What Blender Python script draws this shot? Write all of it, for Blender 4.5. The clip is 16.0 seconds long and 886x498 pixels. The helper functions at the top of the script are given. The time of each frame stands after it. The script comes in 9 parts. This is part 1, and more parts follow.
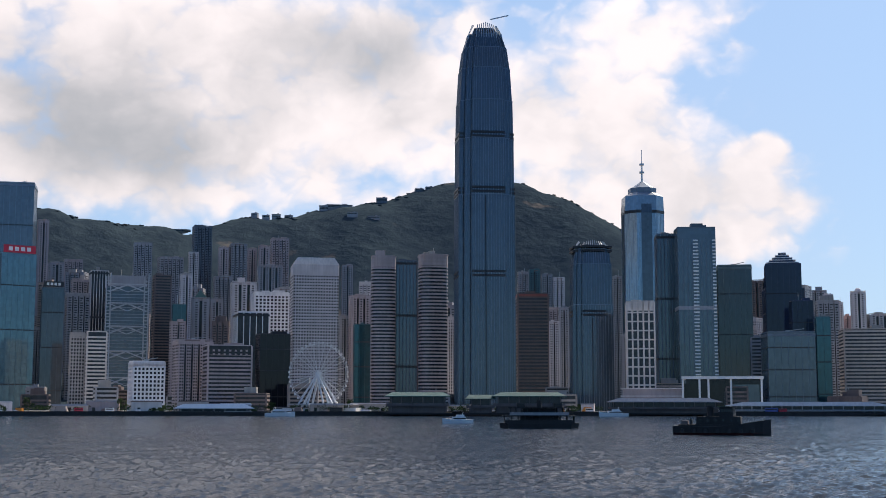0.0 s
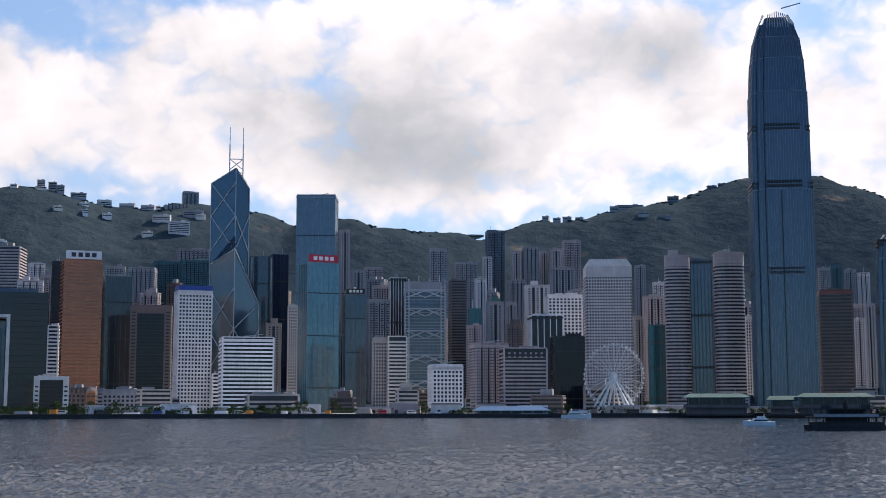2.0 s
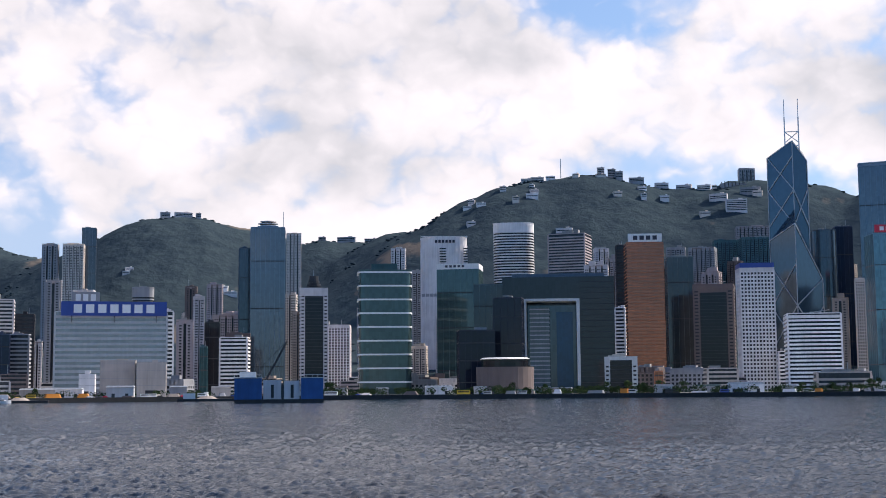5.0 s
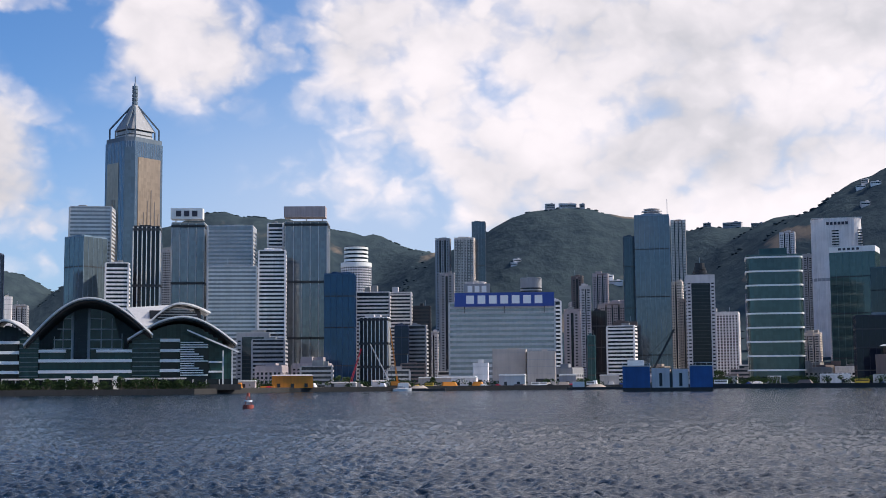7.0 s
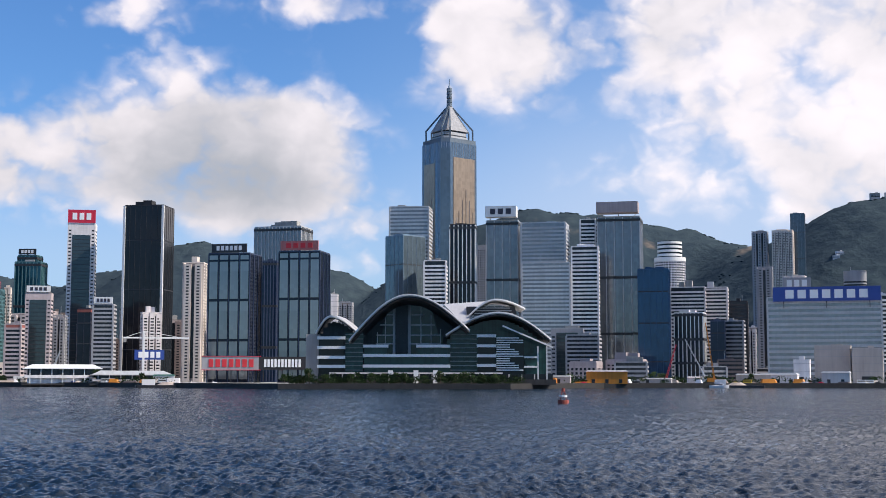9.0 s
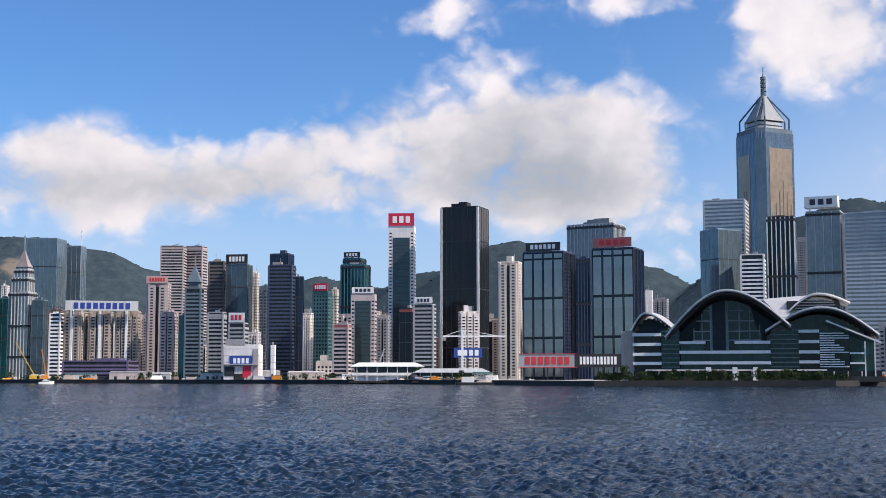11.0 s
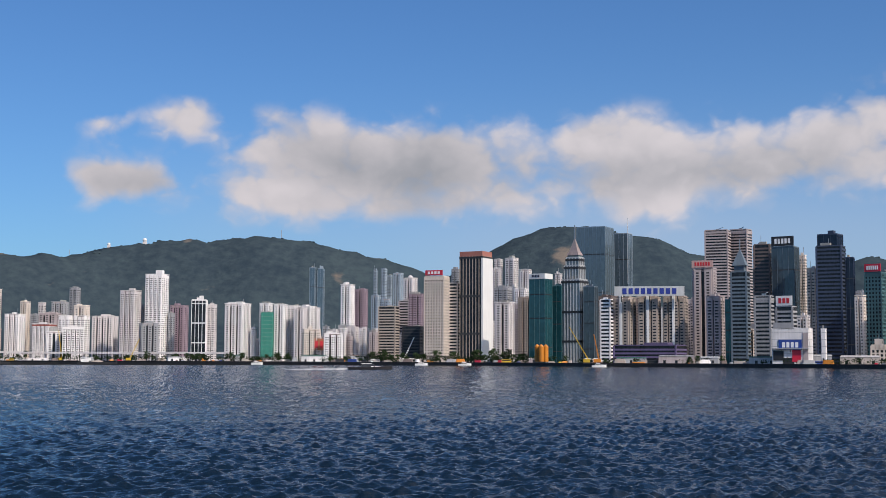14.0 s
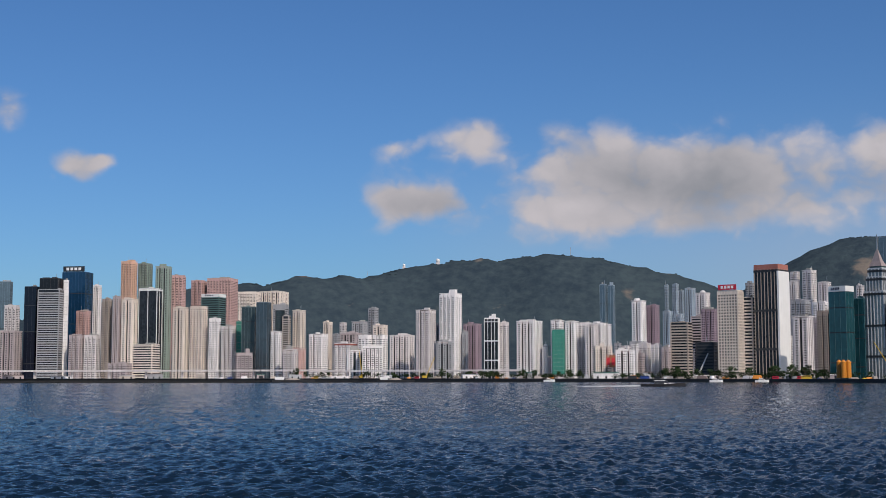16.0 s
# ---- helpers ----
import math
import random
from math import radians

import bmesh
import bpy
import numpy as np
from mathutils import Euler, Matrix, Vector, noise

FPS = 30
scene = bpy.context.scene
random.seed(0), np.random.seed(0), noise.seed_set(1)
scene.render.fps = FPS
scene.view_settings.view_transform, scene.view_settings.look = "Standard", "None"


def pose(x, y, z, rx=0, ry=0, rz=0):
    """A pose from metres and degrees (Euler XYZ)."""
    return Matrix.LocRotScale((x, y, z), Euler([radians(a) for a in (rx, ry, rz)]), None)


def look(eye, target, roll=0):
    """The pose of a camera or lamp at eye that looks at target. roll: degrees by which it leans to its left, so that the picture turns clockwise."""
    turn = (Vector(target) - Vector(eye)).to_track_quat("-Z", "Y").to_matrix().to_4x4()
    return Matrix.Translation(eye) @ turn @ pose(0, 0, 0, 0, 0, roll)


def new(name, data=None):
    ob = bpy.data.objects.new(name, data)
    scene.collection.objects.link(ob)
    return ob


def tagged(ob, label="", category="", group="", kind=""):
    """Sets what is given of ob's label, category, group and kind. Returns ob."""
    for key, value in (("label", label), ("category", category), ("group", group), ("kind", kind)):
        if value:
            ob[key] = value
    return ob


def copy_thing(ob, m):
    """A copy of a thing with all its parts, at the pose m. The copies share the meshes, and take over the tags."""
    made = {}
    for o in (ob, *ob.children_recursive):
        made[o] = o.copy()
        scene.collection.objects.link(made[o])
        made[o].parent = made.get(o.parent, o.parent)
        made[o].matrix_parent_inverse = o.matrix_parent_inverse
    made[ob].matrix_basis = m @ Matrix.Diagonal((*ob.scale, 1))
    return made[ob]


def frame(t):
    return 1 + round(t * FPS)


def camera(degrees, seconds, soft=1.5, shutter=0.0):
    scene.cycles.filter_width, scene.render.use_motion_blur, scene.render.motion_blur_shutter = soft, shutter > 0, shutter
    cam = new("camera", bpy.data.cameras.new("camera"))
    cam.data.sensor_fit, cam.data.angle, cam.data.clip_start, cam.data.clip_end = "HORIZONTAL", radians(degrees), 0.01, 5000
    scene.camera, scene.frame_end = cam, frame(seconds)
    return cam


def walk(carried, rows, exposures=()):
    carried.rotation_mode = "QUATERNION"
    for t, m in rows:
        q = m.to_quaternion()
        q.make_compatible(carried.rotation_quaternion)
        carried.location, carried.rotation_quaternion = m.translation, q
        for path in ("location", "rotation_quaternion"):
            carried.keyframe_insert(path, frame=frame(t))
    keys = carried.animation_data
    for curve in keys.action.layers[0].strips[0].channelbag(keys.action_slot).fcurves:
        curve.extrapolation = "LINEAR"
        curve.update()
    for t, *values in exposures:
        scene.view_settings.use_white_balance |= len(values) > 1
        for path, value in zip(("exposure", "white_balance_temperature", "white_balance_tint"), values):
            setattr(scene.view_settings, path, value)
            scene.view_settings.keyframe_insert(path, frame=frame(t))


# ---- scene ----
cam = camera(37.069, 16.0, 0.85)
EYE = 7.0
# seconds, heading clockwise from the first view, pitch, roll
ROWS = [
    (0, -0.002, 6.820, 0.072),
    (0.5, -2.219, 6.884, 0.082),
    (1, -5.223, 6.929, 0.139),
    (1.5, -8.886, 6.952, 0.053),
    (2, -12.683, 6.903, -0.081),
    (2.5, -16.504, 6.865, -0.091),
    (3, -20.303, 6.801, -0.228),
    (3.5, -24.186, 6.636, -0.285),
    (4, -28.305, 6.430, -0.315),
    (4.2, -29.977, 6.357, -0.370),
    (6.3, -47.715, 5.767, -0.433),
    (6.5, -49.383, 5.741, -0.451),
    (7, -53.357, 5.721, -0.452),
    (7.5, -57.101, 5.715, -0.291),
    (8, -60.578, 5.727, -0.274),
    (8.2, -61.875, 5.682, -0.092),
    (10.3, -75.455, 5.614, -0.214),
    (10.5, -76.882, 5.583, -0.098),
    (11, -80.483, 5.464, -0.043),
    (11.5, -84.235, 5.323, 0.045),
    (12, -88.132, 5.188, 0.122),
    (12.5, -92.093, 5.039, 0.110),
    (13, -96.060, 4.873, 0.123),
    (13.5, -100.019, 4.758, 0.124),
    (14, -103.844, 4.757, 0.145),
    (14.5, -107.574, 4.883, 0.099),
    (15, -111.092, 5.089, 0.122),
    (15.5, -114.043, 5.304, 0.013),
    (16, -116.387, 5.483, -0.086),
]
walk(cam, [(t, pose(0, 0, EYE, 0, 0, -a) @ pose(0, 0, 0, 90 + p) @ pose(0, 0, 0, 0, 0, r)) for t, a, p, r in ROWS], [(0, 0.2, 7050, 10), (1.5, 0.3, 7000, 10), (2, 0.35, 6950, 10), (2.5, 0.2, 6850, 10), (3, 0.08, 6800, 10), (3.5, 0.25, 6800, 10), (4, 0.45, 6850, 11), (7, 0.3, 6750, 10), (7.5, 0.4, 6750, 10), (8, 0.35, 6750, 10), (10.5, 0.4, 6750, 10), (11, 0.35, 6750, 10), (13, 0.05, 6800, 10), (15, -0.25, 6700, 10), (16, -0.38, 6700, 10)])

# ---- light ----
SUN_AZ, SUN_EL = 35.0, 43.0
sun = new("sun", bpy.data.lights.new("sun", "SUN"))
sun.data.energy, sun.data.angle, sun.data.color = 4.3, radians(0.6), (1.0, 0.92, 0.84)
_sd = Vector((math.sin(radians(SUN_AZ)) * math.cos(radians(SUN_EL)), math.cos(radians(SUN_AZ)) * math.cos(radians(SUN_EL)), math.sin(radians(SUN_EL))))
sun.matrix_world = look(_sd * 3000, (0, 0, 0))

world = bpy.data.worlds.new("sky")
scene.world = world
world.use_nodes = True
WT = world.node_tree
WT.nodes.clear()


def wmath(op, a, b=None, c=None):
    n = WT.nodes.new("ShaderNodeMath")
    n.operation = op
    for i, v in enumerate((a, b, c)):
        if v is None:
            continue
        if isinstance(v, (int, float)):
            n.inputs[i].default_value = v
        else:
            WT.links.new(v, n.inputs[i])
    return n.outputs[0]


coord = WT.nodes.new("ShaderNodeTexCoord")
sep = WT.nodes.new("ShaderNodeSeparateXYZ")
WT.links.new(coord.outputs["Generated"], sep.inputs[0])
SKY_AZ = wmath("MULTIPLY", wmath("ARCTAN2", sep.outputs[0], sep.outputs[1]), 180 / math.pi)
SKY_EL = wmath("MULTIPLY", wmath("ARCSINE", sep.outputs[2]), 180 / math.pi)
comb = WT.nodes.new("ShaderNodeCombineXYZ")
WT.links.new(wmath("MULTIPLY", SKY_AZ, 0.1), comb.inputs[0])
WT.links.new(wmath("MULTIPLY", SKY_EL, 0.13), comb.inputs[1])


def wnoise(scale, detail, rough, off=0.0, warp=0.0):
    n = WT.nodes.new("ShaderNodeTexNoise")
    n.inputs["Scale"].default_value = scale
    n.inputs["Detail"].default_value = detail
    n.inputs["Roughness"].default_value = rough
    n.inputs["Distortion"].default_value = warp
    add = WT.nodes.new("ShaderNodeVectorMath")
    add.operation = "ADD"
    add.inputs[1].default_value = (off, off * 0.7, off * 0.3)
    WT.links.new(comb.outputs[0], add.inputs[0])
    WT.links.new(add.outputs[0], n.inputs["Vector"])
    return n.outputs["Fac"]


def puff(az, el, w, h, amount):
    """One bank of cloud: heading, elevation, half width and half height in degrees."""
    dx = wmath("DIVIDE", wmath("SUBTRACT", SKY_AZ, az), w)
    dy = wmath("DIVIDE", wmath("SUBTRACT", SKY_EL, el), h)
    q = wmath("ADD", wmath("MULTIPLY", dx, dx), wmath("MULTIPLY", dy, dy))
    return wmath("MULTIPLY", wmath("POWER", 2.718, wmath("MULTIPLY", q, -1.0)), amount)


BANKS = []


def cloud(az, el, w, h, amount=1.0):
    BANKS.append(puff(az, el, w, h, amount))


SHADES = []


def grey_belly(az, el, w, h, amount=1.0):
    SHADES.append(puff(az, el, w, h, amount))


def total(list_of):
    s = list_of[0]
    for other in list_of[1:]:
        s = wmath("ADD", s, other)
    return s


cloud(-16.7, 15.4, 8.09, 3.92, 0.8)
cloud(-9.5, 12.5, 10.29, 4.66, 0.9)
cloud(-0.9, 13.9, 5.39, 6.37, 0.8)
cloud(7.6, 10.2, 4.90, 3.68, 1.2)
cloud(11.2, 9.4, 3.68, 2.45, 0.9)
cloud(13.5, 7.4, 3.43, 1.96, 1.0)
cloud(9.6, 16.1, 3.68, 2.21, 1.1)
cloud(14.0, 10.9, 1.10, 0.69, 0.9)
cloud(5.4, 12.7, 2.70, 3.19, 0.4)
cloud(-26.4, 11.8, 5.39, 2.21, 0.6)
cloud(-24.2, 14.0, 3.68, 2.70, 0.6)
cloud(-16.9, 11.5, 8.09, 3.68, 0.6)
cloud(-39.6, 12.2, 8.09, 6.37, 1.0)
cloud(-48.5, 13.8, 8.58, 7.35, 0.9)
cloud(-28.2, 13.2, 3.92, 1.23, 0.65)
cloud(-23.7, 15.9, 1.47, 0.98, 0.4)
cloud(-20.0, 12.5, 6.13, 2.70, 0.7)
cloud(-12.6, 14.1, 7.35, 3.92, 0.6)
cloud(-56.6, 15.0, 2.94, 2.21, 0.5)
cloud(-53.9, 12.8, 4.41, 3.43, 0.75)
cloud(-44.3, 11.4, 8.58, 5.39, 0.95)
cloud(-36.0, 12.1, 6.13, 6.37, 0.9)
cloud(-65.2, 15.5, 4.90, 1.96, 0.7)
cloud(-64.2, 12.7, 1.96, 1.23, 0.5)
cloud(-59.1, 8.3, 3.19, 1.10, 0.6)
cloud(-71.8, 9.2, 1.47, 1.23, 0.5)
cloud(-70.9, 5.6, 4.41, 1.47, 0.55)
cloud(-95.1, 8.6, 6.37, 1.84, 0.8)
cloud(-87.5, 8.6, 6.37, 1.96, 0.75)
cloud(-81.1, 9.4, 6.37, 2.70, 0.85)
cloud(-73.7, 11.0, 2.94, 2.21, 0.6)
cloud(-73.2, 8.1, 4.17, 1.72, 0.8)
cloud(-79.1, 13.5, 1.72, 1.72, 0.75)
cloud(-80.3, 15.7, 1.47, 1.47, 0.8)
cloud(-82.1, 15.0, 1.10, 0.86, 0.85)
cloud(-73.1, 15.9, 3.43, 0.98, 0.8)
cloud(-65.0, 14.2, 3.19, 2.45, 0.95)
cloud(-95.1, 6.5, 2.45, 1.23, 0.7)
cloud(-115.1, 10.1, 1.52, 0.88, 1.05)
cloud(-118.2, 9.9, 1.23, 0.69, 1.0)
cloud(-118.5, 7.4, 1.52, 1.23, 1.0)
cloud(-116.4, 7.6, 1.35, 0.86, 0.95)
cloud(-110.6, 9.0, 3.19, 1.84, 0.8)
cloud(-111.1, 7.3, 3.43, 1.23, 0.6)
cloud(-103.5, 9.3, 4.17, 1.59, 0.85)
cloud(-103.5, 7.1, 3.92, 1.23, 0.75)
cloud(-96.7, 8.9, 2.70, 1.72, 0.8)
cloud(-107.2, 6.4, 7.35, 1.10, 0.45)
cloud(-107.2, 8.3, 2.94, 1.72, 0.7)
cloud(-135.2, 10.9, 1.10, 0.98, 0.7)
cloud(-132.0, 8.6, 1.18, 0.83, 1.0)
cloud(-131.0, 9.1, 0.61, 0.34, 0.7)
grey_belly(-14.3, 12.3, 4.66, 2.70, 0.8)
grey_belly(-4.1, 15.3, 3.19, 2.21, 0.9)
grey_belly(-11.2, 10.5, 5.39, 1.47, 0.6)
grey_belly(-16.9, 12.7, 5.39, 2.70, 0.6)
grey_belly(-4.5, 15.0, 2.94, 1.96, 0.6)
grey_belly(-37.3, 15.1, 6.13, 2.21, 0.7)
grey_belly(-40.7, 10.7, 4.90, 2.21, 0.5)
grey_belly(-12.7, 11.7, 6.13, 1.96, 0.5)
grey_belly(-47.9, 14.9, 4.90, 1.47, 0.4)
grey_belly(-41.9, 9.4, 6.13, 1.47, 0.5)
grey_belly(-77.6, 8.2, 7.35, 1.47, 0.3)
grey_belly(-92.3, 8.0, 4.90, 0.98, 0.35)
grey_belly(-104.7, 8.3, 6.13, 0.98, 0.4)
cloud(-75.2, 9.9, 4.40, 2.70, 0.75)
cloud(-77.9, 8.8, 3.68, 2.21, 0.7)
grey_belly(-74.7, 9.0, 5.88, 2.45, 0.7)
grey_belly(-81.1, 8.2, 7.84, 1.72, 0.6)
grey_belly(-93.5, 7.9, 5.64, 1.47, 0.5)
grey_belly(-105.9, 8.1, 6.37, 1.72, 0.5)
grey_belly(-95.5, 7.9, 4.41, 1.72, 0.4)
grey_belly(-117.0, 7.4, 2.21, 0.61, 0.6)
# unseen broken cloud added behind the view for whiter fill light
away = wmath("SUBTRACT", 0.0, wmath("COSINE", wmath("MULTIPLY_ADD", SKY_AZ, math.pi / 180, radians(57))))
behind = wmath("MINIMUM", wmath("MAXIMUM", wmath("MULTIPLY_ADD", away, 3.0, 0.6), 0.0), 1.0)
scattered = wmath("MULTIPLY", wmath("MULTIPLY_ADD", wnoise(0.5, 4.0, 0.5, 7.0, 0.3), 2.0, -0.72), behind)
# unseen cloud added above the view, placed to brighten the water's reflections
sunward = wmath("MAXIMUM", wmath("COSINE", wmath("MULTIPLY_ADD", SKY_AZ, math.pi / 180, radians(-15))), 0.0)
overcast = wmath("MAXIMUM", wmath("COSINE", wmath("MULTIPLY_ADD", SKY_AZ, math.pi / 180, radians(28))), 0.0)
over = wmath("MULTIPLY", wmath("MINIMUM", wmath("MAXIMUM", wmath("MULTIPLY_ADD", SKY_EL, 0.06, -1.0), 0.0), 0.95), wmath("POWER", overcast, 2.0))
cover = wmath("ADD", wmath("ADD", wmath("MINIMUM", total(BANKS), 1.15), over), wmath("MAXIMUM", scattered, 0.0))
grain = wmath("MULTIPLY_ADD", wnoise(3.0, 6.0, 0.46, 3.0, 0.3), 1.05, -0.52)
lumps = WT.nodes.new("ShaderNodeTexVoronoi")
lumps.feature = "SMOOTH_F1"
lumps.inputs["Scale"].default_value = 5.0
lumps.inputs["Smoothness"].default_value = 0.6
lumps.inputs["Detail"].default_value = 2.0
wv = WT.nodes.new("ShaderNodeVectorMath")
wv.operation = "ADD"
wn = WT.nodes.new("ShaderNodeTexNoise")
wn.inputs["Scale"].default_value = 6.0
wn.inputs["Detail"].default_value = 4.0
wsub = WT.nodes.new("ShaderNodeVectorMath")
wsub.operation = "MULTIPLY"
wsub.inputs[1].default_value = (0.22, 0.22, 0)
WT.links.new(comb.outputs[0], wn.inputs["Vector"])
WT.links.new(wn.outputs["Color"], wsub.inputs[0])
WT.links.new(comb.outputs[0], wv.inputs[0])
WT.links.new(wsub.outputs[0], wv.inputs[1])
WT.links.new(wv.outputs[0], lumps.inputs["Vector"])
billow = wmath("MULTIPLY_ADD", lumps.outputs["Distance"], -0.7, 0.29)
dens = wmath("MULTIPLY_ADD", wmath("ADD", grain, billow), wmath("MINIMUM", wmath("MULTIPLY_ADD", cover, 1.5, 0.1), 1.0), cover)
edge = WT.nodes.new("ShaderNodeMapRange")
edge.interpolation_type = "SMOOTHSTEP"
edge.inputs["From Min"].default_value = 0.12
edge.inputs["From Max"].default_value = 0.84
WT.links.new(dens, edge.inputs["Value"])
mask = edge.outputs[0]
# cloud tone: bright lit rims, bluish grey bellies
tone = WT.nodes.new("ShaderNodeMapRange")
tone.interpolation_type = "SMOOTHSTEP"
tone.inputs["From Min"].default_value = 0.1
tone.inputs["From Max"].default_value = 2.6
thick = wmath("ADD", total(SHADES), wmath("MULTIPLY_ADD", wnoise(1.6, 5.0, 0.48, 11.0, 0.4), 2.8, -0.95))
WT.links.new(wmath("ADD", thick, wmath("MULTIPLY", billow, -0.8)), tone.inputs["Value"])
ramp = WT.nodes.new("ShaderNodeMix")
ramp.data_type = "RGBA"
ramp.inputs[6].default_value = (0.90, 0.86, 0.93, 1)
ramp.inputs[7].default_value = (0.40, 0.43, 0.50, 1)
WT.links.new(tone.outputs[0], ramp.inputs[0])
# clouds are dimmer away from the sun
dim = WT.nodes.new("ShaderNodeMapRange")
dim.inputs["From Min"].default_value = -120
dim.inputs["From Max"].default_value = 0
dim.inputs["To Min"].default_value = 0.76
dim.inputs["To Max"].default_value = 1.0
WT.links.new(SKY_AZ, dim.inputs["Value"])
dimmed = WT.nodes.new("ShaderNodeVectorMath")
dimmed.operation = "SCALE"
WT.links.new(ramp.outputs[2], dimmed.inputs[0])
# the added cloud above the view is boosted to brighten the water
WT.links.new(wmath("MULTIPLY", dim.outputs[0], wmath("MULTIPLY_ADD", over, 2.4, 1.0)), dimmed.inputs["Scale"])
sky = WT.nodes.new("ShaderNodeTexSky")
sky.sky_type = "NISHITA"
sky.sun_disc = False
sky.sun_elevation, sky.sun_rotation = radians(SUN_EL), radians(SUN_AZ)
sky.air_density, sky.dust_density, sky.ozone_density = 1.0, 0.6, 3.0
blue = WT.nodes.new("ShaderNodeVectorMath")
blue.operation = "MULTIPLY"
blue.inputs[1].default_value = (0.049, 0.081, 0.120)
WT.links.new(sky.outputs[0], blue.inputs[0])
# thin bright haze low down and towards the sun
low = wmath("POWER", 2.718, wmath("MULTIPLY", wmath("MAXIMUM", SKY_EL, 0.0), -0.22))
hz = wmath("MINIMUM", wmath("ADD", wmath("MULTIPLY", wmath("POWER", sunward, 1.3), 0.6), wmath("MULTIPLY", wmath("MULTIPLY", low, 0.55), wmath("MAXIMUM", wmath("COSINE", wmath("MULTIPLY_ADD", SKY_AZ, math.pi / 180, radians(30))), 0.12))), 0.8)
hazed = WT.nodes.new("ShaderNodeMix")
hazed.data_type = "RGBA"
hazed.inputs[7].default_value = (0.47, 0.63, 0.86, 1)
WT.links.new(hz, hazed.inputs[0])
WT.links.new(blue.outputs[0], hazed.inputs[6])
# pale mist that hangs under the cloud banks
MIST = [puff(-97, 4.5, 11, 3.6, 0.55), puff(-78, 5.0, 10, 3.4, 0.42), puff(-58, 6.5, 10, 5.0, 0.68), puff(-36, 8.0, 14, 5.0, 0.5), puff(-113, 5.5, 5, 3.0, 0.15), puff(10, 8.0, 9, 6.0, 0.3)]
misted = WT.nodes.new("ShaderNodeMix")
misted.data_type = "RGBA"
misted.inputs[7].default_value = (0.44, 0.53, 0.72, 1)
WT.links.new(wmath("MINIMUM", total(MIST), 0.7), misted.inputs[0])
WT.links.new(hazed.outputs[2], misted.inputs[6])
veil = WT.nodes.new("ShaderNodeMix")
veil.data_type = "RGBA"
WT.links.new(mask, veil.inputs[0])
WT.links.new(misted.outputs[2], veil.inputs[6])
WT.links.new(dimmed.outputs[0], veil.inputs[7])
back = WT.nodes.new("ShaderNodeBackground")
WT.links.new(veil.outputs[2], back.inputs[0])
back.inputs[1].default_value = 1.0
wout = WT.nodes.new("ShaderNodeOutputWorld")
WT.links.new(back.outputs[0], wout.inputs[0])


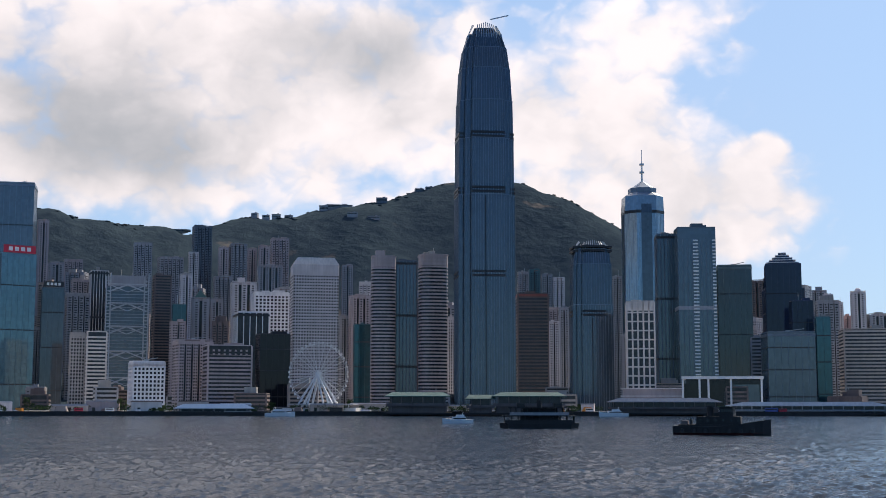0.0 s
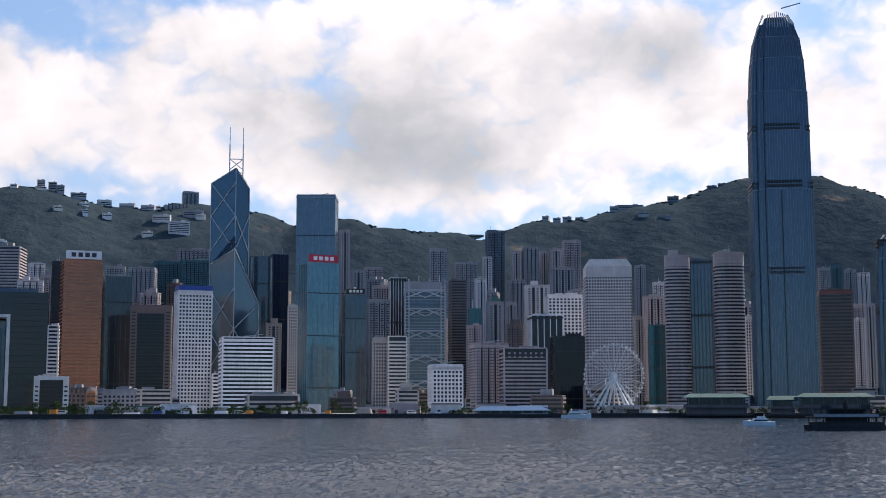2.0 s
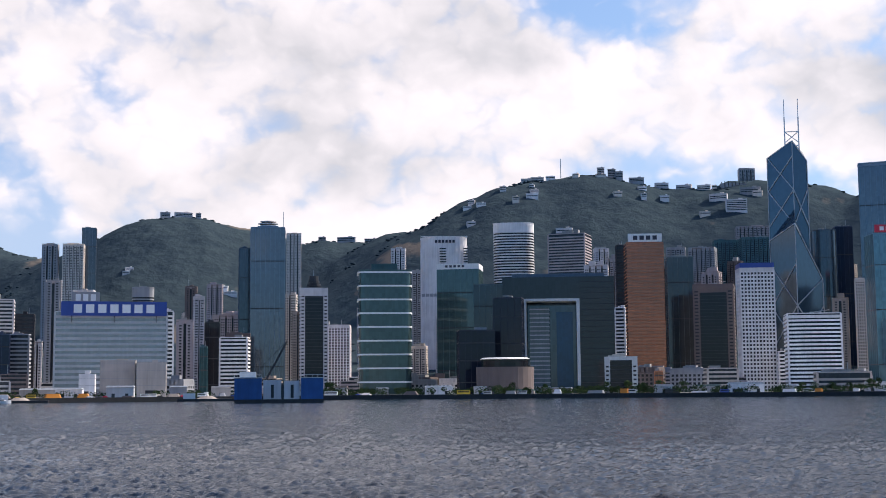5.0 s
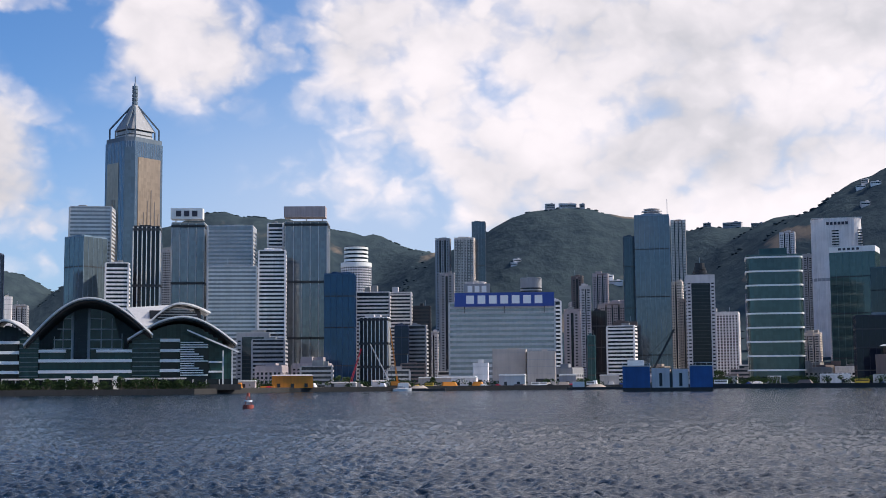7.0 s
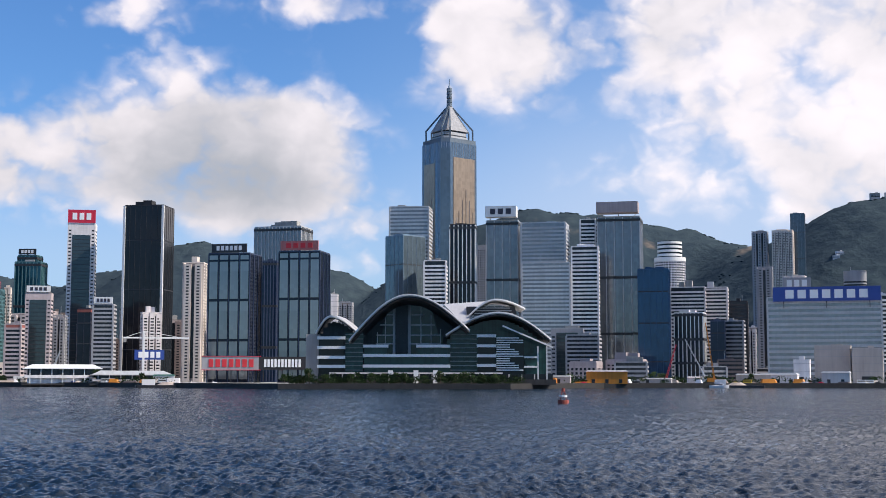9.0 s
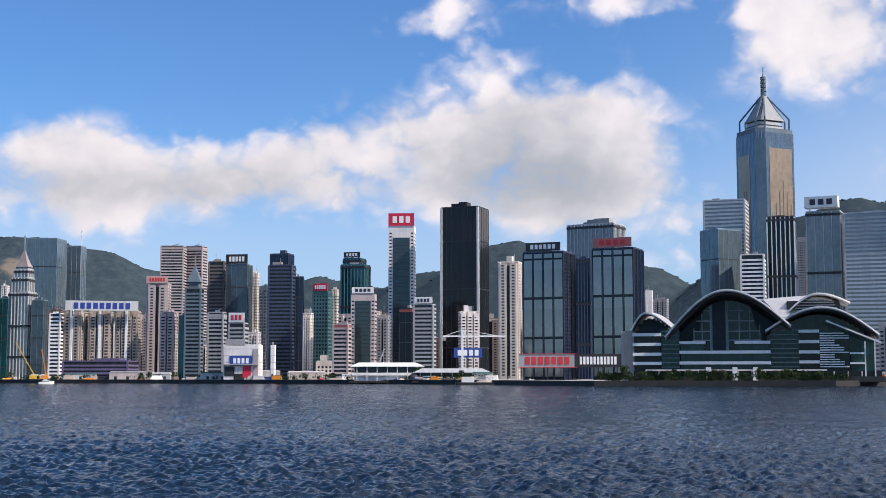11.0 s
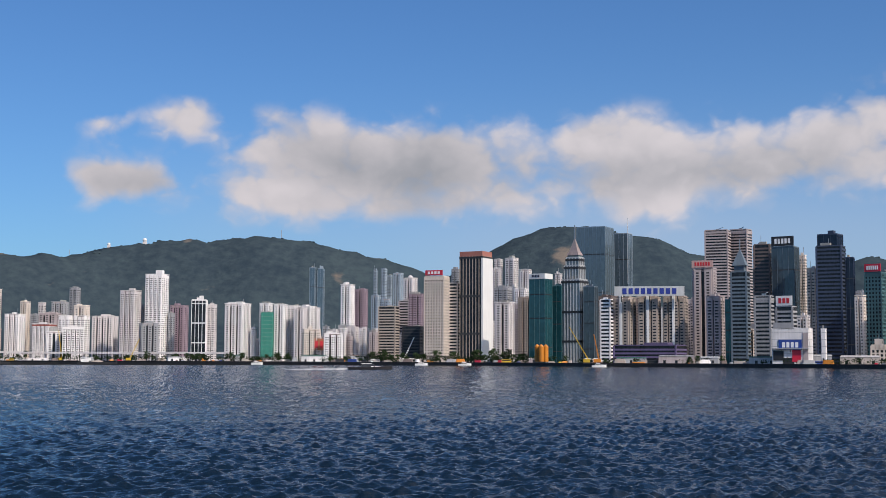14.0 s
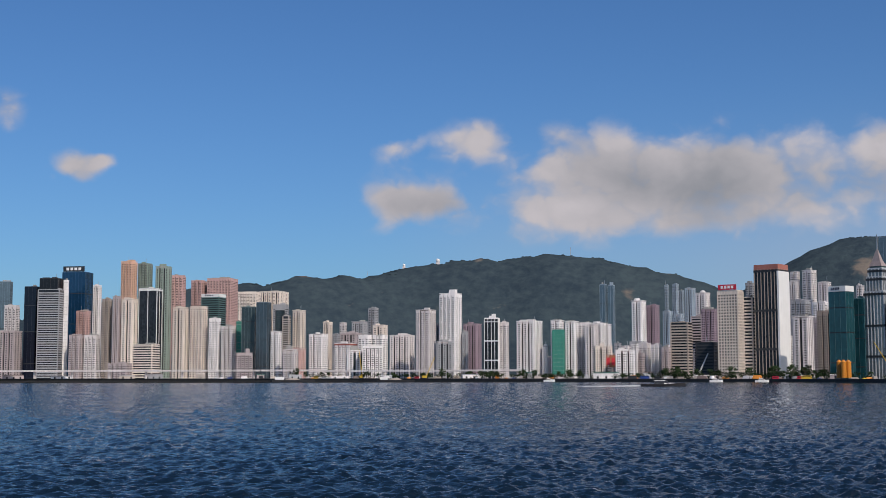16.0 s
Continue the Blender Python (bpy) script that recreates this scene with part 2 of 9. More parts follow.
# ---- materials ----
def material(name, colour, rough=0.7, metal=0.0, vary=0.12, scale=0.08, bump=0.0, pane=None, spec=0.5):
    """A weathered surface; pane=(w, h): tone changes from pane to pane, as in a curtain wall."""
    m = bpy.data.materials.new(name)
    m.use_nodes = True
    nt = m.node_tree
    b = nt.nodes["Principled BSDF"]
    b.inputs["Roughness"].default_value = rough
    b.inputs["Metallic"].default_value = metal
    b.inputs["Specular IOR Level"].default_value = spec
    tc = nt.nodes.new("ShaderNodeTexCoord")
    info = nt.nodes.new("ShaderNodeObjectInfo")
    n1 = nt.nodes.new("ShaderNodeTexNoise")
    n1.inputs["Scale"].default_value = scale
    n1.inputs["Detail"].default_value = 6
    nt.links.new(tc.outputs["Object"], n1.inputs["Vector"])
    streak = nt.nodes.new("ShaderNodeTexNoise")
    mp = nt.nodes.new("ShaderNodeMapping")
    mp.inputs["Scale"].default_value = (0.5, 0.5, 0.03)
    streak.inputs["Scale"].default_value = 1.0
    streak.inputs["Detail"].default_value = 4
    nt.links.new(tc.outputs["Object"], mp.inputs["Vector"])
    nt.links.new(mp.outputs[0], streak.inputs["Vector"])
    add = nt.nodes.new("ShaderNodeMath")
    add.operation = "ADD"
    nt.links.new(n1.outputs["Fac"], add.inputs[0])
    nt.links.new(streak.outputs["Fac"], add.inputs[1])
    val = add.outputs[0]
    if pane:
        dv = nt.nodes.new("ShaderNodeVectorMath")
        dv.operation = "DIVIDE"
        dv.inputs[1].default_value = (pane[0], pane[0], pane[1])
        nt.links.new(tc.outputs["Object"], dv.inputs[0])
        fl = nt.nodes.new("ShaderNodeVectorMath")
        fl.operation = "FLOOR"
        nt.links.new(dv.outputs[0], fl.inputs[0])
        wn_ = nt.nodes.new("ShaderNodeTexWhiteNoise")
        nt.links.new(fl.outputs[0], wn_.inputs["Vector"])
        mx = nt.nodes.new("ShaderNodeMath")
        mx.operation = "MULTIPLY_ADD"
        mx.inputs[1].default_value = 0.55
        nt.links.new(wn_.outputs["Value"], mx.inputs[0])
        nt.links.new(val, mx.inputs[2])
        val = mx.outputs[0]
    rng = nt.nodes.new("ShaderNodeMapRange")
    rng.inputs["From Min"].default_value = 0.6
    rng.inputs["From Max"].default_value = 1.45 if not pane else 1.8
    rng.inputs["To Min"].default_value = 1 - vary * 1.6
    rng.inputs["To Max"].default_value = 1 + vary
    nt.links.new(val, rng.inputs["Value"])
    rnd = nt.nodes.new("ShaderNodeMapRange")
    rnd.inputs["To Min"].default_value = 1 - vary * 0.7
    rnd.inputs["To Max"].default_value = 1 + vary * 0.7
    nt.links.new(info.outputs["Random"], rnd.inputs["Value"])
    mul = nt.nodes.new("ShaderNodeMath")
    mul.operation = "MULTIPLY"
    nt.links.new(rng.outputs[0], mul.inputs[0])
    nt.links.new(rnd.outputs[0], mul.inputs[1])
    col = nt.nodes.new("ShaderNodeVectorMath")
    col.operation = "SCALE"
    col.inputs[0].default_value = colour
    nt.links.new(mul.outputs[0], col.inputs["Scale"])
    nt.links.new(col.outputs[0], b.inputs["Base Color"])
    if bump:
        bp = nt.nodes.new("ShaderNodeBump")
        bp.inputs["Strength"].default_value = bump
        bp.inputs["Distance"].default_value = 0.3
        nt.links.new(val, bp.inputs["Height"])
        nt.links.new(bp.outputs[0], b.inputs["Normal"])
    return m


# wall colour, glass colour for each palette
PAINT = {
    "white": (0.82, 0.78, 0.77), "pale": (0.66, 0.61, 0.60), "cream": (0.76, 0.66, 0.58), "beige": (0.46, 0.40, 0.36), "tan": (0.36, 0.30, 0.26),
    "grey": (0.33, 0.33, 0.345), "silver": (0.47, 0.48, 0.49), "rosegrey": (0.42, 0.355, 0.355), "brown": (0.17, 0.13, 0.12), "pink": (0.56, 0.36, 0.33),
    # hazeblue holds distance haze in its colour; some glass towers share it
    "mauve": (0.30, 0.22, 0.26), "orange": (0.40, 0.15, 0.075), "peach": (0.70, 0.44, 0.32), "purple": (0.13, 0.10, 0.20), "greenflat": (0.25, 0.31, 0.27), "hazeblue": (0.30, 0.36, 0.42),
    "black": (0.03, 0.03, 0.035), "navyblack": (0.02, 0.025, 0.045), "navy": (0.04, 0.06, 0.11), "slate": (0.12, 0.16, 0.20), "steel": (0.16, 0.23, 0.30),
    "blue": (0.12, 0.165, 0.20), "teal": (0.06, 0.15, 0.17), "aqua": (0.12, 0.24, 0.29), "green": (0.07, 0.14, 0.135), "greengrey": (0.14, 0.19, 0.19),
    "deepblue": (0.02, 0.07, 0.15), "frame": (0.55, 0.57, 0.57), "scaffold": (0.03, 0.20, 0.15), "blackwhite": (0.65, 0.65, 0.64),
}
WALL = {k: material("wall_" + k, c, 0.75 if k not in ("silver", "steel") else 0.45, 0.0, 0.16, bump=0.1) for k, c in PAINT.items()}
# slate, steel and aqua are lightened, with distance haze put into them
GLASS_OF = {"black": (0.016, 0.018, 0.022), "navyblack": (0.010, 0.014, 0.026), "navy": (0.018, 0.030, 0.058), "slate": (0.075, 0.105, 0.13), "steel": (0.13, 0.175, 0.205),
            "blue": (0.075, 0.105, 0.125), "teal": (0.02, 0.095, 0.115), "aqua": (0.10, 0.20, 0.235), "green": (0.055, 0.095, 0.095), "greengrey": (0.040, 0.058, 0.066),
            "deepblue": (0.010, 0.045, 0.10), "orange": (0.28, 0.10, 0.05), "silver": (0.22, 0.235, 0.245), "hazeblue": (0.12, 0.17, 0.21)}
GLASS = {k: material("glass_" + k, c, 0.07, 0.0 if "black" in k or k == "navy" else 0.3, 0.2, 0.012, pane=(3.1, 3.7), spec=0.3 if "black" in k or k == "navy" else 0.6) for k, c in GLASS_OF.items()}
# pane grey stands for reflected sky, put into the base colour
SKY_PANE = material("sky_grey_window_glass", (0.24, 0.255, 0.26), 0.1, 0.55, 0.12, 0.02, pane=(9.0, 4.0), spec=0.6)
GLASS_PLAIN = material("window_glass", (0.022, 0.025, 0.030), 0.22, 0.0, 0.5, 0.05, pane=(2.3, 3.1), spec=0.4)
WHITE = material("white_paint", (0.78, 0.77, 0.75), 0.5, 0.0, 0.06)
# dark metal, also used for the painted shade under the hall roofs
DARK = material("dark_metal_and_shade", (0.035, 0.037, 0.042), 0.5, 0.3, 0.2)
STEEL = material("galvanised_steel", (0.45, 0.47, 0.49), 0.4, 0.6, 0.15)
CONCRETE = material("concrete", (0.36, 0.35, 0.33), 0.85, 0.0, 0.22, bump=0.2)
RED = material("red_sign", (0.55, 0.02, 0.05), 0.4, 0.0, 0.08)
BLUE = material("blue_sign", (0.03, 0.07, 0.30), 0.4, 0.0, 0.1)
COPPER = material("copper_roof", (0.55, 0.42, 0.36), 0.35, 0.5, 0.2)
GREENROOF = material("green_roof_sheet", (0.035, 0.12, 0.10), 0.5, 0.0, 0.2)
ORANGE = material("orange_machine_paint", (0.62, 0.22, 0.02), 0.5, 0.0, 0.2)
YELLOW = material("yellow_machine_paint", (0.65, 0.42, 0.03), 0.5, 0.0, 0.2)
HULL = material("black_hull", (0.02, 0.018, 0.02), 0.5, 0.0, 0.3)
LETTER = material("white_letters", (0.82, 0.82, 0.82), 0.5, 0.0, 0.03)
LETTER_DARK = material("dark_letters", (0.03, 0.03, 0.05), 0.5, 0.0, 0.03)
LETTER_BLUE = material("blue_letters", (0.02, 0.04, 0.25), 0.5, 0.0, 0.03)
LETTER_RED = material("red_letters", (0.55, 0.03, 0.04), 0.5, 0.0, 0.03)


def foliage_material(name, a, b, scale, rock=False):
    m = bpy.data.materials.new(name)
    m.use_nodes = True
    nt = m.node_tree
    p = nt.nodes["Principled BSDF"]
    p.inputs["Roughness"].default_value = 0.9
    p.inputs["Specular IOR Level"].default_value = 0.0
    tc = nt.nodes.new("ShaderNodeTexCoord")
    n1 = nt.nodes.new("ShaderNodeTexNoise")
    n1.inputs["Scale"].default_value = scale
    n1.inputs["Detail"].default_value = 9
    n1.inputs["Roughness"].default_value = 0.62
    n2 = nt.nodes.new("ShaderNodeTexNoise")
    n2.inputs["Scale"].default_value = scale * 0.12
    n2.inputs["Detail"].default_value = 5
    nt.links.new(tc.outputs["Object"], n1.inputs["Vector"])
    nt.links.new(tc.outputs["Object"], n2.inputs["Vector"])
    ad = nt.nodes.new("ShaderNodeMath")
    ad.operation = "MULTIPLY_ADD"
    ad.inputs[1].default_value = 0.6
    nt.links.new(n2.outputs["Fac"], ad.inputs[0])
    nt.links.new(n1.outputs["Fac"], ad.inputs[2])
    r = nt.nodes.new("ShaderNodeValToRGB")
    r.color_ramp.elements[0].position = 0.6
    r.color_ramp.elements[1].position = 1.05
    r.color_ramp.elements[0].color = (*a, 1)
    r.color_ramp.elements[1].color = (*b, 1)
    nt.links.new(ad.outputs[0], r.inputs[0])
    nt.links.new(r.outputs[0], p.inputs["Base Color"])
    if rock:
        n3 = nt.nodes.new("ShaderNodeTexNoise")
        n3.inputs["Scale"].default_value = 0.006
        n3.inputs["Detail"].default_value = 6
        nt.links.new(tc.outputs["Object"], n3.inputs["Vector"])
        k3 = nt.nodes.new("ShaderNodeMapRange")
        k3.inputs["From Min"].default_value = 0.64
        k3.inputs["From Max"].default_value = 0.70
        nt.links.new(n3.outputs["Fac"], k3.inputs["Value"])
        mx3 = nt.nodes.new("ShaderNodeMix")
        mx3.data_type = "RGBA"
        mx3.inputs[7].default_value = (0.16, 0.135, 0.115, 1)
        nt.links.new(k3.outputs[0], mx3.inputs[0])
        nt.links.new(r.outputs[0], mx3.inputs[6])
        nt.links.new(mx3.outputs[2], p.inputs["Base Color"])
    bp = nt.nodes.new("ShaderNodeBump")
    bp.inputs["Strength"].default_value = 0.45
    bp.inputs["Distance"].default_value = 0.5 / scale
    nt.links.new(n1.outputs["Fac"], bp.inputs["Height"])
    nt.links.new(bp.outputs[0], p.inputs["Normal"])
    return m


# the blue cast puts distance haze into the forest's own green
HILLSIDE = foliage_material("hazed_hillside_forest", (0.029, 0.044, 0.058), (0.052, 0.073, 0.082), 0.03, True)
LEAVES = foliage_material("tree_leaves", (0.018, 0.034, 0.017), (0.056, 0.084, 0.036), 0.6)
BARK = material("bark", (0.12, 0.09, 0.07), 0.9, 0.0, 0.3)
ROCK = material("bare_rock", (0.30, 0.23, 0.19), 0.9, 0.0, 0.3, 0.02, bump=0.4)

sea = bpy.data.materials.new("harbour_water")
sea.use_nodes = True
_nt = sea.node_tree
_p = _nt.nodes["Principled BSDF"]
_p.inputs["Base Color"].default_value = (0.004, 0.012, 0.024, 1)
_p.inputs["IOR"].default_value = 1.33
_p.inputs["Specular IOR Level"].default_value = 0.14
_tc = _nt.nodes.new("ShaderNodeTexCoord")
_h = None
# cat's paws: patches of rougher and smoother water
_w = _nt.nodes.new("ShaderNodeTexNoise")
_w.inputs["Scale"].default_value = 0.11
_w.inputs["Detail"].default_value = 6
_w.inputs["Roughness"].default_value = 0.6
_nt.links.new(_tc.outputs["Object"], _w.inputs["Vector"])
_r = _nt.nodes.new("ShaderNodeMapRange")
_r.inputs["From Min"].default_value = 0.36
_r.inputs["From Max"].default_value = 0.64
_r.inputs["To Min"].default_value = 0.04
_r.inputs["To Max"].default_value = 0.18
_nt.links.new(_w.outputs["Fac"], _r.inputs["Value"])
_nt.links.new(_r.outputs[0], _p.inputs["Roughness"])
for _sc, _st, _dt in ((0.2, (1.0, 1.2, 1.0), 2.4), (1.1, (1.0, 1.3, 1.0), 1.0), (2.6, (1.0, 1.2, 1.0), 0.5)):
    _m = _nt.nodes.new("ShaderNodeMapping")
    _m.inputs["Scale"].default_value = _st
    _m.inputs["Rotation"].default_value = (0, 0, _sc * 9)
    _n = _nt.nodes.new("ShaderNodeTexNoise")
    _n.inputs["Scale"].default_value = _sc
    _n.inputs["Detail"].default_value = 5
    _n.inputs["Distortion"].default_value = 0.4
    _nt.links.new(_tc.outputs["Object"], _m.inputs[0])
    _nt.links.new(_m.outputs[0], _n.inputs["Vector"])
    _a = _nt.nodes.new("ShaderNodeMath")
    _a.operation = "MULTIPLY_ADD"
    _a.inputs[1].default_value = _dt
    _nt.links.new(_n.outputs["Fac"], _a.inputs[0])
    if _h:
        _nt.links.new(_h, _a.inputs[2])
    _h = _a.outputs[0]
_b = _nt.nodes.new("ShaderNodeBump")
_b.inputs["Strength"].default_value = 1.0
_b.inputs["Distance"].default_value = 0.17
_nt.links.new(_h, _b.inputs["Height"])
_nt.links.new(_b.outputs[0], _p.inputs["Normal"])


# ---- geometry helpers ----
class Geo:
    """Collects boxes, prisms and tubes for one mesh."""

    def __init__(self):
        self.v, self.f = [], []

    def box(self, x0, x1, y0, y1, z0, z1):
        n = len(self.v)
        self.v += [(x0, y0, z0), (x1, y0, z0), (x1, y1, z0), (x0, y1, z0), (x0, y0, z1), (x1, y0, z1), (x1, y1, z1), (x0, y1, z1)]
        self.f += [(n + a, n + b, n + c, n + d) for a, b, c, d in ((3, 2, 1, 0), (4, 5, 6, 7), (0, 1, 5, 4), (1, 2, 6, 5), (2, 3, 7, 6), (3, 0, 4, 7))]
        return self

    def prism(self, poly, z0, z1, top=1.0, at=None):
        """An upright prism over poly; top scales the upper outline, at shifts it."""
        n, k = len(self.v), len(poly)
        ox, oy = at or (0, 0)
        self.v += [(x, y, z0) for x, y in poly] + [(x * top + ox, y * top + oy, z1) for x, y in poly]
        self.f += [tuple(n + i for i in reversed(range(k))), tuple(n + k + i for i in range(k))]
        self.f += [(n + i, n + (i + 1) % k, n + k + (i + 1) % k, n + k + i) for i in range(k)]
        return self

    def bar(self, a, b, r):
        """A square bar from a to b."""
        a, b = Vector(a), Vector(b)
        d = (b - a).normalized()
        s = d.cross(Vector((0, 0, 1)) if abs(d.z) < 0.95 else Vector((1, 0, 0))).normalized() * r
        u = d.cross(s).normalized() * r
        n = len(self.v)
        for p in (a, b):
            self.v += [tuple(p + s + u), tuple(p - s + u), tuple(p - s - u), tuple(p + s - u)]
        self.f += [(n + i, n + (i + 1) % 4, n + 4 + (i + 1) % 4, n + 4 + i) for i in range(4)] + [(n + 3, n + 2, n + 1, n), (n + 4, n + 5, n + 6, n + 7)]
        return self


def ellipse(w, d, k=20, power=2.0):
    out = []
    for i in range(k):
        a = 2 * math.pi * i / k
        c, s = math.cos(a), math.sin(a)
        out.append((w / 2 * math.copysign(abs(c) ** (2 / power), c), d / 2 * math.copysign(abs(s) ** (2 / power), s)))
    return out


def rect(w, d, cut=0.0):
    x, y = w / 2, d / 2
    if not cut:
        return [(-x, -y), (x, -y), (x, y), (-x, y)]
    return [(-x + cut, -y), (x - cut, -y), (x, -y + cut), (x, y - cut), (x - cut, y), (-x + cut, y), (-x, y - cut), (-x, -y + cut)]


def part(name, geo, mat, parent, label="", kind=""):
    me = bpy.data.meshes.new(name)
    me.from_pydata(geo.v, [], geo.f)
    me.materials.append(mat)
    ob = new(name, me)
    ob.parent = parent
    return tagged(ob, label, "", "", kind)


def thing(name, label, category, m, group=""):
    ob = new(name)
    ob.matrix_world = m
    return tagged(ob, label, category, group)


# ---- land ----
SHORE = ((-150, 2400), (-137, 2170), (-128, 2050), (-120, 1900), (-109, 1600), (-97, 1300), (-89, 1180), (-82, 1080), (-77, 940), (-74, 864), (-64, 866), (-60, 980), (-45, 1060), (-20, 1050), (0, 1080), (20, 1150), (40, 1250))


def shore(az):
    return float(np.interp(az, [a for a, _ in SHORE], [d for _, d in SHORE]))


SPURS = []


def spur(x, y, top):
    """One shoulder of the hills behind the city."""
    SPURS.append((x, y, top))


spur(502, 2958, 258)
spur(448, 3017, 304)
spur(411, 3073, 366)
spur(359, 3129, 429)
spur(311, 3185, 478)
spur(267, 3239, 520)
spur(222, 3293, 549)
spur(165, 3296, 570)
spur(94, 3299, 576)
spur(22, 3250, 559)
spur(-47, 3200, 532)
spur(-115, 3148, 503)
spur(-166, 3096, 486)
spur(-216, 3042, 469)
spur(-268, 3038, 461)
spur(-315, 2983, 435)
spur(-365, 2978, 435)
spur(-429, 2969, 436)
spur(-458, 2914, 417)
spur(-480, 2860, 391)
spur(-507, 2805, 365)
spur(-538, 2748, 364)
spur(-572, 2741, 366)
spur(-607, 2734, 382)
spur(-646, 2725, 385)
spur(-685, 2715, 387)
spur(-716, 2655, 386)
spur(-758, 2643, 390)
spur(-801, 2631, 402)
spur(-842, 2618, 403)
spur(-1006, 2613, 424)
spur(-1050, 2596, 429)
spur(-1075, 2531, 428)
spur(-1118, 2512, 425)
spur(-1139, 2448, 409)
spur(-1180, 2428, 407)
spur(-1241, 2398, 411)
spur(-1291, 2371, 426)
spur(-1340, 2344, 440)
spur(-1378, 2322, 442)
spur(-1416, 2299, 438)
spur(-1461, 2270, 431)
spur(-1464, 2209, 415)
spur(-1507, 2180, 392)
spur(-1509, 2117, 361)
spur(-1540, 2095, 338)
spur(-1641, 2144, 338)
spur(-1749, 2187, 341)
spur(-1849, 2234, 332)
spur(-1895, 2195, 334)
spur(-1931, 2164, 335)
spur(-2005, 2164, 333)
spur(-2087, 2155, 354)
spur(-2131, 2112, 371)
spur(-2160, 2082, 376)
spur(-2152, 2090, 366)
spur(-2179, 2062, 380)
spur(-2214, 2025, 398)
spur(-2240, 1996, 399)
spur(-2261, 1972, 396)
spur(-2278, 1952, 383)
spur(-2299, 1927, 364)
spur(-2324, 1898, 342)
spur(-2387, 1899, 333)
spur(-2538, 1949, 330)
spur(-2655, 1959, 331)
spur(-2774, 1966, 347)
spur(-2841, 1958, 363)
spur(-2922, 1926, 395)
spur(-2965, 1859, 412)
spur(-3008, 1790, 428)
spur(-3046, 1725, 439)
spur(-3078, 1666, 445)
spur(-3121, 1583, 456)
spur(-3149, 1527, 432)
spur(-3174, 1474, 410)
spur(-3388, 1216, 238)
spur(-3401, 1180, 268)
spur(-3420, 1124, 301)
spur(-3441, 1058, 325)
spur(-3462, 987, 342)
spur(-3503, 831, 362)
spur(-3513, 788, 372)
spur(-3520, 753, 363)
spur(-3526, 726, 336)
spur(-3645, 637, 308)
spur(-3655, 574, 294)
spur(-3764, 525, 279)
spur(-3871, 473, 267)
spur(-3978, 417, 284)
spur(-3985, 349, 293)
spur(-3989, 293, 303)
spur(-3992, 247, 289)
spur(-3996, 180, 283)
spur(-3999, 79, 282)
spur(-4100, -22, 288)
spur(-4198, -127, 308)
spur(-4295, -210, 339)
spur(-4290, -289, 359)
spur(-4286, -342, 383)
spur(-4282, -394, 404)
spur(-4271, -498, 416)
spur(-4261, -577, 438)
spur(-4253, -635, 441)
spur(-4245, -685, 434)
spur(-4235, -743, 411)
spur(-4224, -807, 381)
spur(-4211, -871, 338)
spur(-4239, -978, 289)
spur(-4222, -1049, 275)
spur(-4208, -1102, 282)
spur(-4194, -1156, 305)
spur(-4179, -1208, 323)
spur(-4166, -1252, 338)
spur(-4136, -1346, 361)
spur(-4114, -1414, 377)
spur(-4093, -1473, 389)
spur(-4072, -1531, 398)
spur(-4059, -1565, 402)
spur(-4038, -1617, 408)
spur(-4017, -1669, 399)
spur(-3992, -1729, 392)
spur(-3950, -1822, 392)
spur(-3922, -1881, 389)
spur(-3889, -1948, 376)
spur(-3868, -1990, 370)
spur(-3842, -2040, 363)
spur(-3772, -2065, 340)
spur(-3745, -2113, 329)
spur(-3656, -2167, 329)
spur(-3567, -2218, 317)
spur(-3538, -2263, 319)
spur(-3509, -2308, 304)
spur(-3485, -2344, 289)
spur(-3532, -2453, 305)
spur(-3491, -2511, 298)
spur(-3427, -2597, 285)
spur(-3362, -2681, 265)
spur(-3273, -2788, 246)
spur(-3160, -2916, 217)
spur(-3045, -3036, 189)
SP = np.array(SPURS)


def ground(x, y):
    d = np.hypot(SP[:, 0] - x, SP[:, 1] - y)
    steep = SP[:, 2] - 0.78 * (np.sqrt(d * d + 80.0 ** 2) - 80.0)
    foot = SP[:, 2] * 0.40 - 0.15 * d
    z = float(np.maximum(steep, foot).max())
    return 3.0 if z < 3.0 else z


def polar(az, d):
    return d * math.sin(radians(az)), d * math.cos(radians(az))


def make_land():
    verts, faces, slopes = [], [], []
    az_list = np.arange(-152, 42.01, 0.4)
    steps = 95
    for a in az_list:
        s = shore(a)
        for j in range(steps + 1):
            d = s + (4950 - s) * (j / steps)
            x, y = polar(a, d)
            z = ground(x, y)
            if z > 20:
                k = min(1.0, (z - 20) / 60)
                z += k * (noise.fractal(Vector((x * 0.012, y * 0.012, 0)), 0.9, 2.0, 5) * 7.0 + noise.noise(Vector((x * 0.06, y * 0.06, 3))) * 2.5)
            verts.append((x, y, z))
    n = steps + 1
    for i in range(len(az_list) - 1):
        for j in range(steps):
            p = i * n + j
            faces.append((p, p + 1, p + n + 1, p + n))
    me = bpy.data.meshes.new("ground")
    me.from_pydata(verts, [], faces)
    me.materials.append(CONCRETE)
    me.materials.append(HILLSIDE)
    for f in me.polygons:
        f.use_smooth = True
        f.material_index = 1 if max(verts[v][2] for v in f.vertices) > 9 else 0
    tagged(new("ground", me), "wooded hills rising behind flat paved city ground", "hills", "", "structure")
    return me


LAND = make_land()


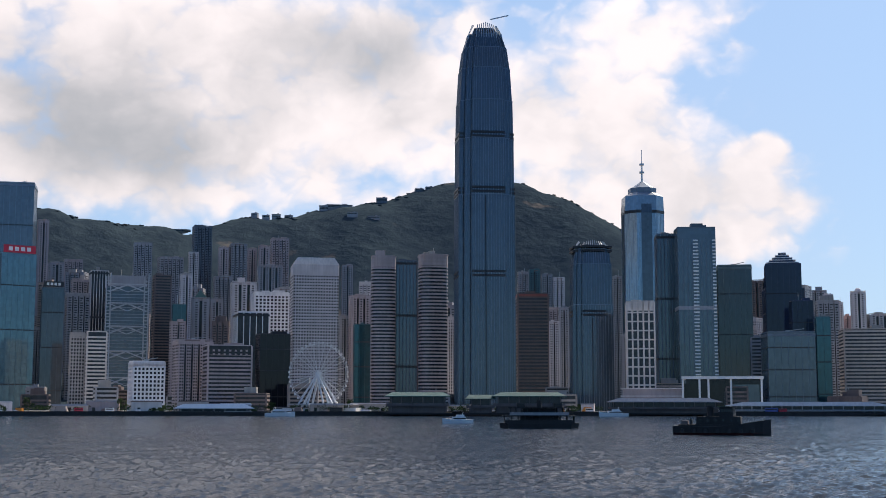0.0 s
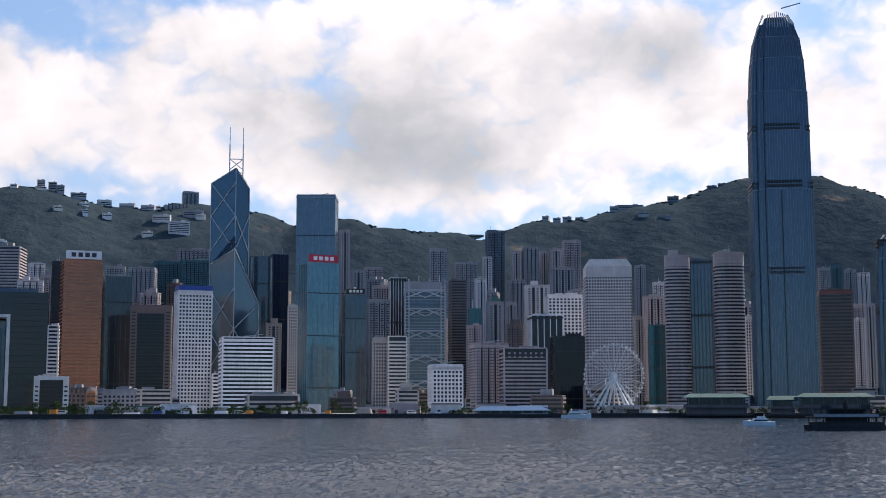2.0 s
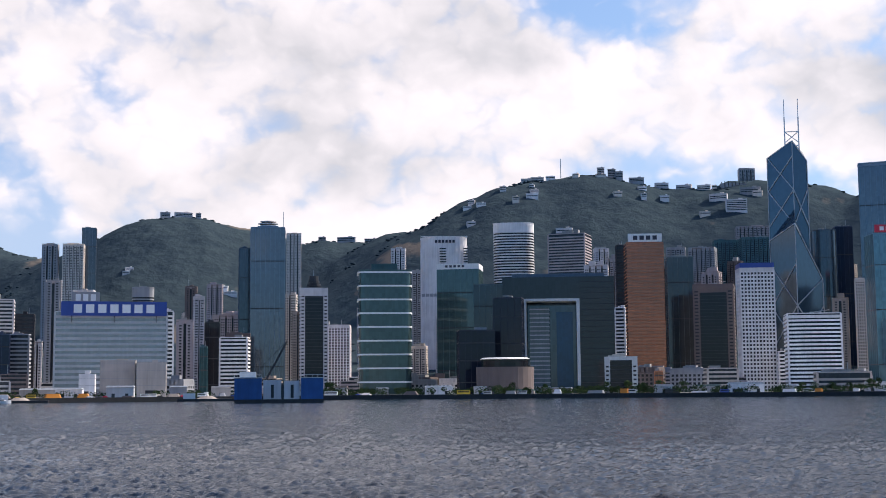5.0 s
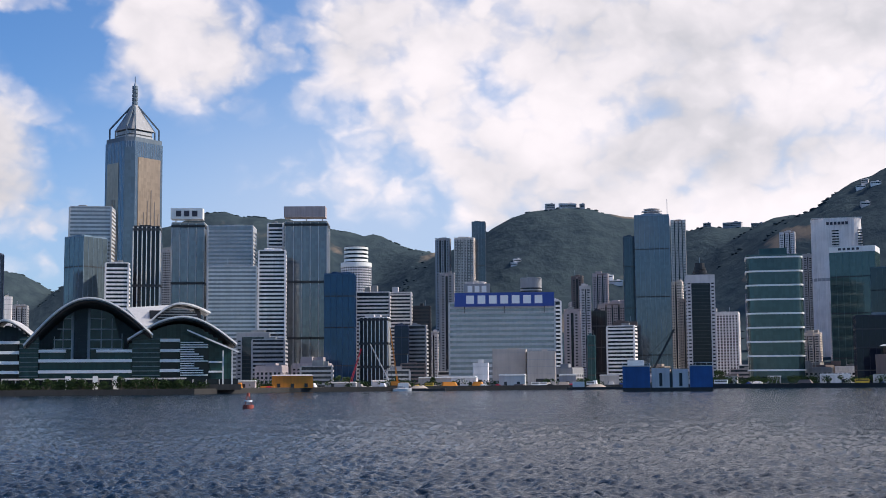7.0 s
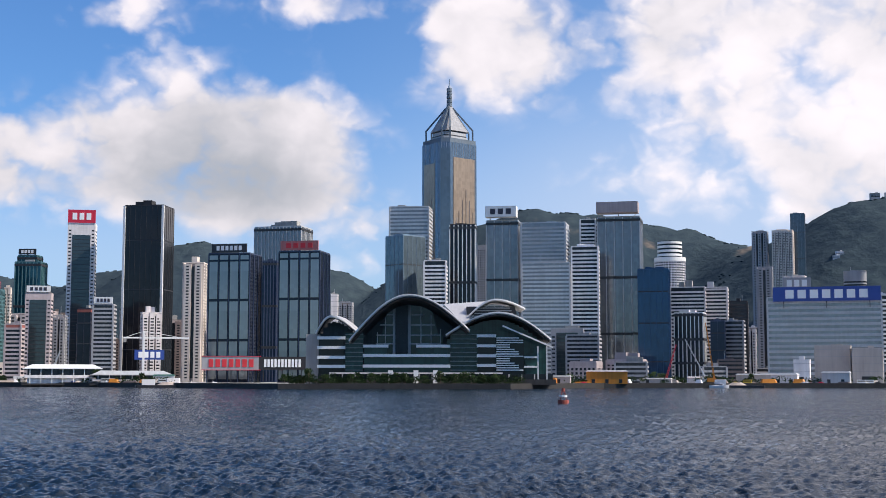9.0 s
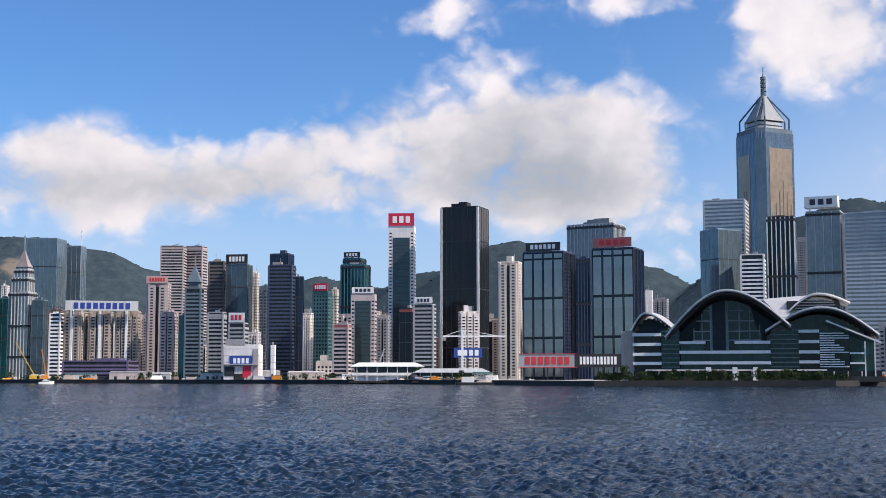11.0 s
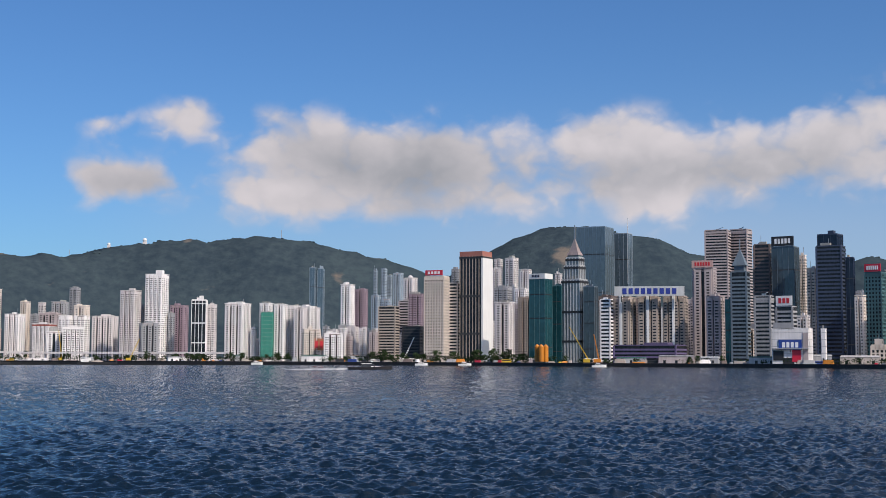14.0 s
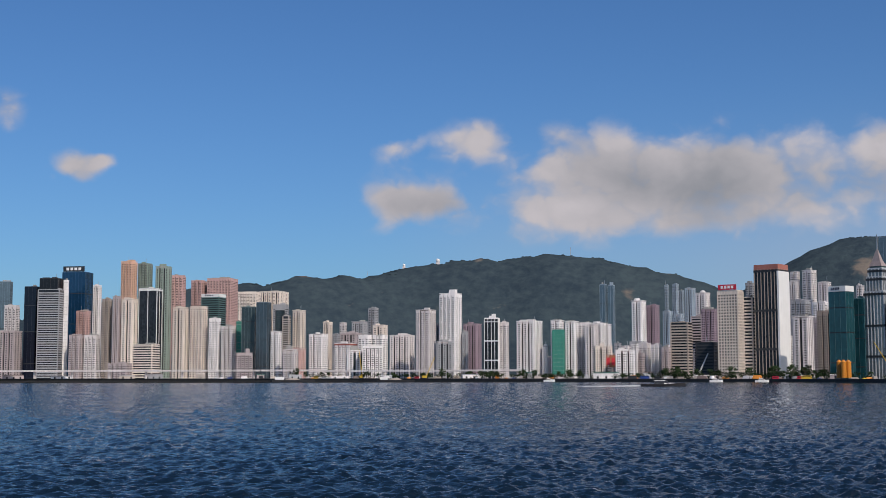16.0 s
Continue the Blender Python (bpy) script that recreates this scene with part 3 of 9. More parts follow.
def make_canopy():
    """Tree crowns along the ridges."""
    rs = np.random.RandomState(9)
    p = (1 + 5 ** 0.5) / 2
    ico = np.array([(-1, p, 0), (1, p, 0), (-1, -p, 0), (1, -p, 0), (0, -1, p), (0, 1, p), (0, -1, -p), (0, 1, -p), (p, 0, -1), (p, 0, 1), (-p, 0, -1), (-p, 0, 1)]) / 1.9
    tri = np.array([(0, 11, 5), (0, 5, 1), (0, 1, 7), (0, 7, 10), (0, 10, 11), (1, 5, 9), (5, 11, 4), (11, 10, 2), (10, 7, 6), (7, 1, 8), (3, 9, 4), (3, 4, 2), (3, 2, 6), (3, 6, 8), (3, 8, 9), (4, 9, 5), (2, 4, 11), (6, 2, 10), (8, 6, 7), (9, 8, 1)])
    co = np.array([v.co[:] for v in LAND.vertices])
    quads = np.array([f.vertices[:] for f in LAND.polygons if f.material_index == 1])
    a, b, c, d = (co[quads[:, i]] for i in range(4))
    up = np.cross(b - a, d - a)
    up /= np.linalg.norm(up, axis=1)[:, None] + 1e-9
    up *= np.sign(up[:, 2])[:, None]
    facing = -(up * a).sum(1) / np.linalg.norm(a, axis=1)
    keep = np.where((facing > -0.14) & (facing < 0.10) & (a[:, 2] > 60))[0]
    pick = rs.choice(keep, 5200)
    u, v = rs.rand(len(pick), 1), rs.rand(len(pick), 1)
    spot = (a[pick] * (1 - u) + b[pick] * u) * (1 - v) + (d[pick] * (1 - u) + c[pick] * u) * v
    size = rs.uniform(3.0, 6.0, (len(pick), 1, 1)) * rs.uniform(0.7, 1.25, (len(pick), 12, 1))
    verts = ico[None] * size * np.array((1.2, 1.2, 0.5)) + spot[:, None] + np.array((0, 0, 0.6))
    faces = tri[None] + (np.arange(len(pick)) * 12)[:, None, None]
    me = bpy.data.meshes.new("hillside_trees")
    me.from_pydata(verts.reshape(-1, 3).tolist(), [], faces.reshape(-1, 3).tolist())
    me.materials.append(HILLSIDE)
    me.polygons.foreach_set("use_smooth", np.ones(len(me.polygons), dtype=bool))
    tagged(new("hillside_trees", me), "dark green forest crowns along the hill ridges", "trees", "", "stuff")


make_canopy()


def make_water():
    """A choppy sheet: many crossing waves over a fan of the harbour, flat beyond it."""
    az = np.radians(np.arange(-143, 27, 0.1))
    d = 1.0 / np.linspace(1 / 58, 1 / 1400, 440)
    A, D = np.meshgrid(az, d, indexing="ij")
    X, Y = D * np.sin(A), D * np.cos(A)
    Z = np.zeros_like(X)
    step = D * D * (1 / 58 - 1 / 1400) / 440
    rs = np.random.RandomState(4)
    for k in range(60):
        length = 0.6 * (2.4 / 0.6) ** rs.rand()
        way = radians(60) + rs.randn() * 0.8
        amp = 0.0095 * length
        ph = 2 * math.pi / length * (X * math.cos(way) + Y * math.sin(way)) + rs.rand() * 6.28
        Z += amp * np.sin(ph) * np.clip(length / (step + 0.01) / 2.0 - 0.4, 0.85, 1)
    # peaked crests over flat troughs
    height = float(Z.std())
    Z = height * (np.exp(0.12 * Z / height) - 1) / 0.12
    gust = np.zeros_like(X)
    for k in range(9):
        length = rs.uniform(60, 260)
        way = rs.rand() * 6.28
        gust += np.sin(2 * math.pi / length * (X * math.cos(way) + Y * math.sin(way)) + rs.rand() * 6.28) / 9
    Z = Z * (1.0 + 0.5 * gust)
    n, m = Z.shape
    me = bpy.data.meshes.new("water")
    co = np.stack([X, Y, Z], -1).reshape(-1, 3)
    i = (np.arange(n - 1)[:, None] * m + np.arange(m - 1)[None, :]).ravel()
    quads = np.stack([i, i + 1, i + m + 1, i + m], -1)
    big = np.array([(-4900, -4900, -2.5), (4900, -4900, -2.5), (4900, 4900, -2.5), (-4900, 4900, -2.5)], float)
    co = np.vstack([co, big])
    last = n * m
    loops = np.concatenate([quads.ravel(), [last, last + 1, last + 2, last + 3]]).astype(np.int32)
    me.vertices.add(len(co))
    me.vertices.foreach_set("co", co.ravel())
    me.loops.add(len(loops))
    me.loops.foreach_set("vertex_index", loops)
    me.polygons.add(len(loops) // 4)
    me.polygons.foreach_set("loop_start", np.arange(0, len(loops), 4, dtype=np.int32))
    me.polygons.foreach_set("loop_total", np.full(len(loops) // 4, 4, dtype=np.int32))
    me.polygons.foreach_set("use_smooth", np.ones(len(loops) // 4, dtype=bool))
    me.update(calc_edges=True)
    me.materials.append(sea)
    tagged(new("water", me), "choppy dark harbour water with small waves", "water", "", "structure")


make_water()


def make_seawall():
    outer, inner = [], []
    for a in np.arange(-150, 40, 1.0):
        s = shore(a)
        outer.append(polar(a, s - 1.5))
        inner.append(polar(a, s + 6))
    g = Geo()
    for i in range(len(outer) - 1):
        q = [outer[i], outer[i + 1], inner[i + 1], inner[i]]
        g.prism(q, -2, 2.9)
        g.prism([(x * 1.0015, y * 1.0015) for x, y in (outer[i], outer[i + 1])] + [(x * 0.9955, y * 0.9955) for x, y in (inner[i + 1], inner[i])], 2.9, 3.5)
    ob = part("sea_wall", g, DARKSTONE, None)
    tagged(ob, "dark wet stone sea wall along the waterfront", "sea wall", "", "structure")


DARKSTONE = material("dark_wet_stone", (0.032, 0.03, 0.029), 0.7, 0.0, 0.3, 0.2, bump=0.4)
make_seawall()


# ---- towers ----
def repeat(name, geo, mat, parent, spots):
    """Alike pieces on one mesh, each an object of its own."""
    first = None
    for s in spots:
        if first is None:
            ob = first = part(name, geo, mat, parent)
        else:
            ob = new(name, first.data)
            ob.parent = parent
        ob.location = s


def facade_bands(t, poly, z0, z1, fl, mat, proud=0.45, share=0.45):
    """Floor ledges round the whole outline."""
    k = 1 + 2 * proud / max(6.0, max(x for x, _ in poly) * 2)
    outline = [(x * k, y * k) for x, y in poly]
    zs = [z for z in np.arange(z0 + fl, z1 - 0.5, fl)]
    if math.hypot(t.location.x, t.location.y) < 1270:
        repeat("floor_ledge", Geo().prism(outline, -fl * share, 0), mat, t, [(0, 0, z) for z in zs])
    else:
        g = Geo()
        for z in zs:
            g.prism(outline, z - fl * share, z)
        part("ledge_banding", g, mat, t, "", "stuff")


def facade_fins(t, w, d, z0, z1, bay, mat, thick=0.5, proud=0.5):
    fx, fy = [], []
    nx, ny = max(2, round(w / bay)), max(2, round(d / bay))
    for i in range(nx + 1):
        fx += [(-w / 2 + w * i / nx, s * (d / 2 + proud / 2 - 0.1), 0) for s in (-1, 1)]
    for i in range(ny + 1):
        fy += [(s * (w / 2 + proud / 2 - 0.1), -d / 2 + d * i / ny, 0) for s in (-1, 1)]
    a = Geo().box(-thick / 2, thick / 2, -proud / 2 - 0.1, proud / 2 + 0.1, z0, z1)
    b = Geo().box(-proud / 2 - 0.1, proud / 2 + 0.1, -thick / 2, thick / 2, z0, z1)
    near = math.hypot(t.location.x, t.location.y) < 1270
    for geo, spots in ((a, fx), (b, fy)):
        if near:
            repeat("facade_fin", geo, mat, t, spots)
        else:
            g = Geo()
            for s in spots:
                n = len(g.v)
                g.v += [(x + s[0], y + s[1], z) for x, y, z in geo.v]
                g.f += [tuple(n + q for q in f) for f in geo.f]
            part("fin_ribbing", g, mat, t, "", "stuff")


def windows(t, w, d, z0, z1, bay, fl, ww, wh, mat=None, y_off=0.0):
    """Rows of small window panes on all four sides."""
    g = Geo()
    rows = int((z1 - z0) / fl)
    for size, other, swap in ((w, d, False), (d, w, True)):
        n = max(2, round(size / bay))
        for i in range(n):
            c = -size / 2 + size * (i + 0.5) / n
            for r in range(rows):
                z = z0 + fl * (r + 0.35)
                for s in (-1, 1):
                    a, b = sorted((s * (other / 2 - 0.2), s * (other / 2 + 0.06)))
                    if swap:
                        g.box(a, b, c - ww / 2, c + ww / 2, z, z + wh)
                    else:
                        g.box(c - ww / 2, c + ww / 2, a, b, z, z + wh)
    part("glazing", g, mat or GLASS_PLAIN, t, "", "stuff")


def apartments(t, w, d, h, wall, fl=3.1):
    """A housing tower: core, projecting bays with stacked windows, deep recesses between."""
    kind = int(abs(t.location.x * 3 + t.location.y * 7)) % 3
    cut = (2.2, 3.0, 2.4)[kind]
    part("core", Geo().box(-w / 2 + cut, w / 2 - cut, -d / 2 + cut, d / 2 - cut, 0, h), WALL[("brown", "rosegrey", "tan")[kind]] if kind != 2 else wall, t)
    g, q = Geo(), Geo()
    top = h - 1.0
    rows = int((top - 4) / fl)
    for size, other, swap in ((w, d, False), (d, w, True)):
        n = max(2, round(size / (7.5, 9.5, 6.5)[kind]))
        step = size / n
        for i in range(n):
            c = -size / 2 + step * (i + 0.5)
            bw = step * (0.72, 0.66, 0.78)[kind]
            for s in (-1, 1):
                a, b = sorted((s * (other / 2 - cut - 0.4), s * other / 2))
                e, f = sorted((s * (other / 2 - 0.3), s * (other / 2 + 0.07)))
                e2, f2 = sorted((s * (other / 2 - cut - 0.5), s * (other / 2 - cut + 0.07)))
                z1 = top + (1.5 if (i + kind) % 3 == 0 else 0)
                if swap:
                    g.box(a, b, c - bw / 2, c + bw / 2, 0, z1)
                else:
                    g.box(c - bw / 2, c + bw / 2, a, b, 0, z1)
                for r in range(rows):
                    z = 4 + fl * r
                    if kind == 0:
                        spans = ((c - bw * 0.38, c - bw * 0.08), (c + bw * 0.1, c + bw * 0.36))
                    elif kind == 1:
                        spans = ((c - bw * 0.2, c + bw * 0.2),)
                    else:
                        spans = ((c - bw * 0.34, c + bw * 0.3),) if (i + r) % 7 else ((c - bw * 0.3, c),)
                    for lo, hi in spans:
                        if swap:
                            q.box(e, f, lo, hi, z, z + fl * 0.45)
                        else:
                            q.box(lo, hi, e, f, z, z + fl * 0.45)
                # dark glass strip up each recess paints in the shade there
                if i < n - 1:
                    lo, hi = c + bw / 2 + 0.1, c + step - bw / 2 - 0.1
                    if swap:
                        q.box(e2, f2, lo, hi, 4, top - 2)
                    else:
                        q.box(lo, hi, e2, f2, 4, top - 2)
    part("bay_front", g, wall, t, "", "stuff")
    part("glazing", q, GLASS_PLAIN, t, "", "stuff")


def sign_board(t, w, h, y, z, back, text="", ink=None, bars=0, thick=1.2):
    b = part("sign_board", Geo().box(-w / 2, w / 2, y - thick, y, z, z + h), back, t, "rooftop advertising board")
    for i in range(bars):
        c = -w * 0.38 + w * 0.76 * (i + 0.5) / bars
        k = w * 0.76 / bars * 0.33
        y1 = y - thick
        g = Geo().box(c - k, c + k, y1 - 0.25, y1, z + h * 0.24, z + h * 0.76)
        part("plain_bar", g, ink, b)
    legs = Geo()
    for x in (-w * 0.4, 0, w * 0.4):
        legs.box(x - 0.3, x + 0.3, y + 0.1, y + 0.7, z - 2.0, z + h * 0.8)
        legs.bar((x, y + 0.5, z + h * 0.7), (x, y + 4, z - 1), 0.2)
    part("sign_frame", legs, DARK, t)


SIGNS = {
    "dark": (DARK, "", LETTER, 4), "red": (RED, "", LETTER, 4), "white": (WHITE, "", LETTER_DARK, 4), "blueband": (BLUE, "", LETTER, 0), "strip": (WHITE, "", LETTER_DARK, 5),
    "redband": (material("faded_red_sign", (0.42, 0.16, 0.12), 0.5), "", LETTER, 0), "redtext": (material("pink_sign", (0.45, 0.15, 0.14), 0.5), "", LETTER_RED, 4),
}


def roof(t, w, d, h, crown, wall, sign=None, rnd=None):
    """What stands on the roof."""
    rnd = rnd or random.Random(int(abs(w * 100 + h * 10)))
    lip = Geo()
    for x0, x1, y0, y1 in ((-w / 2, w / 2, -d / 2, -d / 2 + 0.5), (-w / 2, w / 2, d / 2 - 0.5, d / 2), (-w / 2, -w / 2 + 0.5, -d / 2 + 0.5, d / 2 - 0.5), (w / 2 - 0.5, w / 2, -d / 2 + 0.5, d / 2 - 0.5)):
        lip.box(x0, x1, y0, y1, h, h + 1.1)
    part("parapet", lip, wall, t)
    if crown in ("plant", "", "flat", "step", "arches", "redtop"):
        g = Geo()
        for k in range(rnd.randint(1, 3)):
            a, b = rnd.uniform(0.15, 0.4) * w, rnd.uniform(0.2, 0.5) * d
            x, y = rnd.uniform(-0.25, 0.25) * w, rnd.uniform(-0.2, 0.2) * d
            z = rnd.uniform(2.5, 5.0) * (1.6 if crown == "plant" else 0.8)
            g.box(x - a / 2, x + a / 2, y - b / 2, y + b / 2, h, h + z)
        part("plant_room", g, wall if rnd.random() < 0.6 else CONCRETE, t)
        if rnd.random() < 0.35:
            x = rnd.uniform(-0.3, 0.3) * w
            part("aerial", Geo().bar((x, 0, h), (x, 0, h + rnd.uniform(6, 11)), 0.18), STEEL, t)
    if crown == "redtop":
        part("red_roof_edge", Geo().box(-w / 2 - 0.3, w / 2 + 0.3, -d / 2 - 0.3, d / 2 + 0.3, h - 3, h - 0.4), material("red_tiles", (0.30, 0.09, 0.07), 0.7), t, "dull red roof edge")
    if crown == "parapet":
        part("cornice", Geo().box(-w / 2 - 0.5, w / 2 + 0.5, -d / 2 - 0.5, d / 2 + 0.5, h - 4, h - 1.2), wall, t)
        part("window_cleaning_crane", Geo().box(-2, 2, -1, 1, h, h + 3).bar((0, 0, h + 2.5), (w * 0.3, -d * 0.3, h + 4), 0.3), STEEL, t)
    if crown == "dome":
        g = Geo()
        for k in range(5):
            a0, a1 = math.pi / 2 * k / 5, math.pi / 2 * (k + 1) / 5
            g.prism(ellipse(w * 0.5 * math.cos(a0) + 0.2, w * 0.5 * math.cos(a0) + 0.2, 14), h + w * 0.3 * math.sin(a0), h + w * 0.3 * math.sin(a1), (math.cos(a1) * w * 0.5 + 0.2) / (w * 0.5 * math.cos(a0) + 0.2))
        part("roof_dome", g, wall, t)
    if crown == "pyramid":
        part("pyramid_roof", Geo().prism(rect(w * 0.8, d * 0.8), h, h + w * 0.5, 0.05), GREENROOF, t, "green pyramid roof")
    if crown == "spire":
        part("pyramid_roof", Geo().prism(rect(w * 0.9, d * 0.9), h + 7, h + 24, 0.03), WALL["slate"], t)
        part("neck", Geo().box(-w * 0.32, w * 0.32, -d * 0.32, d * 0.32, h, h + 7), WALL["slate"], t)
        part("aerial", Geo().bar((0, 0, h + 20), (0, 0, h + 34), 0.35), STEEL, t)
    if crown == "copper":
        part("neck", Geo().box(-w * 0.42, w * 0.42, -d * 0.42, d * 0.42, h, h + 3), WALL["greengrey"], t)
        g = Geo().prism(rect(w * 0.95, d * 0.95), h + 3, h + 9, 0.62).prism(rect(w * 0.59, d * 0.59), h + 9, h + 22, 0.12)
        part("pointed_roof", g, COPPER, t, "pinkish copper pointed roof")
        part("spire", Geo().bar((0, 0, h + 20), (0, 0, h + 38), 0.5), STEEL, t)
    if crown == "mast":
        part("corner_mast", Geo().bar((w * 0.47, -d * 0.47, h - 70), (w * 0.47, -d * 0.47, h + 22), 0.5), WHITE, t, "white corner mast")
    if crown == "masts":
        for x in (-w * 0.15, w * 0.15):
            part("mast", Geo().bar((x, 0, h), (x, 0, h + 13), 0.4), WHITE, t)
    if crown == "mansard":
        part("mansard_roof", Geo().prism(rect(w, d), h + 1.2, h + 10, 0.8), WALL["cream"], t, "pale mansard roof")
    if crown == "diamond":
        g, s = Geo(), Geo()
        for k in range(5):
            z, a = h + k * 2.9, 1 - k * 0.19
            g.prism(rect(w * 0.9 * a, d * 0.9 * a, w * 0.12 * a), z, z + 2.0)
            s.prism(rect(w * 0.93 * a, d * 0.93 * a, w * 0.12 * a), z + 2.0, z + 2.9)
        part("stepped_crown", g, WALL["navy"], t)
        part("crown_ledge", s, WHITE, t, "white ledges of the stepped crown")
    if crown == "halo":
        g = Geo().box(-w * 0.3, w * 0.3, -d * 0.3, d * 0.3, h, h + 3)
        part("plant_room", g, WALL["steel"], t)
        s = Geo()
        for z in (3.5, 6.0, 8.5):
            s.prism(ellipse(w * (0.6 if z == 6.0 else 0.48), d * 0.5, 16), h + z, h + z + 1.1)
        s.box(-2, 2, -2, 2, h + 3, h + 8)
        part("roof_lounge", s, WALL["pale"], t, "stacked ring ledges on the roof")
        part("mast", Geo().bar((w * 0.45, 0, h), (w * 0.45, 0, h + 21), 0.3), STEEL, t)
    if crown == "round":
        s = Geo()
        for k, r in enumerate((0.62, 0.5, 0.42, 0.3)):
            s.prism(ellipse(w * r, w * r, 16), h + k * 3.6, h + k * 3.6 + 2.6)
        s.prism(ellipse(w * 0.35, w * 0.35, 12), h, h + 14.5)
        part("round_crown", s, DARK, t, "dark ringed round crown")
        part("aerial", Geo().bar((0, 0, h + 13), (0, 0, h + 21), 0.25), STEEL, t)
    if crown == "box":
        bw = w * 0.98
        sign_board(t, bw, 11, -d / 2 + 1, h + 3, WHITE if sign == "LG" else WALL["rosegrey"], "", LETTER_DARK, 3 if sign == "LG" else 0, d * 0.5)
    if crown == "arches":
        g = Geo()
        n = 8
        for i in range(n):
            c = -w / 2 + w * (i + 0.5) / n
            g.box(c - w / n * 0.3, c + w / n * 0.3, -d / 2 - 0.7, -d / 2 + 0.3, h - 9, h - 2.5)
        part("attic_openings", g, GLASS_PLAIN, t, "dark arched attic openings", "stuff")
    if crown == "band":
        return
    if crown == "advert":
        sign_board(t, w * 0.62, 9, -d / 2 - 0.2, h - 18, BLUE, "", LETTER, 4, 0.5)
        part("roof_frame", Geo().box(-w * 0.45, w * 0.1, -d / 2, -d / 2 + 1, h, h + 6), WALL["grey"], t)
        part("advert_panel", Geo().box(-w * 0.46, -w * 0.18, -d / 2 - 0.5, -d / 2, h * 0.12, h * 0.4), DARK, t)
        part("advert_panel", Geo().box(w * 0.05, w * 0.28, -d / 2 - 0.5, -d / 2, h * 0.08, h * 0.42), RED, t)
        part("advert_panel", Geo().box(w * 0.34, w * 0.48, -d / 2 - 0.5, -d / 2, h * 0.1, h * 0.9), WALL["rosegrey"], t)
        part("canopy", Geo().box(-w * 0.5, w * 0.5, -d / 2 - 3, -d / 2, h * 0.44, h * 0.47), WALL["grey"], t)
    if crown == "sign" and sign:
        sh = max(6.0, w * 0.22)
        if sign in SIGNS:
            back, text, ink, bars = SIGNS[sign]
            if sign in ("blueband", "strip", "redband"):
                part("sign_band", Geo().box(-w / 2 - 0.4, w / 2 + 0.4, -d / 2 - 0.4, d / 2 + 0.4, h - 1, h + 5), back, t, "sign band round the roof edge")
                if bars:
                    repeat("plain_bar", Geo().box(0, w * 0.06, -d / 2 - 0.7, -d / 2 - 0.3, 1, 3.5), ink, t, [(-w * 0.3 + w * 0.1 * i, 0, h) for i in range(bars)])
            else:
                sign_board(t, w * 0.92, sh, -d / 2 + 0.4, h + 1.5, back, "", ink, bars)
        else:
            style = {"OLYMPUS": (DARK, LETTER), "GAC": (RED, LETTER), "EPSON": (DARK, LETTER), "TCL": (WHITE, LETTER_RED), "TOSHIBA": (WALL["pink"], LETTER_RED), "HAIER": (RED, LETTER)}[sign]
            sign_board(t, w * (1.0 if sign != "OLYMPUS" else 0.85), {"GAC": 14, "TCL": 9, "EPSON": 10}.get(sign, 7.5), -d / 2 + 0.4, h + 1.3, style[0], "", style[1], {"GAC": 3, "TCL": 3, "EPSON": 5}.get(sign, 6))


BUILT = []


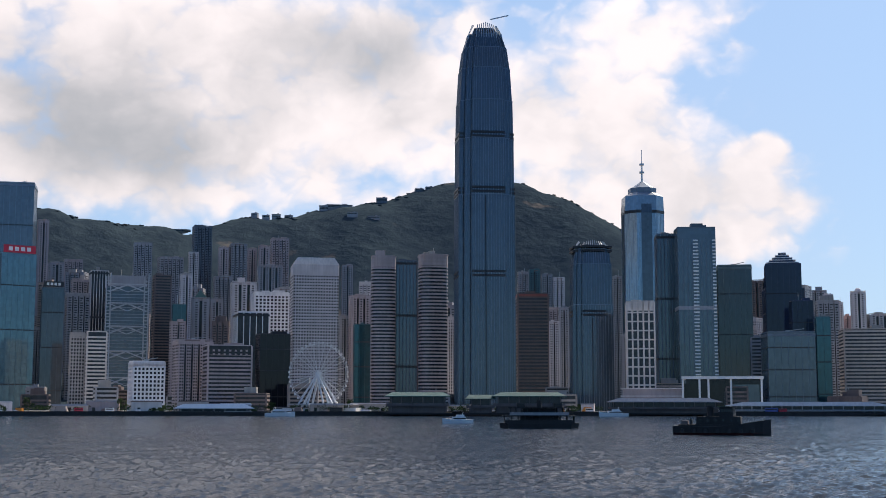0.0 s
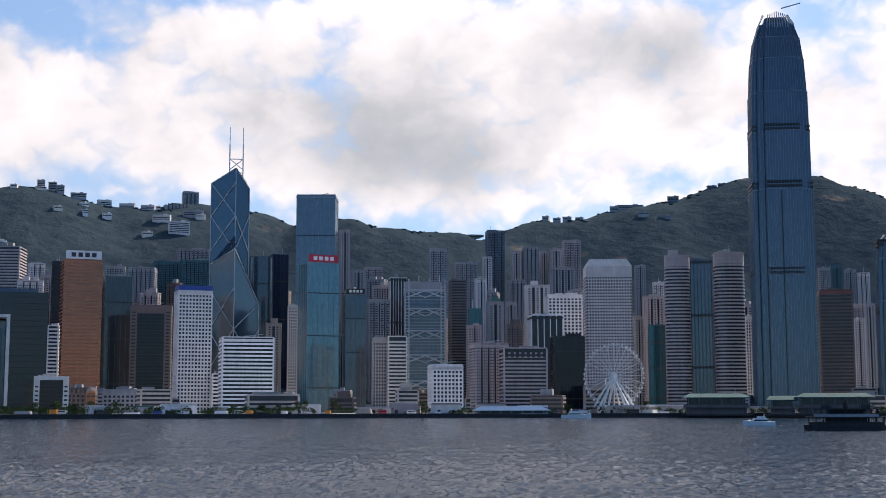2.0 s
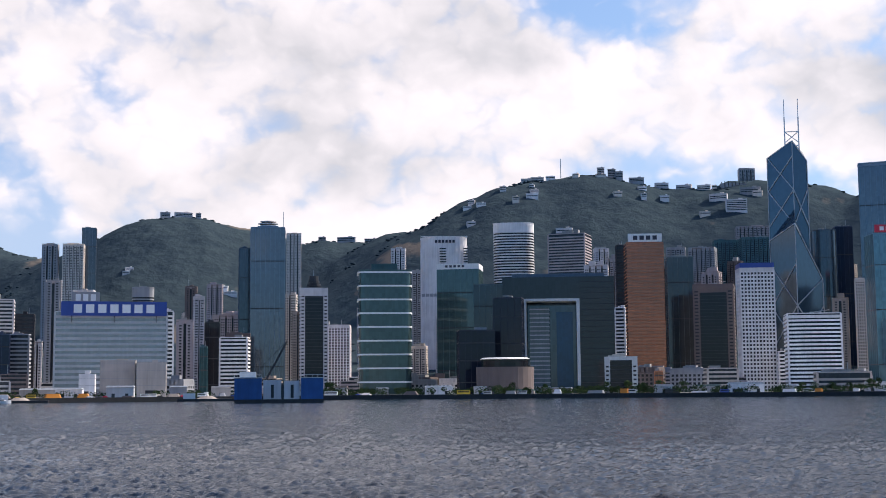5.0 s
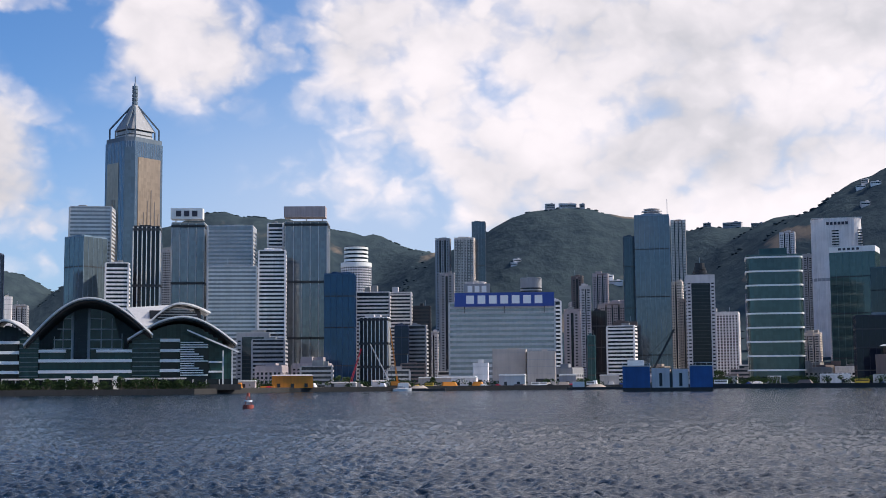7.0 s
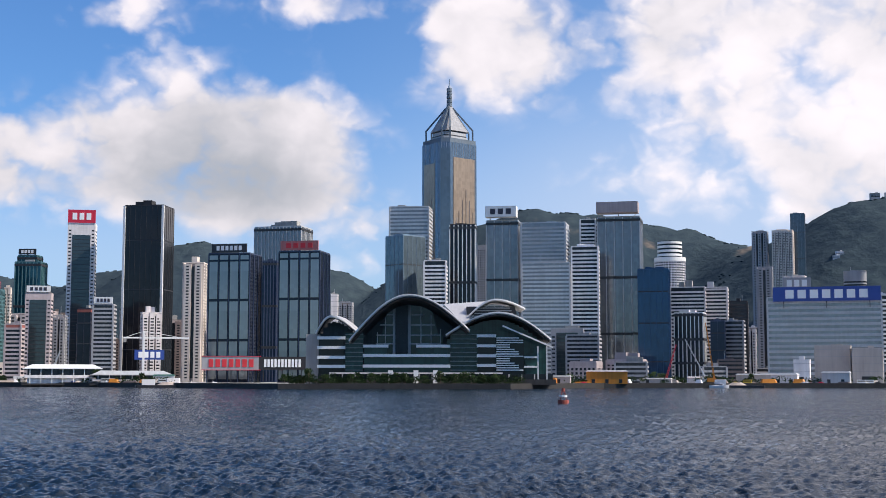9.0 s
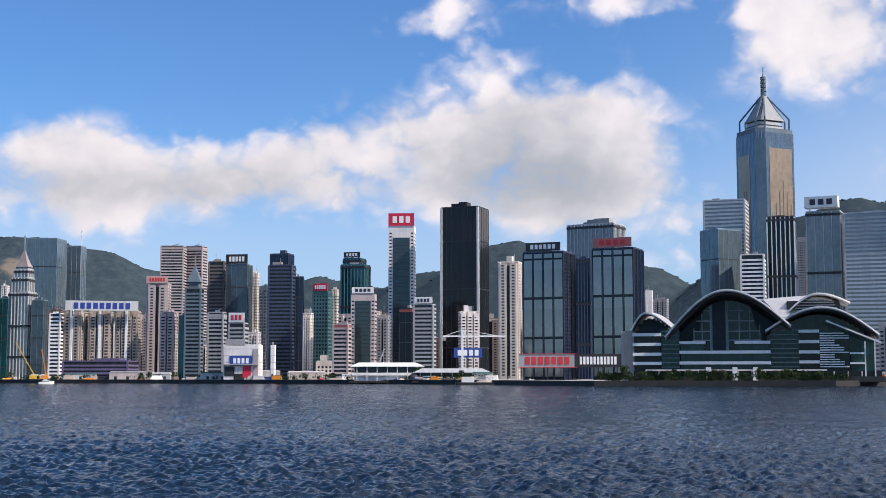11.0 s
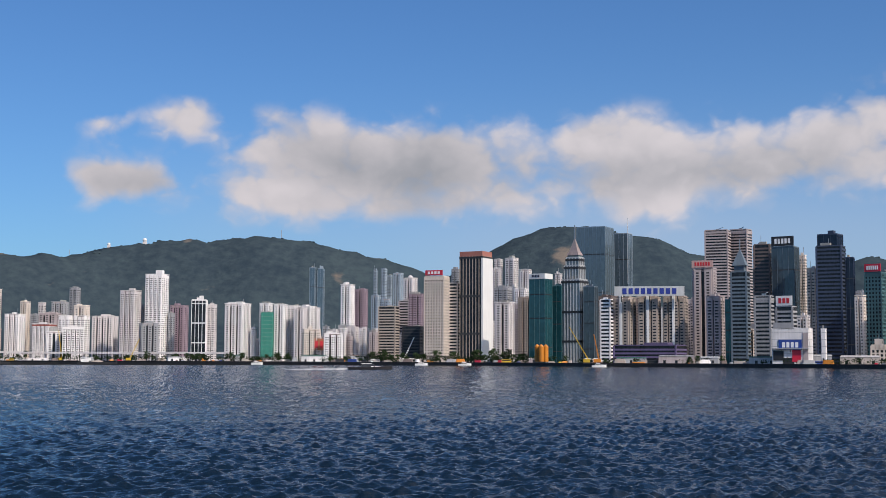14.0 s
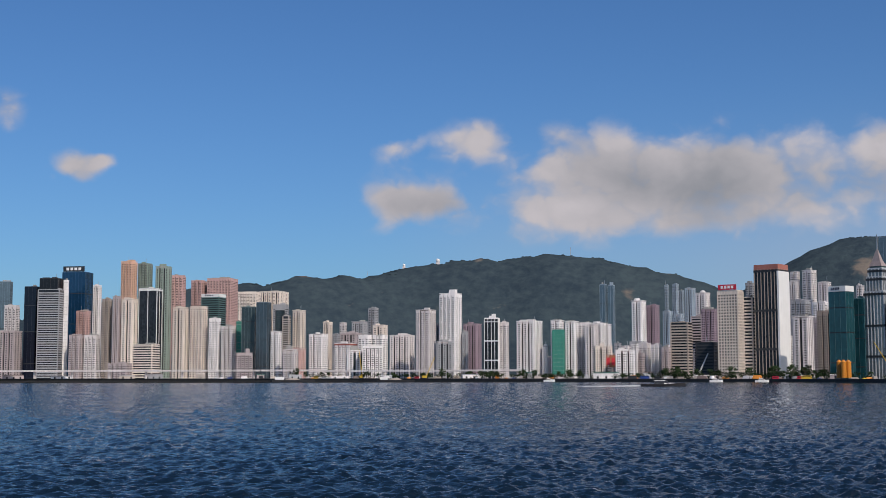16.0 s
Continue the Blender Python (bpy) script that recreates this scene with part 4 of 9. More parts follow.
def tower(label, x, y, w, d, top, turn, style, pal, fl=3.8, bay=4.0, crown="", sign=None, oval=False):
    base = 2.6 if math.hypot(x, y) < 1500 else ground(x, y) - 4.0
    base = min(base, ground(x, y) - 0.4)
    h = top - base
    BUILT.append((x, y, max(w, d) * 0.6))
    flat = style == "flats"
    t = thing("apartment_tower" if flat else "office_tower", label, "apartment tower" if flat else "office tower", pose(x, y, base, 0, 0, turn), "apartment towers" if flat else "office towers")
    wall = WALL[pal]
    glass = GLASS.get(pal, GLASS_PLAIN)
    poly = ellipse(w, d, 32, 7.0 if style == "tube" else 3.2) if oval else rect(w, d)
    if style == "flats":
        apartments(t, w, d, h, wall)
        if "stair columns" in label:
            part("stair_column", Geo().box(-1.3, 1.3, -d / 2 - 1.0, -d / 2 + 2, 6, h + 3), WHITE, t, "white stair column")
    elif style == "glass":
        part("curtain_wall", Geo().prism(poly, 0, h), glass, t)
        repeat("service_floor_band", Geo().prism([(a * 1.004, b * 1.004) for a, b in poly], 0, 1.2), DARK, t, [(0, 0, h * k) for k in (0.18, 0.52, 0.8)])
        facade_fins(t, w, d, 0, h, max(6.0, w / 7), WALL[pal], 0.28, 0.22)
        if pal in ("black", "blackwhite") and w > 40:
            repeat("corner_edge", Geo().box(-1.2, 1.2, -1.0, 1.0, 0, h), WHITE, t, [(-w / 2, -d / 2, 0), (w / 2, -d / 2, 0)])
    elif style in ("bands", "tube"):
        part("curtain_wall", Geo().prism(poly, 0, h), glass if style == "tube" or pal == "silver" else GLASS_PLAIN, t)
        facade_bands(t, poly, 0, h, 13.0 if style == "tube" else fl, WHITE if style == "tube" else wall, 0.9 if style == "tube" else 0.4, 0.12 if style == "tube" else 0.5)
        if style == "bands":
            if not oval:
                repeat("corner_column", Geo().box(-0.8, 0.8, -0.8, 0.8, 0, h), wall, t, [(sx * (w / 2 - 0.15), -d / 2 + 0.15, 0) for sx in (-1, 1)])
            else:
                part("top_band", Geo().prism([(a * 1.02, b * 1.02) for a, b in poly], h - 11, h + 2), wall, t, "plain top band")
    elif style == "grid":
        part("curtain_wall", Geo().box(-w / 2, w / 2, -d / 2, d / 2, 0, h), GLASS_PLAIN, t)
        facade_bands(t, poly, 0, h, fl, wall, 0.5, 0.42 if fl < 6 else 0.16)
        facade_fins(t, w, d, 0, h, bay, wall, bay * (0.42 if fl < 6 else 0.3), 0.5)
        part("top_wall", Geo().box(-w / 2 - 0.5, w / 2 + 0.5, -d / 2 - 0.5, d / 2 + 0.5, h - fl, h), wall, t)
    elif style == "dots":
        part("wall", Geo().prism(rect(w, d, 2.0), 0, h), wall, t)
        windows(t, w, d, 6, h - 8, 3.1, 3.6, 1.7, 1.7)
    elif style == "fins":
        part("curtain_wall", Geo().box(-w / 2, w / 2, -d / 2, d / 2, 0, h), glass, t)
        facade_fins(t, w, d, 0, h, bay, WHITE if pal in ("white", "black", "blackwhite") else wall, 0.9, 0.6)
        repeat("service_floor_band", Geo().box(-w / 2 - 0.7, w / 2 + 0.7, -d / 2 - 0.7, d / 2 + 0.7, -2.4, 0), DARK if pal != "blackwhite" else WHITE, t, [(0, 0, h * k) for k in ((0.3, 0.64, 0.99) if pal != "blackwhite" else (0.995,))])
        if sign == "redband":
            part("white_end_wall", Geo().box(w / 2 - 1, w / 2 + 1.2, -d / 2 - 0.9, d / 2 + 0.9, 0, h - 3), WHITE, t, "plain white end wall")
    elif style == "hotel":
        part("curtain_wall", Geo().prism(poly, 0, h), glass if pal == "blue" else wall, t)
        facade_fins(t, w * 0.98, d * 0.98, 0, h - 12, 5.0, wall, 0.6, 0.4)
        g = Geo()
        z = 5.0
        while z < h - 14:
            g.box(-w * 0.10, w * 0.04, -d / 2 - 0.9, -d / 2 + 1, z, z + 1.5)
            g.box(w * 0.41, w * 0.5, -d / 2 - 0.9, -d / 2 + 1, z, z + 1.5)
            z += 3.6
        part("balcony_ladder", g, WHITE if pal == "blue" else GLASS_PLAIN, t, "", "stuff")
        part("service_floor_band", Geo().prism([(a * 1.01, b * 1.01) for a, b in poly], h * 0.55, h * 0.55 + 4), WALL["grey"], t)
        if sign == "CONRAD":
            repeat("plain_bar", Geo().box(0, w * 0.05, -d / 2 - 0.8, -d / 2 + 2, -8, -4.2), LETTER_DARK, t, [(-w * 0.2 + i * w * 0.075, 0, h) for i in range(6)])
    elif style == "panel":
        part("wall", Geo().box(-w / 2, w / 2, -d / 2, d / 2, 0, h), wall, t)
        part("glass_field", Geo().box(-w * 0.33, w * 0.33, -d / 2 - 0.25, -d / 2 + 0.4, h * 0.06, h * 0.93), GLASS["black"] if pal in ("brown", "pale", "frame") else GLASS["greengrey"], t)
        g = Geo()
        z = h * 0.06
        while z < h * 0.92:
            g.box(-w * 0.33, w * 0.33, -d / 2 - 0.35, -d / 2 - 0.2, z, z + 0.5)
            z += fl
        part("glazing_bar", g, DARK, t, "", "stuff")
        side = Geo()
        for s in (-1, 1):
            for r in range(int((h - 6) / fl)):
                side.box(*sorted((s * (w / 2 - 0.3), s * (w / 2 + 0.08))), -d * 0.4, d * 0.4, 4 + r * fl, 4 + r * fl + 1.5)
                side.box(*sorted((s * w * 0.37, s * w * 0.46)), -d / 2 - 0.08, -d / 2 + 0.3, 4 + r * fl, 4 + r * fl + 1.5)
        part("side_glazing", side, GLASS_PLAIN, t, "", "stuff")
    elif style == "bronze":
        part("curtain_wall", Geo().box(-w / 2, w / 2, -d / 2, d / 2, 0, h), GLASS["orange"], t)
        facade_bands(t, poly, 0, h, fl, WALL["orange"], 0.15, 0.3)
    elif style == "window8":
        part("curtain_wall", Geo().box(-w / 2, w / 2, -d / 2, d / 2, 0, h), GLASS["navyblack"] if pal == "navy" else wall, t)
        pane = SKY_PANE if pal == "navy" else GLASS_PLAIN
        cols = [-w / 2 + w * (i + 0.5) / 4 for i in range(4)]
        repeat("tall_window_field", Geo().box(-w * 0.10, w * 0.10, -d / 2 - 0.5, -d / 2 + 0.3, 0, h * 0.29), pane, t, [(c, 0, h * (0.03 + 0.31 * r)) for c in cols for r in range(3)])
        repeat("top_window", Geo().box(-w * 0.10, w * 0.10, -d / 2 - 0.5, -d / 2 + 0.3, 0, h * 0.035), pane, t, [(c, 0, h * 0.955) for c in cols])
        facade_fins(t, w, d, 0, h, w / 4.0, WALL[pal], 0.5, 0.5)
    elif style == "plain":
        part("wall", Geo().prism(rect(w, d, 0.6), 0, h), wall, t)
        g = Geo()
        for z in np.arange(4, h - 2, 6.0):
            g.box(-w / 2 - 0.12, w / 2 + 0.12, -d / 2 - 0.12, d / 2 + 0.12, z, z + 0.25)
        part("wall_joints", g, WALL["grey"], t, "", "stuff")
        part("doorway", Geo().box(-w * 0.2, w * 0.1, -d / 2 - 0.2, -d / 2 + 0.5, 0, min(6, h * 0.3)), DARK, t)
    roof(t, w, d, h, crown, wall, sign)
    return t


tower("beige banded office block on a podium", 464, 1452, 51.5, 41.2, 91.1, -9.1, "bands", "beige", crown="plant")
tower("slim pale apartment tower behind the waterfront", 577, 1975, 13.5, 12.2, 174.2, -6.6, "flats", "pale")
tower("slim pale apartment tower behind the waterfront", 599, 1999, 13.6, 12.2, 164.3, -6.5, "flats", "pale")
tower("pinkish apartment block behind the waterfront", 616, 2013, 9.9, 8.9, 144.9, -5.5, "flats", "pink")
tower("tall pale apartment tower with a domed roof tank", 604, 1918, 19.9, 17.9, 174.1, -7.8, "flats", "pale", crown="dome")
tower("grey apartment slab behind the waterfront", 633, 1915, 32.0, 28.8, 140.7, -7.0, "flats", "grey")
tower("dark blue glass tower with a stepped striped crown", 379, 1468, 38.2, 30.6, 164.2, -11.2, "glass", "navy", crown="diamond")
tower("dark blue glass lower wings of a stepped tower", 381, 1476, 42.1, 33.7, 137.6, -7.3, "glass", "navy")
tower("dark blue glass office block with a sloped roof", 380, 1400, 21.7, 17.4, 118.5, -3.7, "glass", "navy")
tower("narrow teal glass office block", 394, 1371, 14.1, 11.3, 99.5, -7.2, "glass", "teal")
tower("wide slate-blue glass office slab", 354, 1358, 47.2, 37.8, 82.6, -3.5, "glass", "slate", crown="parapet")
tower("narrow grey banded block among other towers", 335, 1416, 11.1, 8.9, 80.8, -9.3, "bands", "grey")
tower("pale apartment tower behind offices", 452, 1903, 12.2, 11.0, 163.2, -6.1, "flats", "pale")
tower("grey-green glass slab tower with a framed top", 316, 1431, 35.6, 28.5, 158.9, -7.2, "glass", "greengrey", crown="parapet")
tower("blue-grey ribbed glass hotel wing", 242, 1420, 22.9, 18.3, 191.8, -1.8, "fins", "blue")
tower("blue-grey glass hotel tower with ladder-like balconies", 267, 1393, 39.6, 31.7, 194.5, -2.7, "hotel", "blue", crown="plant")
tower("cream stone block with tall window slots", 198, 1327, 27.3, 21.8, 111.7, -5.4, "grid", "cream", bay=5.5, fl=9.0)
tower("grey apartment tower on the slope", 250, 1890, 12.7, 11.4, 192.6, -2.6, "flats", "grey")
tower("brown banded bank building with a red roof edge", 102, 1512, 34.6, 27.7, 135.0, 1.7, "bands", "brown", crown="redtop")
tower("hazy grey apartment tower on the slope", 128, 2105, 16.3, 14.7, 220.6, 7.8, "flats", "grey")
tower("hazy bluish apartment tower on the slope", 149, 2154, 16.9, 15.3, 229.3, 5.9, "flats", "teal")
tower("hazy grey apartment tower on the slope", 174, 2202, 17.6, 15.9, 226.8, -0.1, "flats", "grey")
tower("hazy pale apartment tower on the slope", 193, 2202, 19.7, 17.7, 221.0, 5.2, "flats", "pale")
tower("narrow pale tenement block among other towers", 143, 1701, 13.6, 12.2, 115.6, -0.5, "flats", "pale")
tower("narrow grey tenement block among other towers", 160, 1750, 13.2, 11.9, 137.4, 3.3, "flats", "grey")
tower("rose-grey banded office tower with rounded side", -67, 1480, 26.9, 21.5, 173.6, 6.7, "bands", "rosegrey", crown="plant", oval=True)
tower("slate ribbed connecting office tower", -42, 1499, 23.4, 18.7, 171.5, 4.6, "fins", "slate")
tower("rose-grey banded office tower with rounded side", -11, 1465, 31.4, 25.1, 173.5, 11.3, "bands", "rosegrey", crown="plant", oval=True)
tower("narrow white grid building among other towers", 10, 1554, 8.1, 6.5, 111.5, 4.5, "grid", "pale", bay=3, fl=3.6)
tower("small teal glass office block", -96, 1565, 18.7, 15.0, 103.2, 8.4, "glass", "teal")
tower("stone office block with a stepped roof", -107, 1690, 24.7, 22.2, 147.3, 15.4, "flats", "rosegrey", crown="step")
tower("narrow grey office block among other towers", -127, 1702, 12.6, 11.3, 122.6, 15.1, "flats", "grey")
tower("white tower with round porthole windows and a mansard roof", -152, 1557, 53.8, 43.0, 170.9, 11.2, "dots", "pale", crown="mansard")
tower("black glass office block among other towers", -174, 1354, 30.8, 24.7, 79.9, 19.0, "glass", "black")
tower("white grid-faced office slab among other towers", -217, 1655, 41.8, 33.4, 148.0, 15.3, "grid", "white", bay=4.5, fl=4.2)
tower("dark office block with white vertical fins", -218, 1501, 35.6, 28.5, 111.9, 17.4, "fins", "white", bay=7)
tower("pale apartment tower with corner columns", -266, 1756, 33.1, 29.8, 170.4, 13.5, "flats", "pale", crown="plant")
tower("rose-grey hotel slab with a flat cornice", -258, 1365, 35.1, 31.6, 74.4, 22.2, "flats", "rosegrey", crown="parapet")
tower("grey office block with an arched attic storey", -217, 1333, 43.6, 34.9, 67.2, 18.5, "bands", "rosegrey", crown="arches")
tower("low white civic block with a window grid", -260, 1164, 26.9, 21.5, 45.5, 24.3, "grid", "white", bay=3.2, fl=3.6, crown="parapet")
tower("dark brown office tower among other towers", -374, 1751, 21.3, 17.0, 179.3, 23.1, "bands", "brown")
tower("dark teal glass tower with twin masts", -335, 1674, 16.3, 13.0, 134.7, 17.0, "glass", "teal", crown="masts")
tower("grey tower with a pyramid roof", -319, 1732, 22.6, 20.3, 147.8, 16.7, "flats", "grey", crown="pyramid")
tower("beige block with small square windows", -377, 1365, 14.3, 11.4, 81.9, 19.9, "grid", "beige", bay=3, fl=3.6)
tower("cream banded office block among other towers", -357, 1363, 19.6, 15.7, 82.8, 19.0, "bands", "cream")
tower("slate glass tower with a dark sign box", -443, 1496, 23.9, 19.1, 139.9, 20.1, "glass", "slate", crown="sign", sign="dark")
tower("grey hazy office block among other towers", -471, 1700, 28.9, 26.0, 150.5, 21.2, "flats", "grey")
tower("pale ribbed office tower among other towers", -458, 1751, 22.2, 17.8, 185.3, 23.1, "fins", "pale", crown="plant")
tower("hazy apartment tower on the lower slope of the hill", -505, 2207, 29.9, 26.9, 279.1, 15.9, "flats", "grey")
tower("hazy apartment tower on the lower slope of the hill", -472, 2273, 40.3, 36.3, 262.0, 20.8, "flats", "grey")
tower("hazy apartment tower on the lower slope of the hill", -431, 2268, 16.7, 15.0, 270.8, 16.8, "flats", "pale")
tower("hazy apartment tower on the lower slope of the hill", -389, 2326, 17.2, 15.5, 286.7, 15.3, "flats", "rosegrey")
tower("hazy apartment tower on the lower slope of the hill", -365, 2337, 28.5, 25.6, 293.3, 19.2, "flats", "grey")
tower("hazy apartment tower on the lower slope of the hill", -347, 2383, 16.5, 14.8, 291.6, 15.6, "flats", "rosegrey")
tower("hazy apartment tower on the lower slope of the hill", -323, 2368, 20.4, 18.3, 293.7, 13.6, "flats", "rosegrey")
tower("hazy apartment tower on the lower slope of the hill", -301, 2417, 31.6, 28.4, 313.6, 14.4, "flats", "rosegrey")
tower("hazy apartment tower on the lower slope of the hill", -446, 2426, 32.5, 29.3, 337.5, 19.8, "flats", "slate")
tower("hazy apartment tower on the lower slope of the hill", -314, 1831, 16.8, 15.1, 154.6, 13.3, "flats", "grey")
tower("hazy apartment tower on the lower slope of the hill", -639, 2170, 23.0, 20.7, 241.9, 28.2, "flats", "grey")
tower("hazy apartment tower on the lower slope of the hill", -627, 2228, 30.6, 27.5, 252.8, 18.9, "flats", "rosegrey")
tower("hazy apartment tower on the lower slope of the hill", -616, 2017, 16.0, 14.4, 291.0, 26.7, "flats", "rosegrey")
tower("hazy apartment tower on the lower slope of the hill", -385, 1972, 17.3, 15.6, 203.0, 21.6, "flats", "pale")
tower("hazy apartment tower on the lower slope of the hill", -270, 2050, 37.2, 33.5, 224.2, 10.7, "flats", "grey")
tower("hazy apartment tower on the lower slope of the hill", -317, 1578, 17.3, 15.6, 107.0, 21.4, "flats", "rosegrey")
tower("hazy apartment tower on the lower slope of the hill", -164, 2253, 18.5, 16.6, 247.0, 10.5, "flats", "grey")
tower("hazy apartment tower on the lower slope of the hill", -349, 2085, 27.5, 24.7, 210.3, 17.7, "flats", "grey")
tower("hazy apartment tower on the lower slope of the hill", -113, 1904, 16.3, 14.7, 185.3, 6.5, "flats", "pale")
tower("hazy apartment tower on the lower slope of the hill", -455, 1861, 32.2, 28.9, 164.2, 17.2, "flats", "grey")
tower("tall square blue-grey glass tower", -548, 1671, 51.3, 43.6, 288.3, 12.2, "glass", "steel", crown="parapet")
tower("aqua glass tower with a sloped top and a red sign", -472, 1446, 38.1, 32.4, 172.0, 36.6, "glass", "aqua", crown="sign", sign="red")
tower("slate glass tower with curved corners", -637, 1698, 30.5, 24.4, 212.5, 25.2, "glass", "slate", oval=True)
tower("dark blue glass tower with curved corners", -627, 1742, 22.8, 18.3, 220.4, 31.4, "glass", "navy")
tower("narrow cream office block among other towers", -544, 1563, 10.6, 8.5, 135.1, 24.0, "grid", "cream", bay=3)
tower("white hotel tower with square punched windows", -563, 1300, 34.3, 27.5, 130.7, 33.2, "grid", "white", bay=3.6, fl=3.9, crown="sign", sign="blueband")
tower("brown slab on legs with one dark glass field", -645, 1375, 44.7, 35.8, 121.3, 22.1, "panel", "brown", crown="parapet")
tower("wide office block with white and dark bands", -477, 1233, 49.6, 39.7, 76.2, 27.2, "bands", "white", crown="parapet")
tower("low beige two-storey pier building", -387, 1061, 41.8, 33.4, 18.1, 26.2, "bands", "beige")
tower("small white banded annex among other towers", -535, 1297, 7.5, 6.0, 42.9, 30.1, "bands", "white")
tower("orange-bronze glass tower with a rooftop sign", -705, 1323, 41.2, 33.0, 168.2, 34.5, "bronze", "orange", crown="sign", sign="white")
tower("dark banded tower edge among other towers", -740, 1332, 8.8, 7.0, 170.1, 23.9, "bands", "black")
tower("dark green-grey glass slab among other towers", -722, 1444, 30.6, 24.5, 163.0, 33.6, "glass", "greengrey")
tower("small orange kiosk block among other towers", -547, 1049, 7.3, 5.9, 21.3, 31.6, "glass", "orange")
tower("grey apartment block on the slope", -881, 1754, 27.4, 24.7, 211.2, 24.2, "flats", "grey")
tower("grey apartment block on the slope", -915, 1914, 41.3, 37.2, 225.8, 18.1, "flats", "grey")
tower("greenish apartment block on the slope", -944, 2066, 43.9, 39.5, 252.5, 30.0, "flats", "teal")
tower("greenish apartment block on the slope", -883, 2042, 47.8, 43.0, 250.5, 32.7, "flats", "teal")
tower("long apartment block on the slope", -947, 2181, 56.6, 50.9, 286.3, 27.3, "flats", "rosegrey")
tower("stepped apartment block high on the slope", -1119, 2487, 50.6, 45.5, 375.0, 33.4, "flats", "grey")
tower("apartment block on the ridge", -1250, 2857, 36.5, 32.9, 510.7, 29.4, "flats", "grey")
tower("low beige pavilion on the promenade", -503, 1081, 26.2, 20.9, 23.3, 35.1, "bands", "beige")
tower("white curved hotel tower with a lettered top band", -1010, 1518, 55.5, 44.4, 232.8, 31.5, "bands", "white", crown="band", oval=True)
tower("banded office tower with white corner columns", -920, 1519, 49.6, 42.1, 212.0, 17.8, "bands", "rosegrey", crown="plant")
tower("pale apartment tower on the slope", -977, 1701, 21.8, 19.6, 212.4, 37.8, "flats", "pale")
tower("white oval hotel tower with a lettered top band", -1076, 1444, 63.4, 39.0, 213.7, 39.1, "hotel", "white", crown="band", sign="CONRAD", oval=True)
tower("green glass office tower with a white sign strip", -865, 1191, 46.4, 37.2, 140.6, 28.1, "glass", "green", crown="sign", sign="strip")
tower("grey-green office block behind the gate building", -765, 1102, 29.0, 23.2, 111.9, 33.5, "glass", "greengrey")
tower("black glass lower wing of the gate building", -698, 1039, 26.7, 21.4, 92.1, 27.1, "glass", "navyblack")
tower("black glass assembly wing with a white edge", -714, 1007, 33.2, 26.6, 61.1, 40.9, "glass", "navyblack")
tower("black glass box with a white frame", -580, 1041, 28.9, 23.1, 34.1, 29.7, "panel", "frame")
tower("narrow white banded tower among other towers", -693, 1245, 10.6, 8.5, 92.3, 22.5, "bands", "white")
tower("green glass office block with curved white floor ledges", -805, 984, 50.4, 40.3, 120.2, 42.0, "tube", "green", crown="plant", oval=True)
tower("white-framed tower with a dark glass centre", -985, 1081, 30.2, 24.1, 118.5, 45.5, "panel", "pale", crown="round")
tower("white apartment block with balconies", -995, 1136, 23.6, 18.9, 80.4, 35.8, "grid", "white", bay=3.2, fl=3.2)
tower("tall blue-grey glass tower with a rooftop mast", -1094, 1121, 39.8, 31.9, 197.6, 42.5, "glass", "steel", crown="halo")
tower("slate glass wing of a tall tower", -1120, 1109, 14.4, 11.5, 175.1, 48.9, "glass", "slate")
tower("cream apartment tower among other towers", -1104, 1170, 15.9, 14.3, 122.4, 36.4, "flats", "cream")
tower("cream apartment tower high on the slope", -1789, 1905, 28.8, 26.0, 315.9, 45.2, "flats", "cream")
tower("low white banded office block", -975, 952, 27.7, 22.1, 60.9, 37.9, "bands", "white")
tower("small teal glass block among other towers", -1026, 957, 7.5, 6.0, 53.1, 39.3, "glass", "teal")
tower("pale apartment tower on the slope", -1445, 1806, 25.4, 22.9, 253.7, 34.3, "flats", "pale")
tower("grey block behind the green glass tower", -1171, 1505, 13.5, 12.2, 178.5, 42.2, "flats", "grey")
tower("long silver banded office slab with a blue roof sign", -985, 803, 100.1, 39.7, 80.4, 49.7, "bands", "silver", fl=5)
tower("white banded stair wing among other towers", -947, 838, 8.9, 7.1, 81.8, 55.2, "bands", "white")
tower("white windowless block among other towers", -868, 684, 13.1, 10.5, 21.1, 49.2, "plain", "white")
tower("beige windowless vent building among other towers", -881, 726, 28.9, 23.2, 32.9, 48.3, "plain", "beige")
tower("beige stepped block by the works yard", -855, 739, 24.4, 19.5, 30.6, 50.5, "plain", "beige")
tower("slim grey apartment tower among other towers", -1288, 964, 18.2, 16.4, 137.4, 47.8, "flats", "grey")
tower("grey hillside apartment tower behind the shore", -2098, 1561, 29.7, 26.7, 288.1, 47.7, "flats", "grey")
tower("cream banded hillside apartment tower", -2060, 1586, 38.6, 34.7, 287.2, 46.6, "flats", "cream")
tower("slate hillside apartment tower behind the shore", -2068, 1628, 26.2, 20.9, 323.2, 46.3, "glass", "slate")
tower("rose-grey apartment tower among other towers", -1043, 946, 17.6, 15.8, 81.0, 46.4, "flats", "rosegrey")
tower("pale slim apartment tower among other towers", -1179, 1091, 13.2, 11.9, 119.5, 53.1, "flats", "pale")
tower("brown apartment tower among other towers", -1408, 1288, 16.4, 14.8, 155.4, 41.2, "flats", "brown")
tower("rose-grey apartment tower among other towers", -1387, 1314, 22.0, 19.8, 158.4, 41.6, "flats", "rosegrey")
tower("dark office block among other towers", -1096, 1035, 15.9, 12.7, 84.1, 39.8, "glass", "black")
